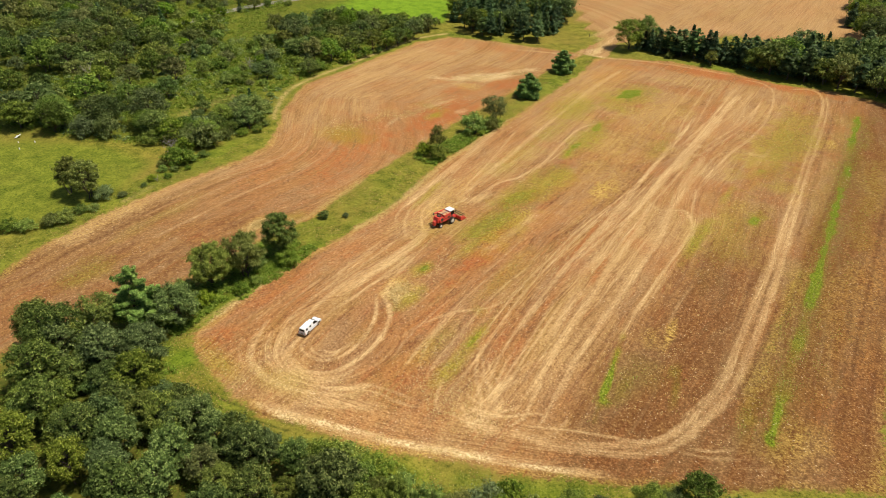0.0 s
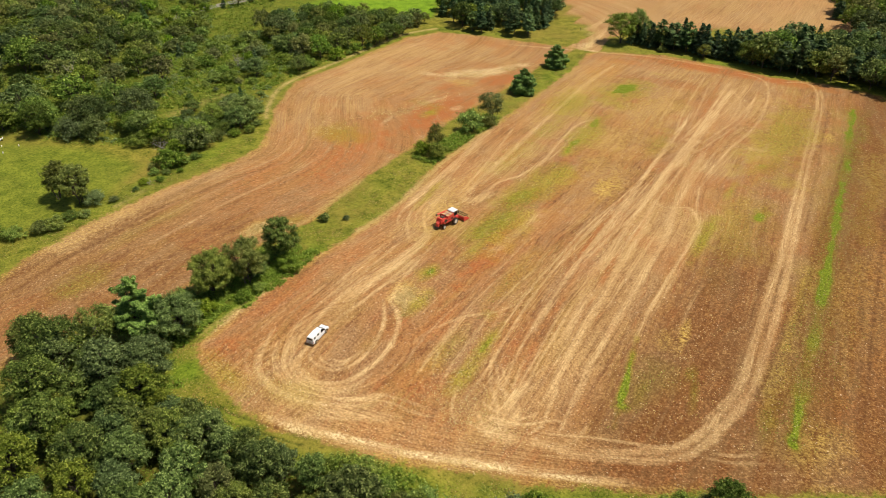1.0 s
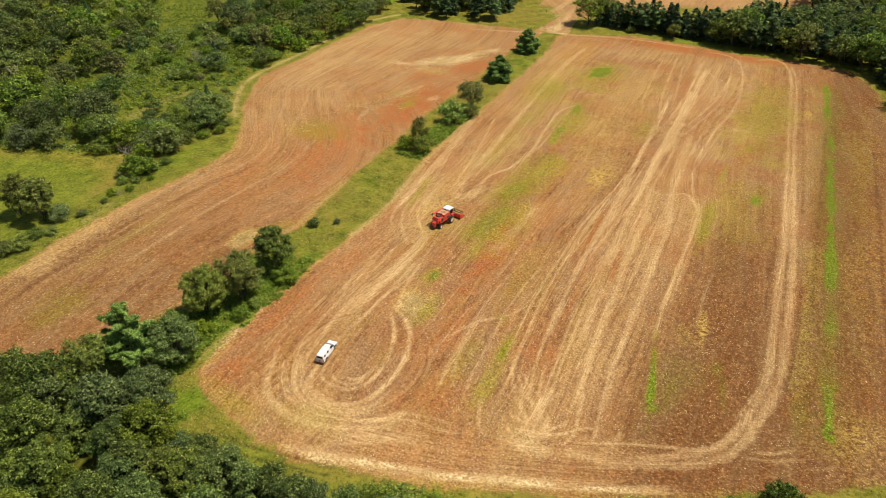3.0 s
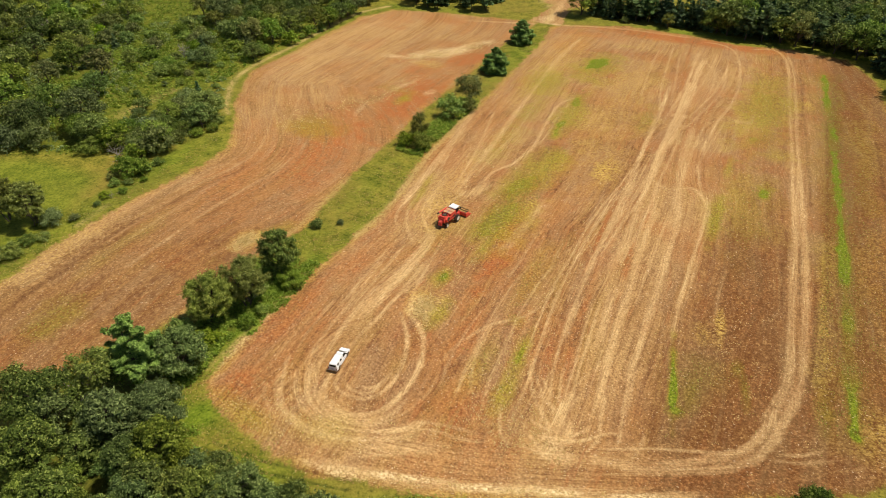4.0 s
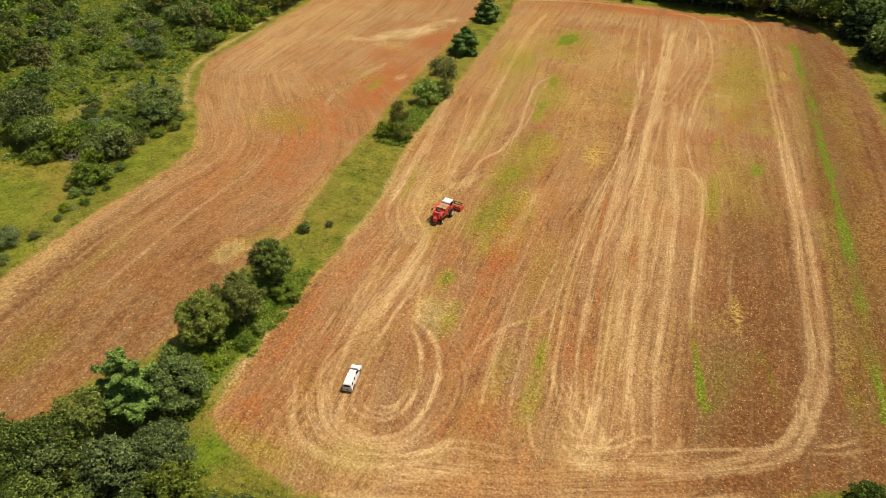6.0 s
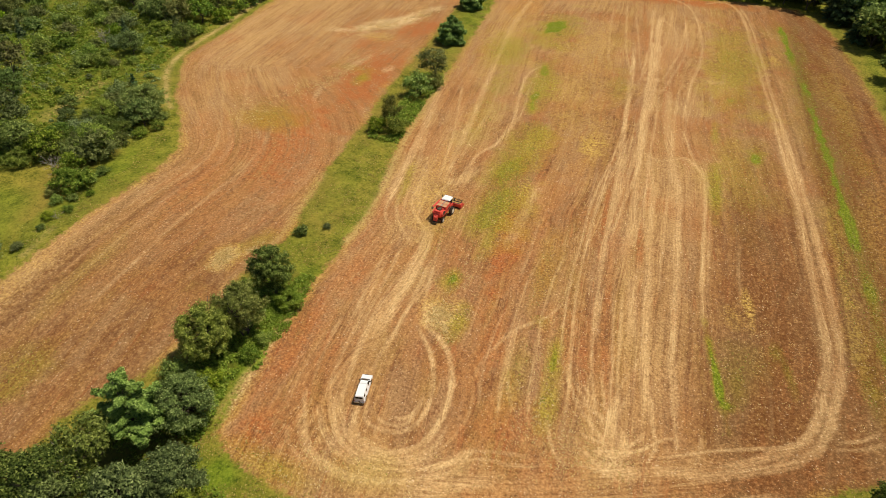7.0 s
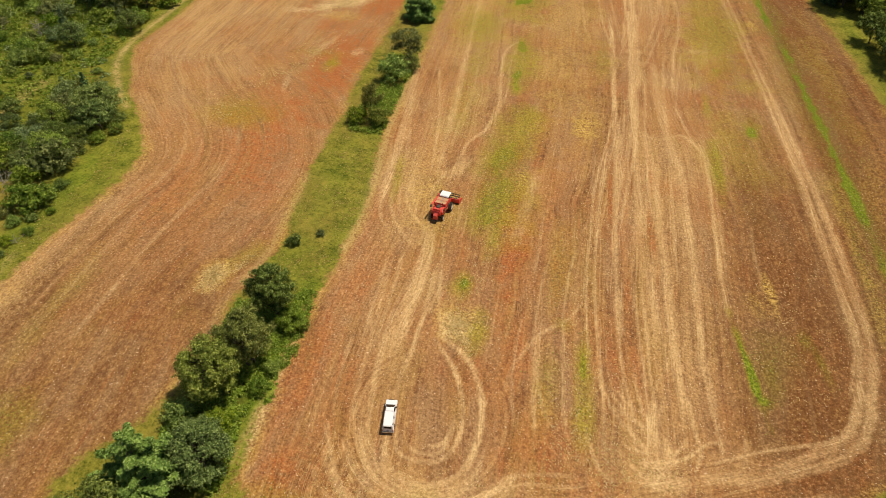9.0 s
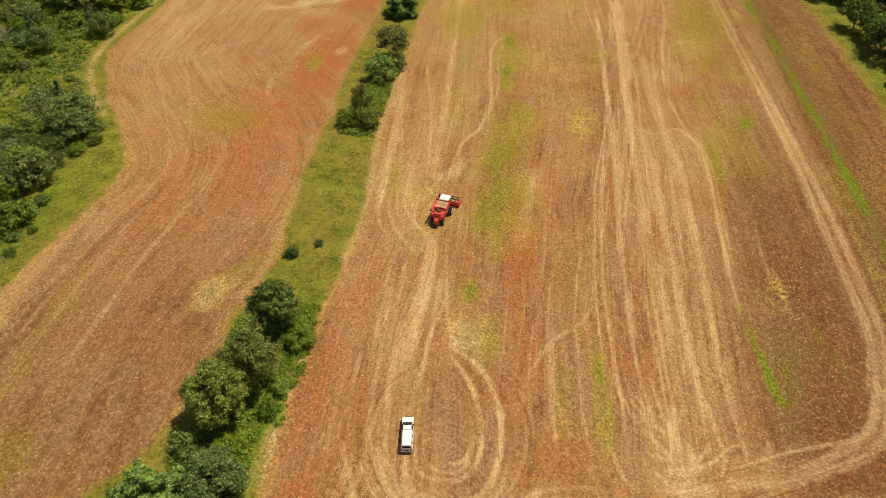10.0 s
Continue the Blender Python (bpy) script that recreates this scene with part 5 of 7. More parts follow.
def stock(fine):
    """The woods' kinds of plants, finely leaved for the near edge or coarser for the far woods."""
    n, w = (2.3, 0.66) if fine else (0.78, 1.12)
    return [
        [Kind("oak_tree", broadleaf(20 + k, 12, 5.8 + 0.3 * k, int(2500 * n), 0.50 * w, ("oak", "leafy", "bluish", "oak")[k], 38, 0.16), 12, "dark green broad oak with a dense lumpy crown", "tree", WOODS) for k in range(4)],
        [Kind("maple_tree", broadleaf(40 + k, 11, 5.2, int(2400 * n), 0.48 * w, ("maple", "leafy", "golden")[k], 32, 0.14), 11, "mid-green maple with a rounded leafy crown", "tree", WOODS) for k in range(3)],
        [Kind("elm_tree", broadleaf(60 + k, 10, 4.4, int(1900 * n), 0.44 * w, "olive", 20, 0.18, 0.12), 10, "olive-green elm with a thin open crown", "tree", WOODS) for k in range(3)],
        [Kind("shrub", bush(80 + k, 4, 2.7, int(1050 * n), 0.37 * w, "shrub" if k else "maple", 11), 4, "bright green leafy shrub growing low to the ground", "shrub", "shrubs") for k in range(3)],
        [Kind("willow_shrub", bush(90 + k, 4, 2.8, int(1050 * n), 0.36 * w, "grey" if k else "olive", 11), 4, "grey-green willow shrub with dense fine twigs", "shrub", "shrubs") for k in range(2)],
        [Kind("spruce_tree", conifer(100 + k, 13, 3.4, int(1600 * n), 0.50 * w, "spruce", 13, 0.08, 0.75), 13, "dark spruce with drooping tiers of boughs", "tree", "conifers") for k in range(2)],
        [Kind("pine_tree", conifer(110 + k, 13, 3.8, int(1500 * n), 0.52 * w, "spruce" if k else "pine", 8, 0.25, 0.45, -0.15, 0.45, 0.3), 13, "dark green pine with upswept open boughs", "tree", "conifers") for k in range(2)]]


NEAR, FAR = stock(True), stock(False)
oaks, maples, olives, shrubs, greys, spruces, pines = NEAR

# the hedgerow between the fields, each plant by itself
Kind("oak_tree", broadleaf(201, 12.5, 5.6, 26000, 0.225, "hazel", 52, 0.10, 0, 2), 12.5, "", "tree", "hedgerow trees").put(-121.0, 85.5, 12.0, 30, "large olive-green tree with a dense lumpy crown in the hedgerow")
Kind("oak_tree", broadleaf(202, 13, 5.2, 19000, 0.21, "ash", 44, 0.12, 0.1, 2), 13, "", "tree", "hedgerow trees").put(-117.5, 93.0, 12.5, 80, "greyish green tree with a loose twiggy crown in the hedgerow")
Kind("elm_tree", broadleaf(203, 13, 3.9, 19000, 0.215, "leafy", 40, 0.06), 13, "", "tree", "hedgerow trees").put(-117.5, 105.0, 13.0, 10, "tall narrow dark green tree standing in the hedgerow")
Kind("shrub", bush(204, 4.5, 3.2, 8000, 0.22, "herb", 16), 4.5, "", "shrub", "hedgerow shrubs").put(-113.2, 103.0, 3.6, 0, "bright green shrub at the foot of a tall tree")
Kind("maple_tree", broadleaf(205, 10, 5.2, 22000, 0.22, "bluish", 48, 0.05, 0, 3), 10, "", "tree", "hedgerow trees").put(-116.0, 71.5, 10.0, 0, "dark green bushy tree beside the white pine")
Kind("white_pine", conifer(206, 16.5, 6.6, 17000, 0.28, "plume", 9, 0.20, 0.58, -0.20, 0.36, 0.16), 16.5, "", "tree", "hedgerow trees").put(-121.5, 66.0, 16.5, 20, "tall white pine with blue-green plumed open boughs")
Kind("elm_tree", broadleaf(207, 12, 4.4, 7500, 0.27, "olive", 20, 0.2, 0.18, 2), 12, "", "tree", "hedgerow trees").put(-124.5, 59.5, 12.5, 0, "thin olive tree with pale dead twigs showing")
Kind("oak_tree", broadleaf(208, 14, 5.0, 12000, 0.26, "deep", 20, 0.3, 0.2), 14, "", "tree", "hedgerow trees").put(-126.0, 50.0, 14.5, 0, "open dark oak with gaps showing its limbs")
Kind("maple_tree", broadleaf(209, 11, 5.0, 20000, 0.225, "bluish", 48, 0.06, 0, 2), 11, "", "tree", "hedgerow trees").put(-110.0, 58.5, 11.0, 0, "dense dark green round tree at the corner of the woods")
for x, y, h, k in ((-122.5, 175.5, 4.2, 0), (-116.8, 175.8, 4.4, 2), (-119.0, 201.0, 7.0, 0), (-118.5, 96.5, 4.0, 1), (-122.0, 98.5, 3.5, 2), (-117.0, 79.0, 3.6, 2), (-113.5, 87.5, 2.6, 1), (-124.0, 79.5, 4.0, 0), (-113.0, 92.0, 2.2, 2)):
    tagged(shrubs[k].put(x, y, h), group="hedgerow shrubs")
olives[1].put(-119.5, 178.8, 10.5, wide=0.62, label="slender olive tree with sparse twiggy foliage")
olives[0].put(-117.5, 213.5, 10.5, wide=1.1, label="greyish olive tree standing among hedgerow shrubs")
greys[0].put(-115.5, 208.0, 4.0)
for x, y, h in ((-122.0, 248.0, 9.8), (-124.5, 284.5, 9.6)):
    Kind("spruce_tree", conifer(int(210 + h * 10), 10, 6.0, 15000, 0.34, "young", 13, 0.0, 0.60, -0.12, 0.62, 0.25), 10, "", "tree", "hedgerow trees").put(x, y, h, None, "young dense bluish green spruce on the grass strip between fields")
Kind("shrub", bush(215, 2.2, 1.3, 700, 0.28, "oak", 7), 2.2, "", "shrub", "hedgerow shrubs").put(-121.3, 125.3, 2.2, 0, "small dark round bush alone on the grass strip")
Kind("shrub", bush(216, 1.4, 0.9, 400, 0.22, "grey", 6), 1.4, "", "shrub", "hedgerow shrubs").put(-117.0, 129.5, 1.2, 0, "tiny grey-green bush on the grass strip")

# along the west field
maples[0].put(-189.0, 163.0, 9.5, label="dark leaning tree cluster by the west field", wide=1.35)
spruces[0].put(-194.0, 167.0, 11.0)
oaks[1].put(-186.0, 158.0, 8.0, wide=1.1)
maples[1].put(-208.0, 135.0, 9.5, wide=1.2)
shrubs[0].put(-199.5, 136.0, 7.5, wide=0.9)
Kind("willow_shrub", bush(217, 8, 5.0, 3600, 0.42, "olive", 14), 8, "", "shrub", "shrubs").put(-187.0, 139.5, 8.0, 0, "large rounded olive-brown shrub beside the west field")
Kind("shrub", bush(218, 4.5, 4.2, 3000, 0.40, "shrub", 13), 4.5, "", "shrub", "shrubs").put(-183.5, 125.0, 4.6, 0, "bright green spreading bush at the meadow's corner")
oaks[2].put(-218.0, 141.0, 13.5)
Kind("elm_tree", broadleaf(221, 12, 4.6, 7600, 0.34, "ash", 30, 0.14, 0.10, 3), 12, "", "tree", WOODS).put(-186.5, 95.5, 12.0, 20, "twiggy brownish tree with several bare stems on the lawn")
Kind("elm_tree", broadleaf(222, 12, 4.2, 6000, 0.34, "olive", 28, 0.20, 0.15, 3), 12, "", "tree", WOODS).put(-193.5, 94.5, 11.5, 70, "thin leaning tree with pale bare trunks on the lawn")
greys[1].put(-182.0, 97.5, 3.6, label="grey-green low willow shrub under thin trees")
for x, y in ((-184.0, 75.0), (-187.5, 72.5), (-181.0, 80.5), (-179.5, 84.0), (-191.0, 69.5)):
    shrubs[int(-x) % 3].put(x, y, 3.0, wide=1.25)
for x, y, h in ((-178.5, 92.0, 1.8), (-180.5, 89.0, 2.2), (-184.5, 99.5, 2.6), (-179.0, 101.5, 1.6), (-194.0, 99.0, 2.0), (-183.0, 119.0, 1.8), (-186.5, 121.5, 2.0), (-180.0, 121.0, 1.6), (-177.5, 124.0, 1.3)):
    (shrubs + greys)[int(-x * 2) % 5].put(x, y, h, wide=1.3)

for x, y, h, kind, wide in ((-254, 113, 10.5, maples[2], 1.2), (-228, 121.5, 7.0, greys[1], 0.8), (-220.5, 126.0, 7.5, greys[1], 0.8), (-240, 118, 11, oaks[0], 1.0), (-231, 130, 12, oaks[3], 1.0), (-246, 122, 11, maples[0], 1.0), (-262, 118, 10, oaks[1], 1.1),
                            (-230, 186.5, 4.2, shrubs[1], 1.0), (-224.5, 190.5, 4.4, shrubs[2], 1.0), (-221, 201, 8, oaks[2], 1.0), (-212, 219, 2.4, shrubs[0], 1.0), (-208.5, 246, 2.2, shrubs[0], 1.0), (-208, 268, 6.5, maples[1], 1.0), (-206.5, 258, 2.6, shrubs[0], 1.0)):
    kind.put(x, y, h, wide=wide)

rng_e = random.Random(8)
for x, y in scatter([(-187, 141), (-199, 131), (-213, 131), (-218, 156), (-204, 172), (-191, 170), (-187, 150)], 4.6, 41, 16, 0.3, off=([(-211, 150), (-222, 168), (-222, 182), (-211, 176)],)):
    kind = rng_e.choice(shrubs + greys + greys + maples[:1] + oaks[:2])
    kind.put(x, y, rng_e.uniform(3.0, 5.5) if kind.category == "shrub" else rng_e.uniform(6.0, 9.0), wide=1.1)

for x, y, h, kind, wide in ((-181.5, 128.5, 3.2, shrubs[2], 1.0), (-186.0, 128.0, 3.0, shrubs[0], 1.2), (-181.0, 133.0, 2.0, shrubs[1], 1.2), (-189.5, 133.5, 4.2, shrubs[2], 1.1), (-193.5, 137.5, 5.0, shrubs[0], 1.0), (-186.0, 147.5, 3.4, greys[0], 1.1), (-183.5, 152.5, 2.4, shrubs[1], 1.2), (-188.0, 152.0, 4.4, oaks[0], 1.0),
                            (-196.5, 141.5, 5.5, maples[0], 1.0), (-198.0, 148.0, 5.0, greys[1], 1.1), (-201.0, 142.5, 6.5, oaks[3], 1.0), (-204.5, 130.5, 4.0, shrubs[2], 1.2), (-181.5, 157.5, 2.6, shrubs[0], 1.2), (-184.5, 163.0, 2.8, shrubs[2], 1.2), (-192.0, 172.5, 2.8, shrubs[1], 1.2), (-198.0, 178.0, 2.2, greys[1], 1.2),
                            (-178.0, 117.0, 1.4, shrubs[1], 1.3), (-180.5, 113.0, 1.6, shrubs[2], 1.3), (-179.0, 109.0, 1.2, greys[1], 1.3)):
    kind.put(x, y, h, wide=wide)

# dead limbs
for x, y, h, s, k, lab in ((-192.5, 129.5, 4.5, 3.0, 1, "bleached dead tree lying grey at the meadow edge"), (-113.5, 55.0, 6.0, 2.6, 2, "grey dead shrub with bare forked limbs"), (-126.5, 57.0, 9.0, 3.2, 3, "bare pale dead limbs among green trees"),
                          (-268.0, 150.0, 11.0, 4.0, 4, "grey leafless dead tree in the woods"), (-236.0, 205.0, 6.0, 3.0, 5, "grey leafless dead shrub in the meadow"), (-178.5, 113.5, 2.0, 1.6, 6, "small heap of bleached dead branches")):
    ob = new("dead_tree")
    new("dead_wood", snag(300 + k, h, s, DEADWOOD)).parent = ob
    tagged(place(ob, x, y, 40 * k), lab, "dead tree")


def mixed(spots, rng, weights, low, high):
    for x, y in spots:
        which = rng.choices(range(7), weights)[0]
        kind = rng.choice((NEAR if x > -236 and y < 215 else FAR)[which])
        small = which in (3, 4)
        open_place = inside(x, y, GLADE)
        if open_place and not small:
            continue
        if y > 364 + (x + 239) * 0.705 or y < 86 - (x + 230) * 0.54:
            continue
        kind.put(x, y, rng.uniform(1.4, 2.6) if open_place else rng.uniform(2.6, 5.5) if small else rng.uniform(low, high), rng.uniform(0, 360), wide=rng.uniform(0.85, 1.2))


rng_w = random.Random(4)
ROAD_STRIP = [(-326, 190), (-327, 240), (-327, 274), (-318, 306), (-300, 345), (-290, 340), (-308, 300), (-316, 270), (-316, 240), (-317, 190)]
PATH_STRIP = [(-212, 154), (-219, 168), (-219, 178), (-212, 176), (-211, 166), (-206, 156)]
OLD_MEADOW = [(-316, 262), (-296, 240), (-274, 226), (-262, 243), (-268, 272), (-290, 298), (-308, 300)]
GLADE = [(-200, 146), (-206, 152), (-222, 150), (-236, 176), (-232, 200), (-216, 214), (-204, 204), (-196, 182), (-194, 172), (-204, 168)]
# dense band of the far woods, then its shrubby clearing
BAND_A = [(-214, 128), (-204, 143), (-222, 156), (-262, 190), (-320, 216), (-470, 240), (-440, 190), (-300, 112), (-262, 105)]
BAND_B = [(-207, 236), (-206, 268), (-204, 290), (-209, 300), (-221, 288), (-240, 281), (-258, 276), (-266, 250), (-262, 240), (-226, 222)]
CLEARING = [(-196, 172), (-208, 196), (-210, 232), (-228, 220), (-264, 238), (-302, 298), (-330, 330), (-400, 300), (-330, 220), (-262, 194), (-222, 160)]
mixed(scatter(BAND_A, 7.8, 1, 112, 1.0, off=(ROAD_STRIP,)), rng_w, (5, 4, 3, 1.5, 0.8, 0.6, 0.3), 8, 13)
mixed(scatter(BAND_B, 6.4, 2, 66, 0.8), rng_w, (3, 5, 4, 3, 2, 0.8, 0.4), 6, 11)
mixed(scatter(CLEARING, 5.2, 3, 110, 0.5, off=(ROAD_STRIP, PATH_STRIP, OLD_MEADOW)), rng_w, (0.3, 0.5, 0.8, 6, 4.5, 0.3, 0.05), 6, 9)
BACK_WOOD = [(-306, 150), (-308, 182), (-328, 196), (-345, 262), (-400, 285), (-480, 250), (-480, 180), (-400, 165)]
mixed(scatter(BACK_WOOD, 6.6, 13, 120, 0.5), rng_w, (5, 4, 3, 1, 0.5, 1.0, 0.6), 9, 13)
mixed(scatter([(-262, 276), (-268, 290), (-240, 299), (-216, 303), (-208, 312), (-204, 300), (-214, 286), (-240, 280)], 4.6, 14, 40, 0.3), rng_w, (2, 4, 3, 3, 1, 1.5, 0.6), 5, 9)
FAR_STRIP = [(-300, 300), (-262, 352), (-330, 420), (-480, 420), (-480, 260), (-400, 300)]
mixed(scatter(FAR_STRIP, 9, 12, 42, 1.0, off=(ROAD_STRIP, FAR_GREEN)), rng_w, (3, 3, 3, 3, 1, 1, 1), 6, 10)
# wood between the fields' northern corner and the far field
NORTH_WOOD = [(-206, 320), (-201, 316), (-184, 306), (-174, 309), (-152, 314), (-151, 336), (-157, 366), (-178, 376), (-226, 350)]
mixed(scatter(NORTH_WOOD, 5.0, 4, 70, 0.5), rng_w, (0.8, 0.5, 0.2, 0.4, 0.2, 5, 4), 9, 14)
# pine belt along the north edge, broad-leaved wood beyond its east end
for k in range(20):
    x = -107 + k * 4.3 + rng_w.uniform(-0.9, 0.9)
    for row in range(2):
        rng_w.choice(FAR[5] + FAR[5] + FAR[6]).put(x + 2.1 * row + rng_w.uniform(-0.8, 0.8), 331.5 + row * 4.6 + rng_w.uniform(-1.0, 1.0), rng_w.uniform(9.5, 14.5), rng_w.uniform(0, 360), wide=rng_w.uniform(1.0, 1.3))
maples[1].put(-112, 330, 14, wide=1.15)
maples[0].put(-106, 335, 15, wide=0.7)
maples[2].put(-52, 329, 11, wide=1.2)
olives[1].put(-72, 326, 7)
greys[0].put(-91, 326.5, 2.6)
NORTHEAST_WOOD = [(-50, 325), (-20, 324), (4, 319), (14, 304), (18, 280), (48, 280), (48, 372), (4, 384), (-20, 368), (-46, 348)]
mixed(scatter(NORTHEAST_WOOD, 5.4, 5, 128, 0.3), rng_w, (4, 2, 0.5, 0.3, 0.1, 3, 2), 11, 16)
CORNER_WOOD = [(-30, 412), (-18, 402), (-6, 390), (24, 380), (24, 470), (-8, 510), (-33, 496)]
mixed(scatter(CORNER_WOOD, 6.0, 51, 60, 0.5), rng_w, (4, 2, 0.5, 0.5, 0.1, 2, 2), 11, 16)
EAST_WOOD = [(23, 195), (22, 240), (20, 282), (48, 282), (48, 195)]
mixed(scatter(EAST_WOOD, 6.0, 6, 28, 1.5), rng_w, (4, 3, 1, 2, 0.5, 1, 1), 7, 12)
# the woods at the south edge
SOUTH_TREES = [(-137, 22), (-137, 50), (-118, 55), (-104, 54), (-94, 54), (-80, 54.5), (-70, 55), (-60, 56), (-52, 57), (-40, 56), (-40, 30), (-70, 8)]
near_oaks = [Kind("oak_tree", broadleaf(230 + k, 13, 5.0, 7600, 0.325, ("deep", "leafy", "bluish", "golden")[k], 44, 0.12), 13, ("dark green oak in the dense woods by the field", "fresh green oak in the dense woods by the field", "blue-green oak in the dense woods by the field", "yellowish green oak in the dense woods by the field")[k], "tree", WOODS) for k in range(4)]
near_elms = [Kind("elm_tree", broadleaf(240 + k, 9, 3.9, 6600, 0.28, ("olive", "leafy", "bluish")[k], 34, 0.1, 0.08), 9, "lighter green elm among dark oaks at the field's edge", "tree", WOODS) for k in range(3)]
for x, y in scatter(SOUTH_TREES, 5.6, 7, 84, 0.5):
    if y < np.interp(x, [-140, -127, -113, -91.5, -49.6], [59, 42.4, 29.5, 17.9, 46.3]):
        continue
    if rng_w.random() < 0.62:
        rng_w.choice(near_oaks).put(x, y, rng_w.uniform(8.0, 14.0), rng_w.uniform(0, 360), wide=rng_w.uniform(0.8, 1.05))
    else:
        rng_w.choice(near_elms).put(x, y, rng_w.uniform(5.5, 9), rng_w.uniform(0, 360))
for x, y, h, k in ((-78, 54, 9.0, 0), (-71, 55, 8.6, 2), (-65.5, 56.5, 8.4, 1), (-59, 58.5, 8.0, 2), (-53.5, 60, 7.2, 1), (-47.5, 61.5, 6.4, 3), (-57, 52.5, 8.5, 0), (-50.5, 56, 8.0, 2), (-83, 45, 11.0, 1), (-110.5, 38, 12.5, 1), (-100, 38, 12.0, 0), (-91, 49, 10.5, 3), (-93, 41.5, 11.5, 2)):
    near_oaks[k].put(x, y, h, rng_w.uniform(0, 360), wide=0.85)
for x, y, h in ((-104, 53, 9.0), (-99, 52.5, 8.5), (-95, 48.5, 9.5), (-93, 54.5, 7.5), (-101, 47, 10.0), (-89, 50, 9.0), (-106.5, 48.5, 10.5), (-86.5, 54.5, 6.5)):
    near_oaks[int(-x) % 4].put(x, y, h, rng_w.uniform(0, 360), wide=0.9)
for x, y, h, kind in ((-32, 71.5, 5.0, shrubs[1]), (-35, 70, 4.6, greys[1]), (-22.5, 76, 5.5, maples[0]), (-18, 78, 5.0, oaks[0]), (-12, 84, 6.0, oaks[1]), (-5.5, 88.5, 8.5, near_oaks[0]), (-8.5, 86, 5, oaks[2]), (-59, 62, 5.0, shrubs[1]), (-54, 63.5, 4.4, shrubs[2]),
                      (-62, 60, 6.5, maples[1]), (-48, 63, 4.5, shrubs[0]), (-43, 64, 4.0, shrubs[2]), (-51, 60, 5.0, olives[0]), (-38, 66, 4.0, greys[0]), (-27, 72, 4, shrubs[2]), (1, 90, 4.0, shrubs[2]), (-66, 59, 4.4, greys[0])):
    kind.put(x, y, h)


# low growth that nobody could count
def growth(name, label, mat, spots, size, lift, blades, seed, long=1.7, spread=1.0):
    rng = np.random.RandomState(seed)
    p = np.repeat(np.array(spots), blades, axis=0)
    n = len(p)
    p = p + rng.normal(0, 0.35, (n, 2)) * spread * size / 0.4
    z = height(p[:, 0], p[:, 1]) + rng.uniform(0.02, 1, n) * lift
    at = np.column_stack([p, z])
    out = np.tile(np.array([0.0, 0.0, 1.0]), (n, 1))
    ob = new(name, leaf_mesh(name, leaves(rng, at, out, size, long, 0.35), mat))
    return tagged(ob, label, "vegetation", kind="stuff")


def sprinkle(poly, n, seed, keep=None):
    rng = np.random.RandomState(seed)
    xs, ys = [p[0] for p in poly], [p[1] for p in poly]
    x, y = rng.uniform(min(xs), max(xs), n), rng.uniform(min(ys), max(ys), n)
    ok = inside(x, y, poly) & (signed(x, y, FAR_GREEN) < 1.0)
    ok &= (lattice(x, y, 5.0, seed + 50) + 0.5 * lattice(x, y, 1.7, seed + 51) > (0.62 if keep is None else keep))
    return np.column_stack([x[ok], y[ok]])


STRIP = [(-125, 70), (-126, 112), (-123, 118), (-124, 130), (-125.5, 170), (-129, 240), (-129, 290), (-125, 311), (-119, 306), (-117.5, 260), (-116, 215), (-115, 172), (-111.5, 140), (-112, 127), (-114, 112), (-114, 80), (-108, 66)]
growth("brambles", "tall green brambles and herbs round the hedgerow trees", LEAF["herb"], sprinkle(HEDGE_SOUTH, 5200, 18, 0.5), 0.26, 0.9, 5, 18)
growth("brambles", "tall green brambles at the north hedgerow shrubs", LEAF["herb"], sprinkle([(-124, 171), (-124, 183), (-122, 196), (-123, 218), (-114.5, 218), (-115, 196), (-114.5, 171)], 2600, 19, 0.6), 0.32, 1.0, 4, 19)
growth("grass_tufts", "rough green grass and weeds on the strip between fields", LEAF["weed"], sprinkle(STRIP, 12000, 1), 0.17, 0.07, 4, 1, spread=3.5)
growth("undergrowth", "low tangled green undergrowth between trees", LEAF["under"], sprinkle(FAR_WOODS, 46000, 2, 0.66), 0.36, 0.8, 4, 2)
growth("undergrowth", "tall rank herbs and brambles filling the clearing", LEAF["under"], sprinkle(CLEARING, 26000, 8, 0.55), 0.42, 1.3, 5, 8)
growth("grass_tufts", "low green undergrowth at the edge of the south woods", LEAF["under"], sprinkle([(-137, 30), (-137, 58), (-116, 74), (-104, 58), (-80, 56), (-50, 63), (-20, 74), (8, 88), (20, 80), (-30, 40)], 16000, 3), 0.26, 0.23, 4, 3, spread=3.5)
growth("grass_tufts", "rough meadow grass along the west field", LEAF["weed"], sprinkle([(-173, 60), (-176, 104), (-172, 138), (-180, 160), (-206, 200), (-212, 206), (-196, 168), (-186, 122), (-182, 86), (-186, 60)], 12000, 4, 0.75), 0.22, 0.16, 4, 4, spread=3.5)
VERGE = [(-113, 70), (-104, 67), (-96, 63), (-80, 60.5), (-60, 66.5), (-47, 72), (-30, 79), (-8, 91), (-6, 84), (-30, 72), (-47, 64), (-62, 59), (-80, 55), (-97, 56), (-110, 60)]
growth("grass_tufts", "rank green weeds on the south verge", LEAF["weed"], sprinkle(VERGE, 12000, 14, 0.72), 0.19, 0.09, 4, 14, spread=3.5)
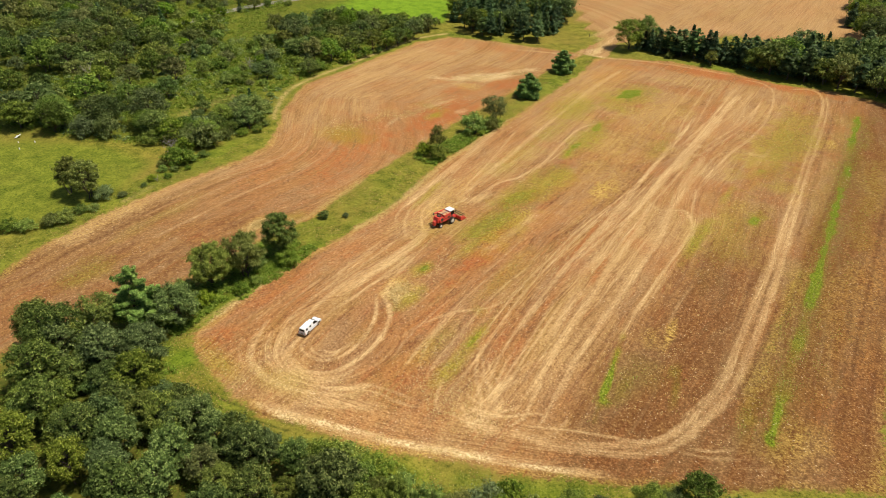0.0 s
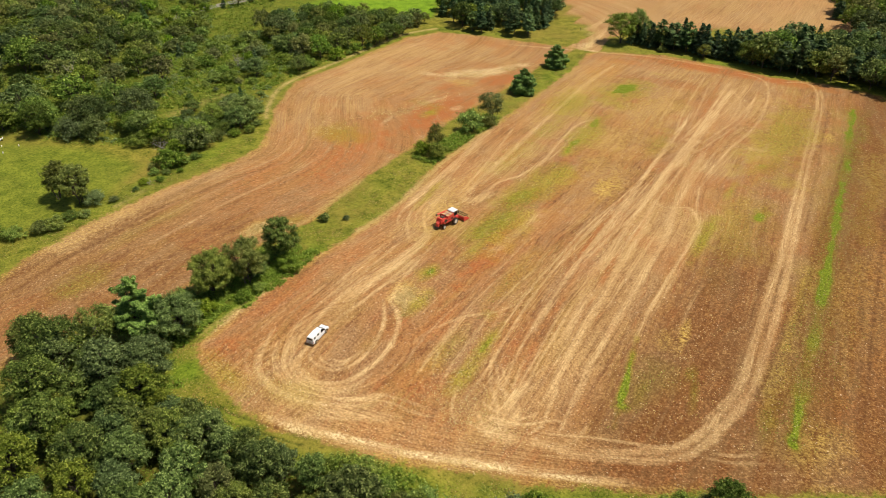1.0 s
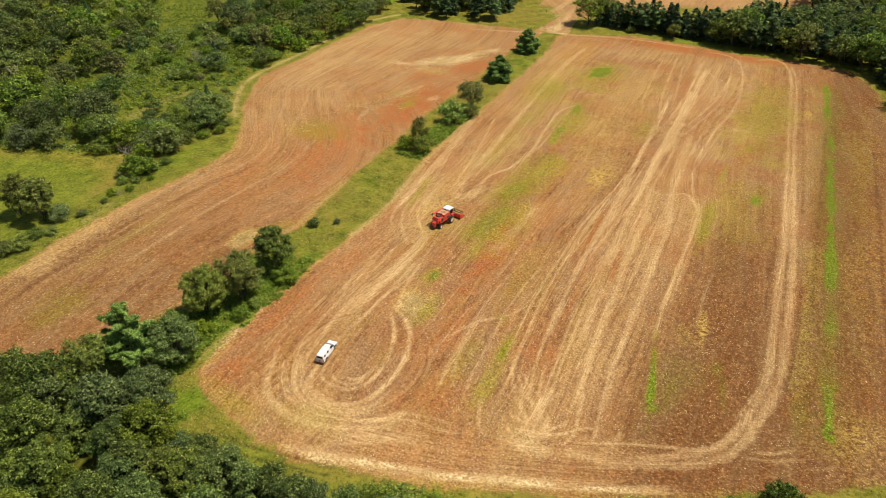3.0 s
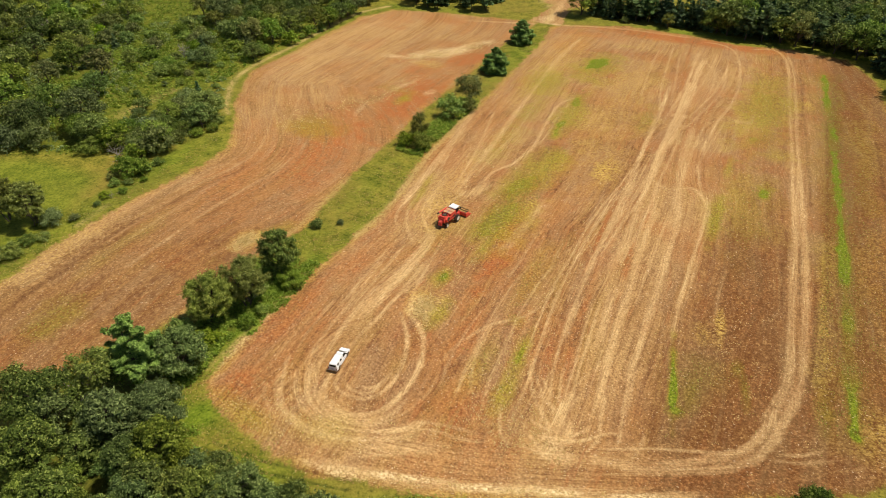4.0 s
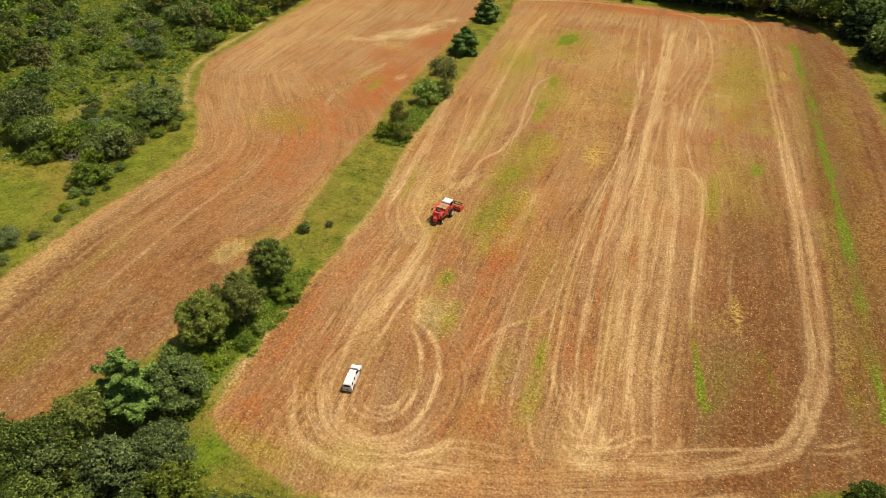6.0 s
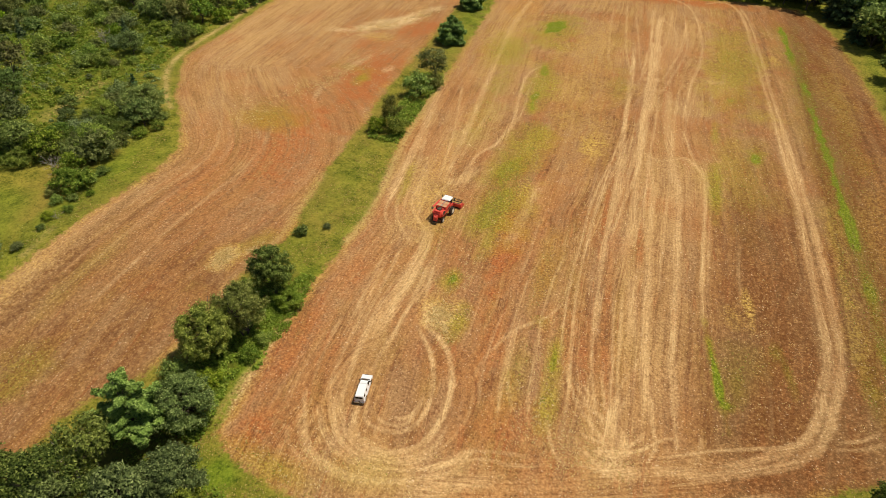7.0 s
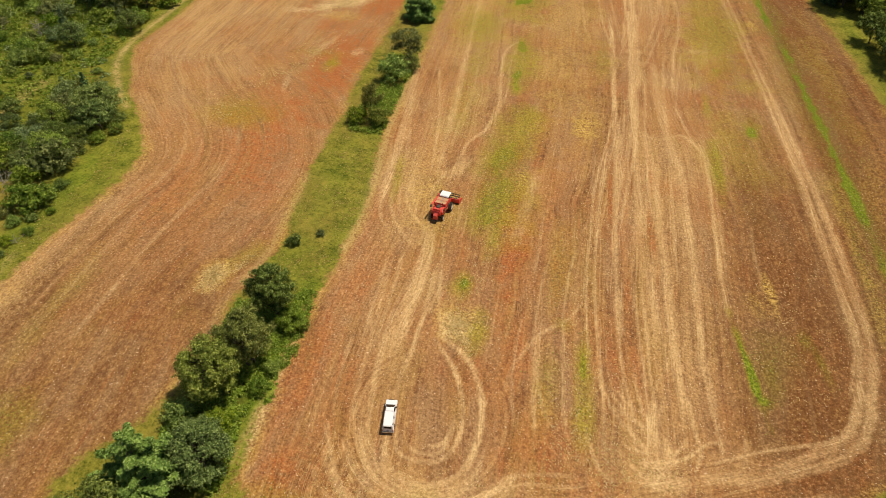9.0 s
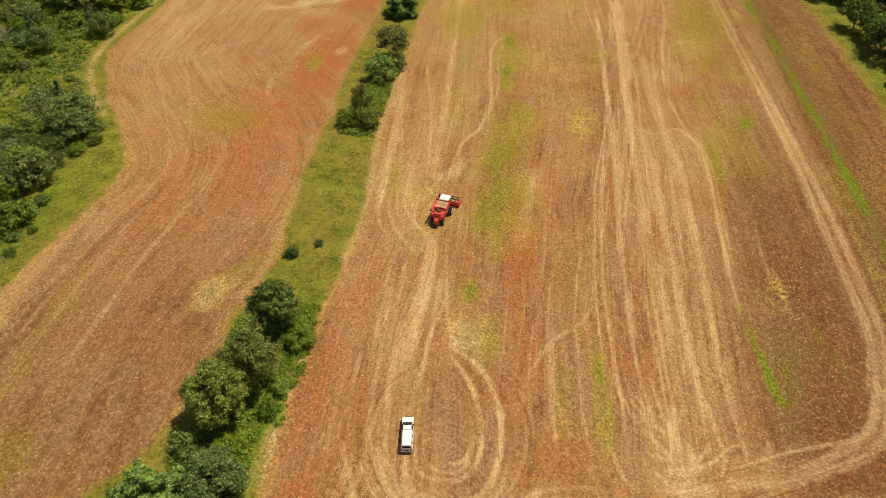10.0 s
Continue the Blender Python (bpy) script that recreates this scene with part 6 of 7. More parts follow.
growth("grass_tufts", "dry straw-coloured grass on the south verge", LEAF["dry"], sprinkle(VERGE, 9000, 15, 0.78), 0.17, 0.16, 4, 15, spread=3.5)
growth("grass_tufts", "dry straw-coloured grass on the strip between fields", LEAF["dry"], sprinkle(STRIP, 12000, 16, 0.80), 0.17, 0.16, 4, 16, spread=3.5)
growth("grass_tufts", "dry straw-coloured grass along the west field", LEAF["dry"], sprinkle([(-173, 60), (-175, 104), (-171, 138), (-178, 160), (-204, 198), (-205, 290), (-209, 290), (-210, 200), (-184, 160), (-177, 138), (-181, 104), (-179, 60)], 9000, 17, 0.72), 0.19, 0.16, 4, 17, spread=3.5)
growth("grass_tufts", "green margin grass along the north and east edges", LEAF["weed"], sprinkle([(-114, 316), (-88, 324), (-42, 321), (0, 321), (12, 300), (18, 240), (19, 150), (23, 150), (24, 240), (17, 302), (2, 327), (-60, 329), (-112, 328)], 9000, 5, 0.7), 0.24, 0.16, 3, 5, spread=3.5)


def thicket(label, mat, poly, count, seed, low=0.8, high=2.0, per=46, size=0.42):
    """Low bushes too many to count: domes of leaf sprays."""
    rng = np.random.RandomState(seed)
    xs, ys = [p[0] for p in poly], [p[1] for p in poly]
    x, y = rng.uniform(min(xs), max(xs), count * 3), rng.uniform(min(ys), max(ys), count * 3)
    ok = inside(x, y, poly) & (signed(x, y, FAR_GREEN) < -1) & (signed(x, y, PATH_STRIP) < 0) & (signed(x, y, OLD_MEADOW) < 3) & (signed(x, y, WEST_FIELD) < -3) & ((lattice(x, y, 13.0, seed) > np.where(inside(x, y, GLADE), 0.60, 0.44)))
    x, y = x[ok][:count], y[ok][:count]
    h = rng.uniform(low, high, len(x)) * (0.6 + 0.8 * lattice(x, y, 9.0, seed + 3))
    h = np.where(inside(x, y, GLADE), 0.6 * h, h)
    r = h * rng.uniform(0.8, 1.25, len(x))
    which = np.repeat(np.arange(len(x)), per)
    d = rng.normal(0, 1, (len(which), 3))
    d /= np.linalg.norm(d, axis=1)[:, None]
    d[:, 2] = np.abs(d[:, 2])
    reach = rng.uniform(0.62, 1.12, len(which))[:, None]
    at = np.column_stack([x[which], y[which], height(x[which], y[which])]) + d * reach * np.column_stack([r[which], r[which], h[which]])
    ob = new("thicket", leaf_mesh("thicket", leaves(rng, at, d + np.array([0, 0, 0.3]), size, 1.4, 0.45), mat))
    return tagged(ob, label, "vegetation", kind="stuff")


BRUSH = [(-184, 140), (-190, 168), (-208, 196), (-210, 236), (-208, 286), (-262, 282), (-312, 300), (-312, 200), (-262, 190), (-300, 150), (-262, 112), (-214, 126)]
thicket("low green bushes crowding the clearing between woods", LEAF["under"], BRUSH, 900, 61)
thicket("grey-green scrub growing low in the clearing", LEAF["grey"], BRUSH, 700, 62, 0.8, 2.2)
thicket("fresh green tall herbs in the clearing", LEAF["herb"], BRUSH, 1100, 63, 0.6, 1.6)
thicket("rank green herbs along the edge of the south woods", LEAF["herb"], [(-112, 64), (-98, 58.5), (-80, 57.5), (-66, 60), (-50, 65), (-30, 73), (-8, 86), (-4, 80), (-30, 62), (-60, 54), (-90, 54), (-112, 56)], 420, 64, 0.5, 1.3, 40, 0.28)
thicket("bright green herbs on the sunny side of the hedgerow", LEAF["herb"], [(-116, 70), (-116, 112), (-112, 113), (-110.8, 100), (-111, 84), (-112, 70)], 260, 65, 0.3, 0.8, 40, 0.22)
weed_spots = []
rng_s = np.random.RandomState(9)
for cx, cy, a, b, turn, strength in WEEDS:
    n = int(a * b * strength * 2.2)
    q = rng_s.normal(0, 0.5, (n, 2)) * (a, b)
    ct, st = math.cos(radians(turn)), math.sin(radians(turn))
    weed_spots.append(np.column_stack([cx + q[:, 0] * ct - q[:, 1] * st, cy + q[:, 0] * st + q[:, 1] * ct]))
for (ax, ay), (bx, by) in zip(GREEN_STRIP, GREEN_STRIP[1:]):
    n = int(abs(by - ay) * 6)
    s = rng_s.rand(n)
    weed_spots.append(np.column_stack([ax + (bx - ax) * s + rng_s.normal(0, 1.3, n), ay + (by - ay) * s]))
growth("field_weeds", "patches of green weeds among the stubble", LEAF["weed"], np.concatenate(weed_spots), 0.17, 0.05, 3, 6, spread=3.5)


# loose straw that the harvester dropped
def strewn(spots, seed):
    rng = np.random.RandomState(seed)
    return np.concatenate([rng.normal(0, 0.5, (n, 2)) * (a, b) @ np.array([[math.cos(radians(w)), math.sin(radians(w))], [-math.sin(radians(w)), math.cos(radians(w))]]) + (x, y) for x, y, a, b, w, n in spots])


growth("straw_heap", "loose heap of pale golden straw on the stubble", LEAF["straw"], strewn([(-134.0, 112.5, 2.0, 3.6, 0, 190), (-130.5, 116.0, 1.2, 5.0, -35, 80)], 31), 0.13, 0.09, 5, 31, 3.4, 3.0)
growth("straw_heap", "loose heap of pale golden straw beside green weeds", LEAF["straw"], strewn([(-83.5, 110.0, 2.4, 4.2, 10, 220), (-80.8, 104.5, 1.0, 4.0, 20, 60)], 32), 0.13, 0.09, 5, 32, 3.4, 3.0)
growth("straw_litter", "pale straw lying in scattered tufts on the west field", LEAF["straw"], strewn([(-151, 201, 4.0, 18, -28, 170), (-147, 222, 5, 12, -15, 90), (-152, 256, 14, 5.0, 42, 420), (-141, 272, 9, 3.5, 58, 200), (-161, 176, 8, 8, 0, 60)], 33), 0.15, 0.07, 5, 33, 3.4, 4.0)
growth("straw_litter", "pale straw lying in scattered tufts on the main field", LEAF["straw"], strewn([(-52, 88, 12, 7, 0, 420), (-60, 96, 6, 14, 0, 180), (-57, 150, 5, 60, -6, 320), (-47, 190, 6, 80, -4, 380), (-98, 150, 8, 40, 0, 240), (-88, 72, 22, 6, 6, 300), (-20, 120, 20, 24, 0, 140), (-82, 124, 4, 18, 0, 120), (-56, 72.5, 24, 1.0, 22, 300)], 34), 0.12, 0.06, 4, 34, 3.4, 4.0)


# ---------------------------------------------------------------- road and line behind the woods
def ribbon(name, pts, half, lift, mat, label, category):
    line = smooth_line(pts, 8)
    v, f = [], []
    for k, (px, py) in enumerate(line):
        q, r = line[max(k - 1, 0)], line[min(k + 1, len(line) - 1)]
        tx, ty = r[0] - q[0], r[1] - q[1]
        ln = math.hypot(tx, ty)
        for o, z in ((-half - 0.3, -0.3), (-half, lift), (0, lift + 0.06), (half, lift), (half + 0.3, -0.3)):
            v.append((px + ty / ln * o, py - tx / ln * o, h_at(px, py) + z))
    for k in range(len(line) - 1):
        for j in range(4):
            f.append((k * 5 + j, (k + 1) * 5 + j, (k + 1) * 5 + j + 1, k * 5 + j + 1))
    return tagged(new(name, mesh_of(name, v, f, mat)), label, category, kind="structure")


ribbon("road", [(-322, 176), (-321.5, 200), (-321, 240), (-321, 272), (-313, 302), (-296, 342), (-270, 390)], 3.0, 0.22, ROADGREY, "pale worn country road behind the woods", "road")
POLE_LINE = [(-330, 190), (-337, 226), (-347, 262), (-356, 300)]
for x, y in POLE_LINE:
    ob = new("utility_pole")
    v, f = [], []
    tube(v, f, [(0, 0, -0.5), (0, 0, 5), (0, 0, 10)], [0.17, 0.15, 0.12], 8)
    new("post", mesh_of("post", v, f, BARK, True)).parent = ob
    v, f = [], []
    tube(v, f, [(-1.1, 0, 9.4), (1.1, 0, 9.4)], [0.07, 0.07], 6)
    new("crossarm", mesh_of("crossarm", v, f, BARK)).parent = ob
    tagged(place(ob, x, y, 12), "weathered wooden utility pole among the trees", "utility pole", group="utility poles")
for o in (-1.0, 1.0):
    for (ax, ay), (bx, by) in zip(POLE_LINE, POLE_LINE[1:]):
        v, f = [], []
        tube(v, f, [(ax + o + (bx - ax) * s, ay + (by - ay) * s, 9.45 + h_at(ax, ay) * (1 - s) + h_at(bx, by) * s - 1.6 * s * (1 - s)) for s in np.linspace(0, 1, 9)], [0.045] * 9, 4)
        tagged(new("power_cable", mesh_of("power_cable", v, f, BLACK)), "thin black power cable strung between utility poles", "cable", group="power cables")

# ---------------------------------------------------------------- small things on the lawn and by the gateway
def white_sheet(x, y):
    """A crumpled white sheet thrown over a bush."""
    rng = np.random.RandomState(3)
    v, f = [], []
    for i in range(7):
        for j in range(5):
            v.append((0.36 * i, 0.30 * j, 0.25 + 1.0 * i / 6 + 0.18 * math.sin(i * 1.7 + j) + rng.normal(0, 0.06)))
    for i in range(6):
        for j in range(4):
            f.append((i * 5 + j, (i + 1) * 5 + j, (i + 1) * 5 + j + 1, i * 5 + j + 1))
    ob = new("white_sheet", mesh_of("white_sheet", v, f, WHITE, True))
    so = ob.modifiers.new("thickness", "SOLIDIFY")
    so.thickness = 0.03
    return tagged(place(ob, x, y, 60, sink=0.2), "crumpled white sheet lying against bushes on the lawn", "sheet")


white_sheet(-247.0, 106.5)
for x, y in ((-242.0, 105.3), (-237.9, 108.7), (-236.8, 102.7)):
    v, f = [], []
    tube(v, f, [(0, 0, -0.1), (0.02, 0, 0.35), (0, 0.02, 0.62)], [0.16, 0.18, 0.15], 9)
    tagged(place(new("bucket", mesh_of("bucket", v, f, WHITE, True)), x, y), "small white bucket standing on the lawn", "bucket", group="white buckets")
v, f = [], []
tube(v, f, [(0, 0, -0.3), (0.02, 0, 0.8), (0.05, 0.03, 1.7)], [0.12, 0.11, 0.09], 7)
tagged(place(new("fence_post", mesh_of("fence_post", v, f, BARK, True)), -135.8, 338.5), "dark wooden fence post in the gateway grass", "post")


# ---------------------------------------------------------------- vehicles
def part(name, bm, mat, parent, label="", smooth=False):
    me = bpy.data.meshes.new(name)
    bm.to_mesh(me)
    bm.free()
    me.materials.append(mat)
    if smooth:
        me.polygons.foreach_set("use_smooth", np.ones(len(me.polygons), bool))
    ob = new(name, me)
    ob.parent = parent
    return tagged(ob, label)


def profile(points, y0, y1, bevel=0.05, taper=0.0, seg=2):
    """A body from a side outline (x along, z up), between two sides; taper narrows it towards the top."""
    bm = bmesh.new()
    zs = [p[1] for p in points]
    lo, hi = min(zs), max(zs)
    rings = []
    for y in (y0, y1):
        s = 1 if y > 0 else -1
        rings.append([bm.verts.new((x, y - s * taper * (z - lo) / max(hi - lo, 1e-6), z)) for x, z in points])
    n = len(points)
    bm.faces.new(rings[0])
    bm.faces.new(rings[1][::-1])
    for i in range(n):
        j = (i + 1) % n
        bm.faces.new((rings[0][j], rings[0][i], rings[1][i], rings[1][j]))
    bmesh.ops.recalc_face_normals(bm, faces=bm.faces)
    if bevel:
        bmesh.ops.bevel(bm, geom=list(bm.edges), offset=bevel, segments=seg, affect="EDGES", clamp_overlap=True)
    return bm


def block(x0, x1, y0, y1, z0, z1, bevel=0.02):
    bm = bmesh.new()
    bmesh.ops.create_cube(bm, size=1, matrix=Matrix.Translation(((x0 + x1) / 2, (y0 + y1) / 2, (z0 + z1) / 2)) @ Matrix.Diagonal((x1 - x0, y1 - y0, z1 - z0, 1)))
    if bevel:
        bmesh.ops.bevel(bm, geom=list(bm.edges), offset=bevel, segments=2, affect="EDGES", clamp_overlap=True)
    return bm


def rod(a, b, r, sides=10, r2=None):
    a, b = Vector(a), Vector(b)
    bm = bmesh.new()
    m = Matrix.Translation((a + b) / 2) @ (b - a).to_track_quat("Z", "Y").to_matrix().to_4x4()
    bmesh.ops.create_cone(bm, cap_ends=True, segments=sides, radius1=r, radius2=r if r2 is None else r2, depth=(b - a).length, matrix=m)
    return bm


def lathe(outline, at, sides=28):
    """A solid turned round the y axis: outline of (y, radius)."""
    bm = bmesh.new()
    rings = []
    for y, r in outline:
        rings.append([bm.verts.new((at[0] + r * math.cos(2 * math.pi * k / sides), at[1] + y, at[2] + r * math.sin(2 * math.pi * k / sides))) for k in range(sides)])
    for a, b in zip(rings, rings[1:]):
        for k in range(sides):
            bm.faces.new((a[k], a[(k + 1) % sides], b[(k + 1) % sides], b[k]))
    bm.faces.new(rings[0][::-1])
    bm.faces.new(rings[-1])
    bmesh.ops.recalc_face_normals(bm, faces=bm.faces)
    return bm


def wheel(parent, at, radius, width, rim, rim_mat, lugs=0):
    """A tyre on a dished rim with its hub; at is the wheel's middle, and lies towards the outside of its side."""
    w, s = width / 2, 1 if at[1] > 0 else -1
    bm = lathe([(-w, radius * 0.66), (-w, radius * 0.90), (-w * 0.75, radius * 0.98), (0, radius), (w * 0.75, radius * 0.98), (w, radius * 0.90), (w, radius * 0.66)], at)
    for k in range(lugs):
        ang = 2 * math.pi * k / lugs
        bmesh.ops.create_cube(bm, size=1, matrix=Matrix.Translation(at) @ Matrix.Rotation(ang, 4, "Y") @ Matrix.Translation((0, w * 0.48 * (-1) ** k, radius)) @ Matrix.Rotation(radians(35 * (-1) ** k), 4, "Z") @ Matrix.Diagonal((0.05, width * 0.5, 0.07, 1)))
    hold = new("wheel")
    hold.parent = parent
    part("tyre", bm, RUBBER, hold)
    part("rim", lathe([(-s * w * 0.5, rim * 0.98), (s * w * 1.02, rim * 1.12), (s * w * 1.05, rim * 1.02), (s * w * 1.015, rim * 0.80), (s * w * 1.015, rim * 0.34), (s * w * 1.14, rim * 0.28), (s * w * 1.16, rim * 0.12)], at), rim_mat, hold)
    return hold


def pickup_truck(x, y, turn):
    """A white extended-cab pickup with a camper top; it looks along its own x."""
    car = tagged(new("pickup_truck"), "white pickup truck with a camper top parked on stubble", "truck")
    body = [(-2.90, 0.52), (-2.90, 0.98), (-2.84, 1.06), (1.30, 1.06), (1.62, 1.08), (2.60, 0.99), (2.84, 0.88), (2.90, 0.60), (2.74, 0.45), (2.40, 0.42),
            (2.30, 0.72), (2.05, 0.86), (1.75, 0.86), (1.50, 0.72), (1.40, 0.40), (-1.30, 0.40), (-1.40, 0.72), (-1.65, 0.86), (-1.95, 0.86), (-2.20, 0.72), (-2.30, 0.45)]
    part("body", profile(body, -0.93, 0.93, 0.035, 0.06), WHITE, car)
    part("cab", profile([(0.02, 1.04), (0.08, 1.74), (0.22, 1.80), (0.62, 1.80), (0.80, 1.76), (1.80, 1.07)], -0.85, 0.85, 0.05, 0.25), WHITE, car)
    part("camper_top", profile([(-2.86, 1.065), (-2.78, 1.82), (-2.66, 1.90), (-0.16, 1.90), (-0.03, 1.82), (-0.02, 1.065)], -0.88, 0.88, 0.05, 0.22), WHITE, car, "white fibreglass camper top over the bed")
    part("hood_scoop", profile([(1.70, 1.07), (2.50, 1.00), (2.50, 1.015), (1.80, 1.095)], -0.42, 0.42, 0.01), WHITE, car)
    for s in (-1, 1):
        def side(pts, off=0.0):
            bm = bmesh.new()
            a = [bm.verts.new((px, s * (py + off), pz)) for px, py, pz in pts]
            b = [bm.verts.new((px, s * (py + off - 0.03), pz)) for px, py, pz in pts]
            bm.faces.new(a), bm.faces.new(b[::-1])
            for i in range(len(a)):
                j = (i + 1) % len(a)
                bm.faces.new((a[j], a[i], b[i], b[j]))
            bmesh.ops.recalc_face_normals(bm, faces=bm.faces)
            return bm
        part("side_window", side([(0.24, 0.804, 1.18), (1.46, 0.804, 1.18), (0.80, 0.633, 1.70), (0.24, 0.633, 1.70)], 0.010), GLASS, car)
        for x0 in (-2.35, -1.15):
            part("side_window", side([(x0, 0.815, 1.31), (x0 + 0.50, 0.815, 1.31), (x0 + 0.50, 0.7127, 1.70), (x0, 0.7127, 1.70)], 0.010), GLASS, car)
        part("mirror", block(1.16, 1.30, s * 0.92 - 0.14, s * 0.92 + 0.14, 1.14, 1.34), BLACK, car)
        part("tail_light", block(-2.93, -2.85, s * 0.82 - 0.07, s * 0.82 + 0.07, 0.72, 1.02), LAMPRED, car)
        part("headlight", block(2.82, 2.92, s * 0.68 - 0.16, s * 0.68 + 0.16, 0.68, 0.86), LAMPCLEAR, car)
        part("door_handle", block(0.22, 0.38, s * 0.905 - 0.025, s * 0.905 + 0.025, 0.94, 0.98, 0.01), CHROME, car)
        for wx in (-1.80, 1.90):
            wheel(car, (wx, s * 0.82, 0.38), 0.38, 0.25, 0.24, CHROME)
    # glass front and back
    bm = bmesh.new()
    for pts in ([(1.74, -0.76, 1.10), (1.74, 0.76, 1.10), (0.84, 0.60, 1.72), (0.84, -0.60, 1.72)],):
        vs = [bm.verts.new(Vector(p) + Vector((0.035, 0, 0.028))) for p in pts]
        ws = [bm.verts.new(Vector(p)) for p in pts]
        bm.faces.new(vs), bm.faces.new(ws[::-1])
        for i in range(4):
            bm.faces.new((vs[i - 1], ws[i - 1], ws[i], vs[i]))
    bmesh.ops.recalc_face_normals(bm, faces=bm.faces)
    part("windscreen", bm, GLASS, car)
    part("rear_window", profile([(-2.862, 1.34), (-2.818, 1.70), (-2.76, 1.70), (-2.80, 1.34)], -0.60, 0.60, 0.0), GLASS, car)
    part("bumper", block(-3.04, -2.90, -0.90, 0.90, 0.48, 0.66, 0.03), CHROME, car)
    part("bumper", block(2.88, 3.02, -0.90, 0.90, 0.46, 0.64, 0.03), CHROME, car)
    part("grille", block(2.86, 2.93, -0.48, 0.50, 0.66, 0.88), BLACK, car)
    part("chassis", block(-2.6, 2.5, -0.62, 0.62, 0.28, 0.46), BLACK, car)
    part("number_plate", block(-2.95, -2.90, -0.16, 0.16, 0.74, 0.90, 0.005), GREY, car)
    car.matrix_basis = pose(x, y, h_at(x, y) + 0.04, 0, 0, turn) @ Matrix.Scale(1.05, 4)
    return car


def combine_harvester(x, y, turn):
    """An old red combine with its grain header on; it looks along its own x, with the front axle at x = 0."""
    c = tagged(new("combine_harvester"), "old red combine harvester with white cab roof standing in stubble", "harvester")
    part("body", profile([(-4.3, 1.35), (-4.5, 2.1), (-4.0, 2.55), (-2.9, 2.6), (-2.7, 2.75), (0.35, 2.75), (0.45, 1.6), (0.1, 0.95), (-1.6, 0.85), (-2.6, 1.1)], -0.80, 0.80, 0.05), RED, c)
    for s in (-1, 1):
        part("side_panel", profile([(-3.9, 1.45), (-4.0, 2.2), (-3.0, 2.45), (-0.2, 2.5), (-0.2, 1.75), (-1.2, 1.35)], s * 0.80 if s > 0 else -1.22, s * 1.22 if s > 0 else -0.80, 0.04), RED, c)
        part("side_grille", block(-1.35, -0.55, s * 1.225 - 0.02, s * 1.225 + 0.02, 1.75, 2.25, 0.01), BLACK, c)
        part("side_stripe", block(-3.7, -1.6, s * 1.225 - 0.012, s * 1.225 + 0.012, 1.98, 2.10, 0.0), BLACK, c)
        part("mirror_arm", rod((0.95, s * 0.75, 2.9), (1.25, s * 1.35, 2.9), 0.025, 6), BLACK, c)
        part("mirror", block(1.22, 1.28, s * 1.40 - 0.12, s * 1.40 + 0.12, 2.6, 3.15, 0.02), BLACK, c)
        wheel(c, (0, s * 1.42, 0.86), 0.86, 0.62, 0.46, RIM, 22)
        wheel(c, (-3.65, s * 1.10, 0.55), 0.55, 0.36, 0.30, RIM, 16)
    # grain tank with sloped rims
    for y0, y1, lean in ((-1.22, -1.16, -1), (1.16, 1.22, 1)):
        part("tank_wall", profile([(-2.4, 2.45), (-2.4, 3.05), (-0.25, 3.05), (-0.25, 2.45)], y0, y1, 0.01), RED, c)
    part("tank_wall", block(-2.46, -2.40, -1.22, 1.22, 2.45, 3.05), RED, c)
    part("tank_wall", block(-0.25, -0.19, -1.22, 1.22, 2.45, 3.05), RED, c)
    part("tank_floor", profile([(-2.40, 2.50), (-2.40, 2.90), (-1.3, 2.80), (-0.25, 2.92), (-0.25, 2.50)], -1.16, 1.16, 0.0), GRAIN, c, "dusty tank floor with some grain")
    part("tank_auger", rod((-2.3, 0, 2.95), (-0.3, 0, 2.95), 0.10, 10), STEEL, c)
    part("tank_brace", rod((-1.3, -1.16, 2.98), (-1.3, 1.16, 2.98), 0.04, 6), RED, c)
    # engine deck behind the tank
    part("engine", block(-3.7, -2.7, -0.45, 0.35, 2.6, 3.0, 0.05), BLACK, c)
    part("air_intake", rod((-3.0, 0.65, 2.6), (-3.0, 0.65, 3.35), 0.20, 12), DARKRED, c)
    part("exhaust", rod((-2.75, -0.7, 2.6), (-2.75, -0.7, 3.5), 0.07, 8), BLACK, c)
    part("radiator_screen", rod((-3.25, -1.26, 2.15), (-3.25, -1.16, 2.15), 0.45, 16), BLACK, c)
    part("engine_cover", profile([(-4.3, 2.5), (-4.2, 2.85), (-3.75, 2.85), (-3.75, 2.5)], -0.75, 0.75, 0.04), RED, c)
    for k in range(4):
        a, b = ((-4.35, -1.15, 2.45), (-4.35, 1.15, 2.45)) if k == 0 else ((-4.35, -1.15, 3.0), (-4.35, 1.15, 3.0)) if k == 1 else ((-4.35, -1.15, 2.3), (-4.35, -1.15, 3.0)) if k == 2 else ((-4.35, 1.15, 2.3), (-4.35, 1.15, 3.0))
        part("deck_rail", rod(a, b, 0.03, 6), RED, c)
    # unloading tube laid back along the left side
    part("unloading_tube", rod((-0.3, 1.36, 2.72), (-3.55, 1.36, 3.02), 0.20, 14), RED, c)
    part("tube_elbow", rod((-0.3, 1.36, 2.72), (-0.3, 1.30, 1.7), 0.21, 14), RED, c)
    part("tube_spout", rod((-3.52, 1.36, 3.04), (-3.85, 1.36, 2.86), 0.21, 14), BLACK, c, "black rubber spout")
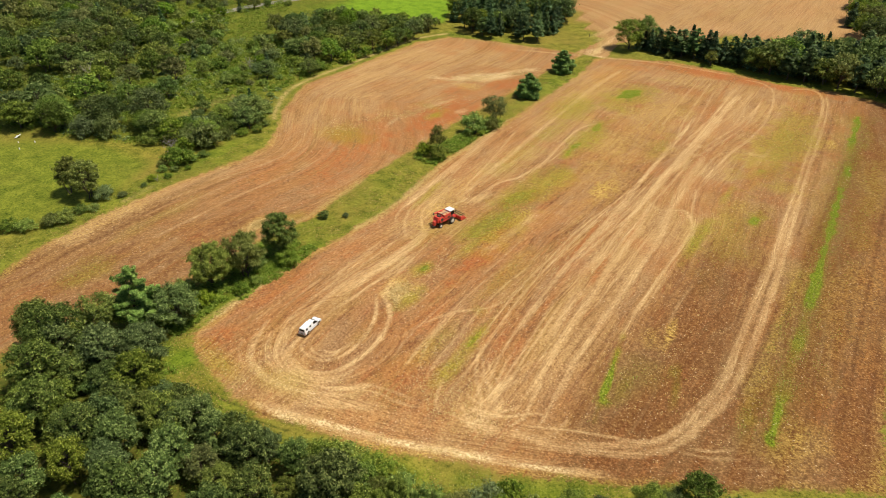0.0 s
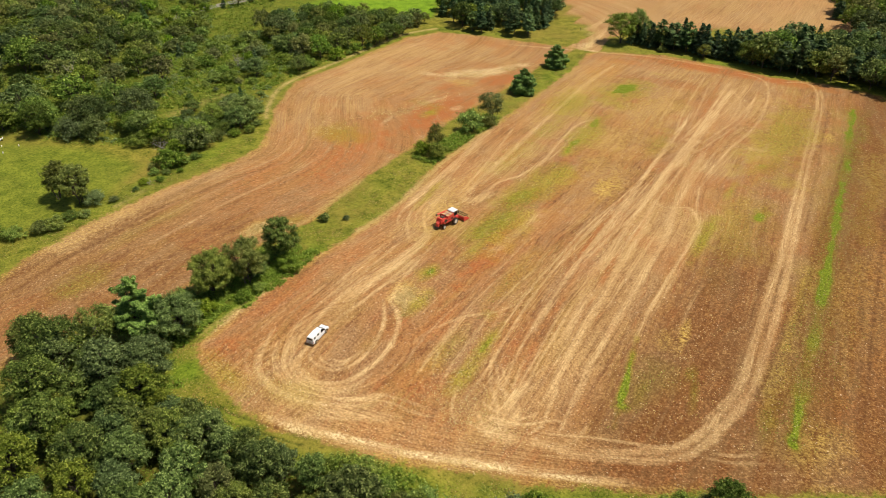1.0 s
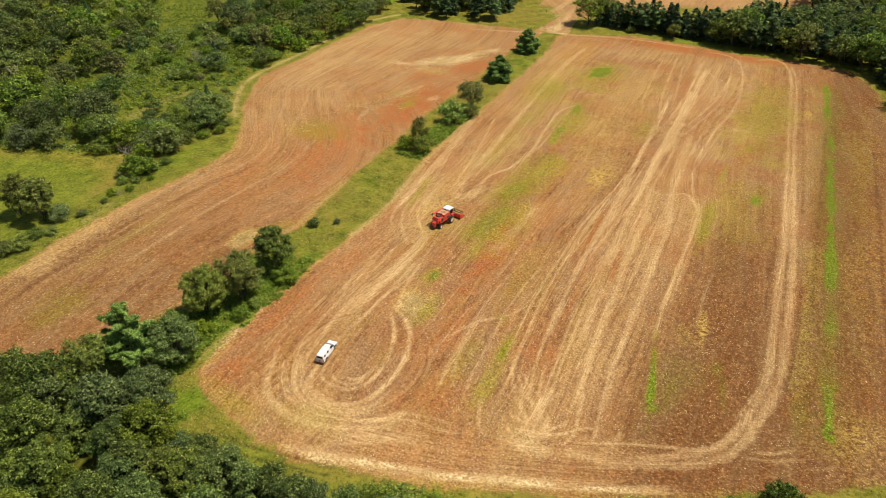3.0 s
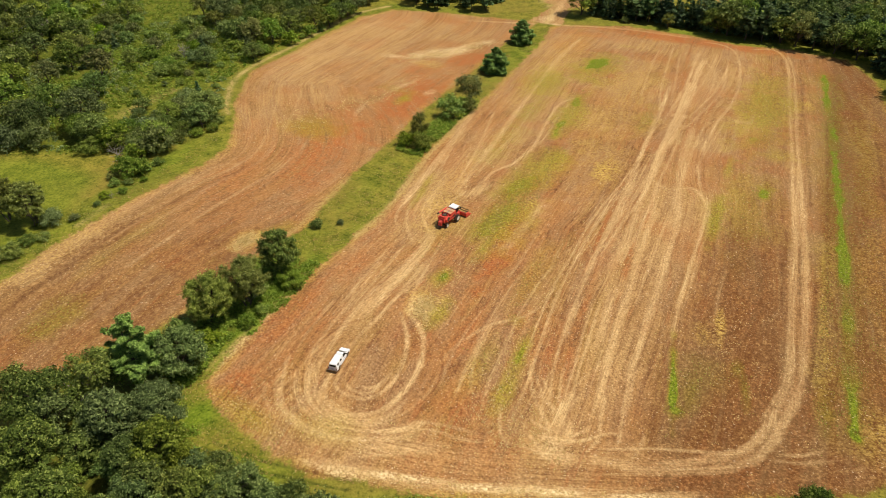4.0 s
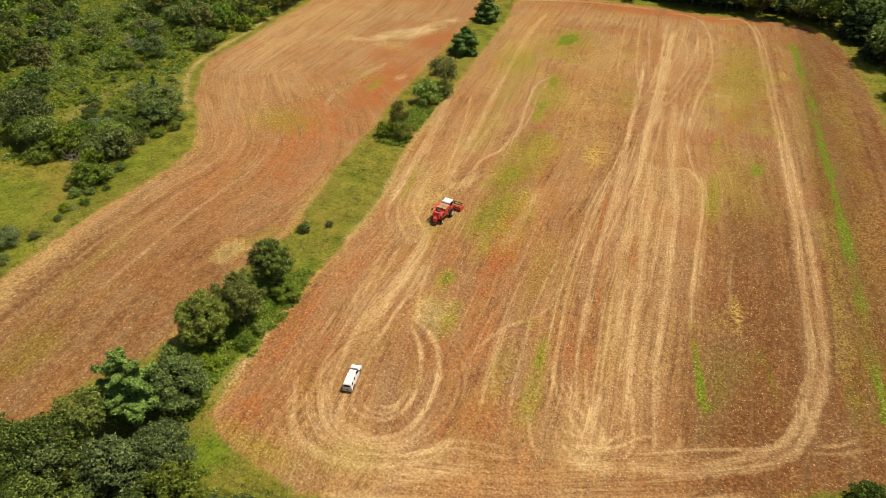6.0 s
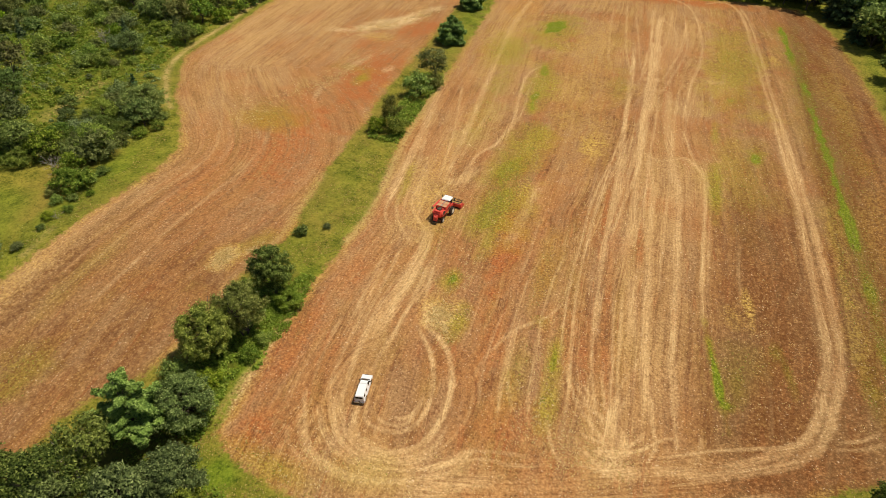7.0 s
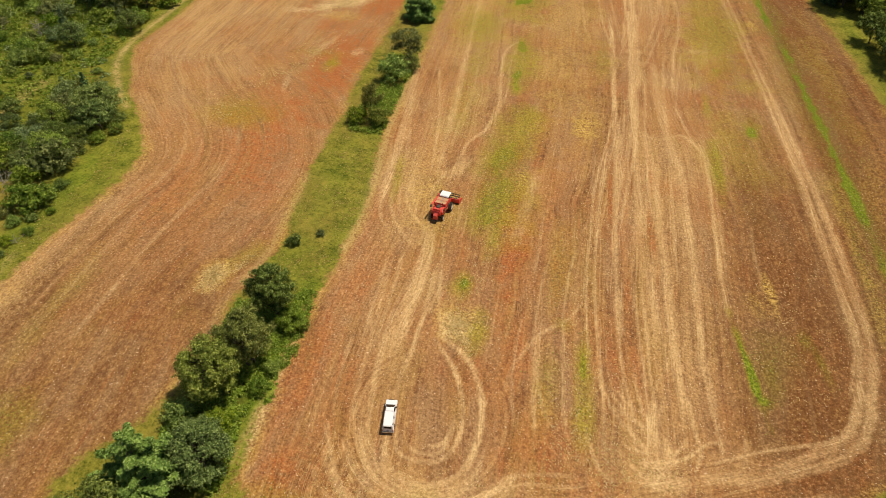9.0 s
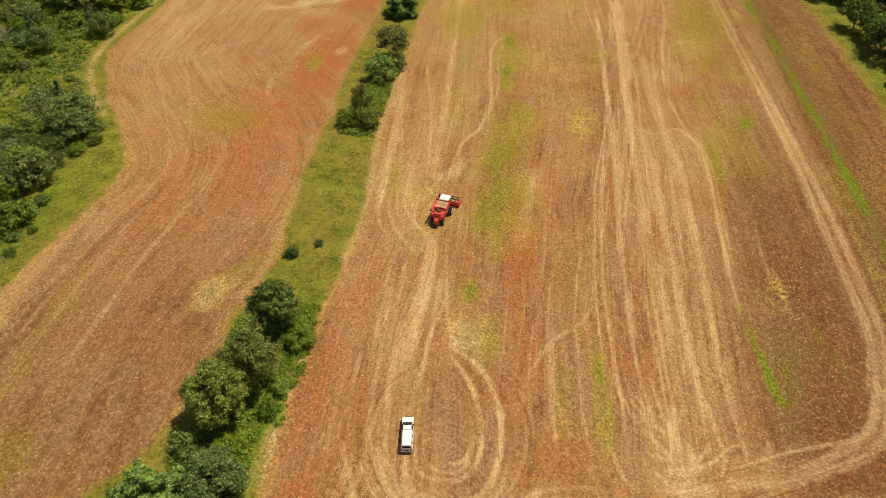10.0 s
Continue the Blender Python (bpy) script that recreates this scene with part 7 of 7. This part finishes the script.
    # tail: hood and spreader
    part("straw_hood", profile([(-4.3, 1.3), (-4.4, 2.1), (-5.05, 1.75), (-5.15, 0.85), (-4.75, 0.8)], -0.42, 0.42, 0.04), RED, c)
    part("spreader", rod((-4.95, 0, 0.62), (-4.95, 0, 0.72), 0.5, 16), BLACK, c)
    part("rear_axle", rod((-3.65, -1.1, 0.55), (-3.65, 1.1, 0.55), 0.10, 8), BLACK, c)
    part("front_axle", rod((0, -1.4, 0.86), (0, 1.4, 0.86), 0.16, 8), BLACK, c)
    # cab
    part("cab", profile([(0.0, 1.75), (0.0, 3.05), (1.25, 3.05), (1.45, 2.4), (1.30, 1.75)], -0.78, 0.78, 0.04), BLACK, c, "dark cab frame")
    part("cab_glass", profile([(0.08, 2.0), (0.08, 3.0), (1.27, 3.0), (1.49, 2.40), (1.42, 2.0)], -0.80, 0.80, 0.02), GLASS, c)
    part("cab_roof", profile([(-0.22, 3.05), (-0.22, 3.22), (-0.05, 3.32), (1.45, 3.32), (1.62, 3.20), (1.62, 3.05)], -0.95, 0.95, 0.06), WHITE, c, "sun-bleached white roof")
    part("platform", block(-0.1, 1.1, 0.78, 1.45, 1.68, 1.76), BLACK, c)
    for yy in (1.0, 1.4):
        part("ladder_rail", rod((0.95, yy, 0.5), (0.95, yy, 2.6), 0.025, 6), RED, c)
    for k in range(5):
        part("ladder_rung", rod((0.95, 1.0, 0.6 + 0.26 * k), (0.95, 1.4, 0.6 + 0.26 * k), 0.02, 6), BLACK, c)
    part("feeder_house", profile([(0.2, 0.95), (0.2, 1.65), (2.4, 0.95), (2.4, 0.35)], -0.62, 0.62, 0.03), RED, c)
    # header
    half = 2.35
    head = new("header")
    head.parent = c
    part("back_sheet", profile([(2.35, 0.25), (2.35, 1.05), (2.45, 1.12), (2.52, 1.05), (2.55, 0.32), (3.55, 0.18), (3.55, 0.12)], -half, half, 0.01), RED, head)
    part("header_auger", rod((2.85, -half + 0.1, 0.55), (2.85, half - 0.1, 0.55), 0.22, 14), STEEL, head)
    bm = bmesh.new()
    for k in range(60):
        s, ang = k / 59, k * 0.7
        yy = (half - 0.15) * (2 * s - 1)
        bmesh.ops.create_cube(bm, size=1, matrix=Matrix.Translation((2.85, yy, 0.55)) @ Matrix.Rotation(ang, 4, "Y") @ Matrix.Diagonal((0.62, 0.03, 0.12, 1)))
    part("auger_flight", bm, STEEL, head)
    for s in (-1, 1):
        part("end_shield", profile([(2.30, 0.15), (2.30, 1.15), (2.7, 1.25), (3.7, 0.75), (4.5, 0.15)], s * half - 0.06, s * half + 0.06, 0.02), RED, head)
        part("reel_arm", rod((2.4, s * (half - 0.12), 1.15), (3.5, s * (half - 0.12), 1.05), 0.06, 8), RED, head)
        bm = bmesh.new()
        for k in range(6):
            ang = k * math.pi / 3
            m = Matrix.Translation((3.45, s * (half - 0.3), 1.0)) @ Matrix.Rotation(ang, 4, "Y") @ Matrix.Translation((0, 0, 0.26)) @ Matrix.Diagonal((0.06, 0.04, 0.55, 1))
            bmesh.ops.create_cube(bm, size=1, matrix=m)
        part("reel_spider", bm, BLACK, head)
    part("reel_shaft", rod((3.45, -half + 0.15, 1.0), (3.45, half - 0.15, 1.0), 0.07, 8), BLACK, head)
    for k in range(6):
        ang = k * math.pi / 3
        px, pz = 3.45 + 0.52 * math.sin(ang), 1.0 + 0.52 * math.cos(ang)
        bm = rod((px, -half + 0.18, pz), (px, half - 0.18, pz), 0.045, 6)
        for j in range(24):
            yy = -half + 0.3 + j * (2 * half - 0.6) / 23
            bmesh.ops.create_cube(bm, size=1, matrix=Matrix.Translation((px, yy, pz - 0.12)) @ Matrix.Diagonal((0.02, 0.02, 0.24, 1)))
        part("reel_bat", bm, BLACK, head)
    bm = block(3.52, 3.66, -half, half, 0.10, 0.15, 0.0)
    for j in range(60):
        yy = -half + 0.05 + j * (2 * half - 0.1) / 59
        bmesh.ops.create_cone(bm, cap_ends=True, segments=4, radius1=0.03, radius2=0.005, depth=0.16, matrix=Matrix.Translation((3.72, yy, 0.12)) @ Matrix.Rotation(radians(90), 4, "Y"))
    part("cutter_bar", bm, STEEL, head)
    c.matrix_basis = pose(x, y, h_at(x, y) + 0.02, 0, 0, turn) @ Matrix.Scale(1.12, 4)
    return c


pickup_truck(-90.45, 86.6, 98)
combine_harvester(-93.16, 145.6, 80)
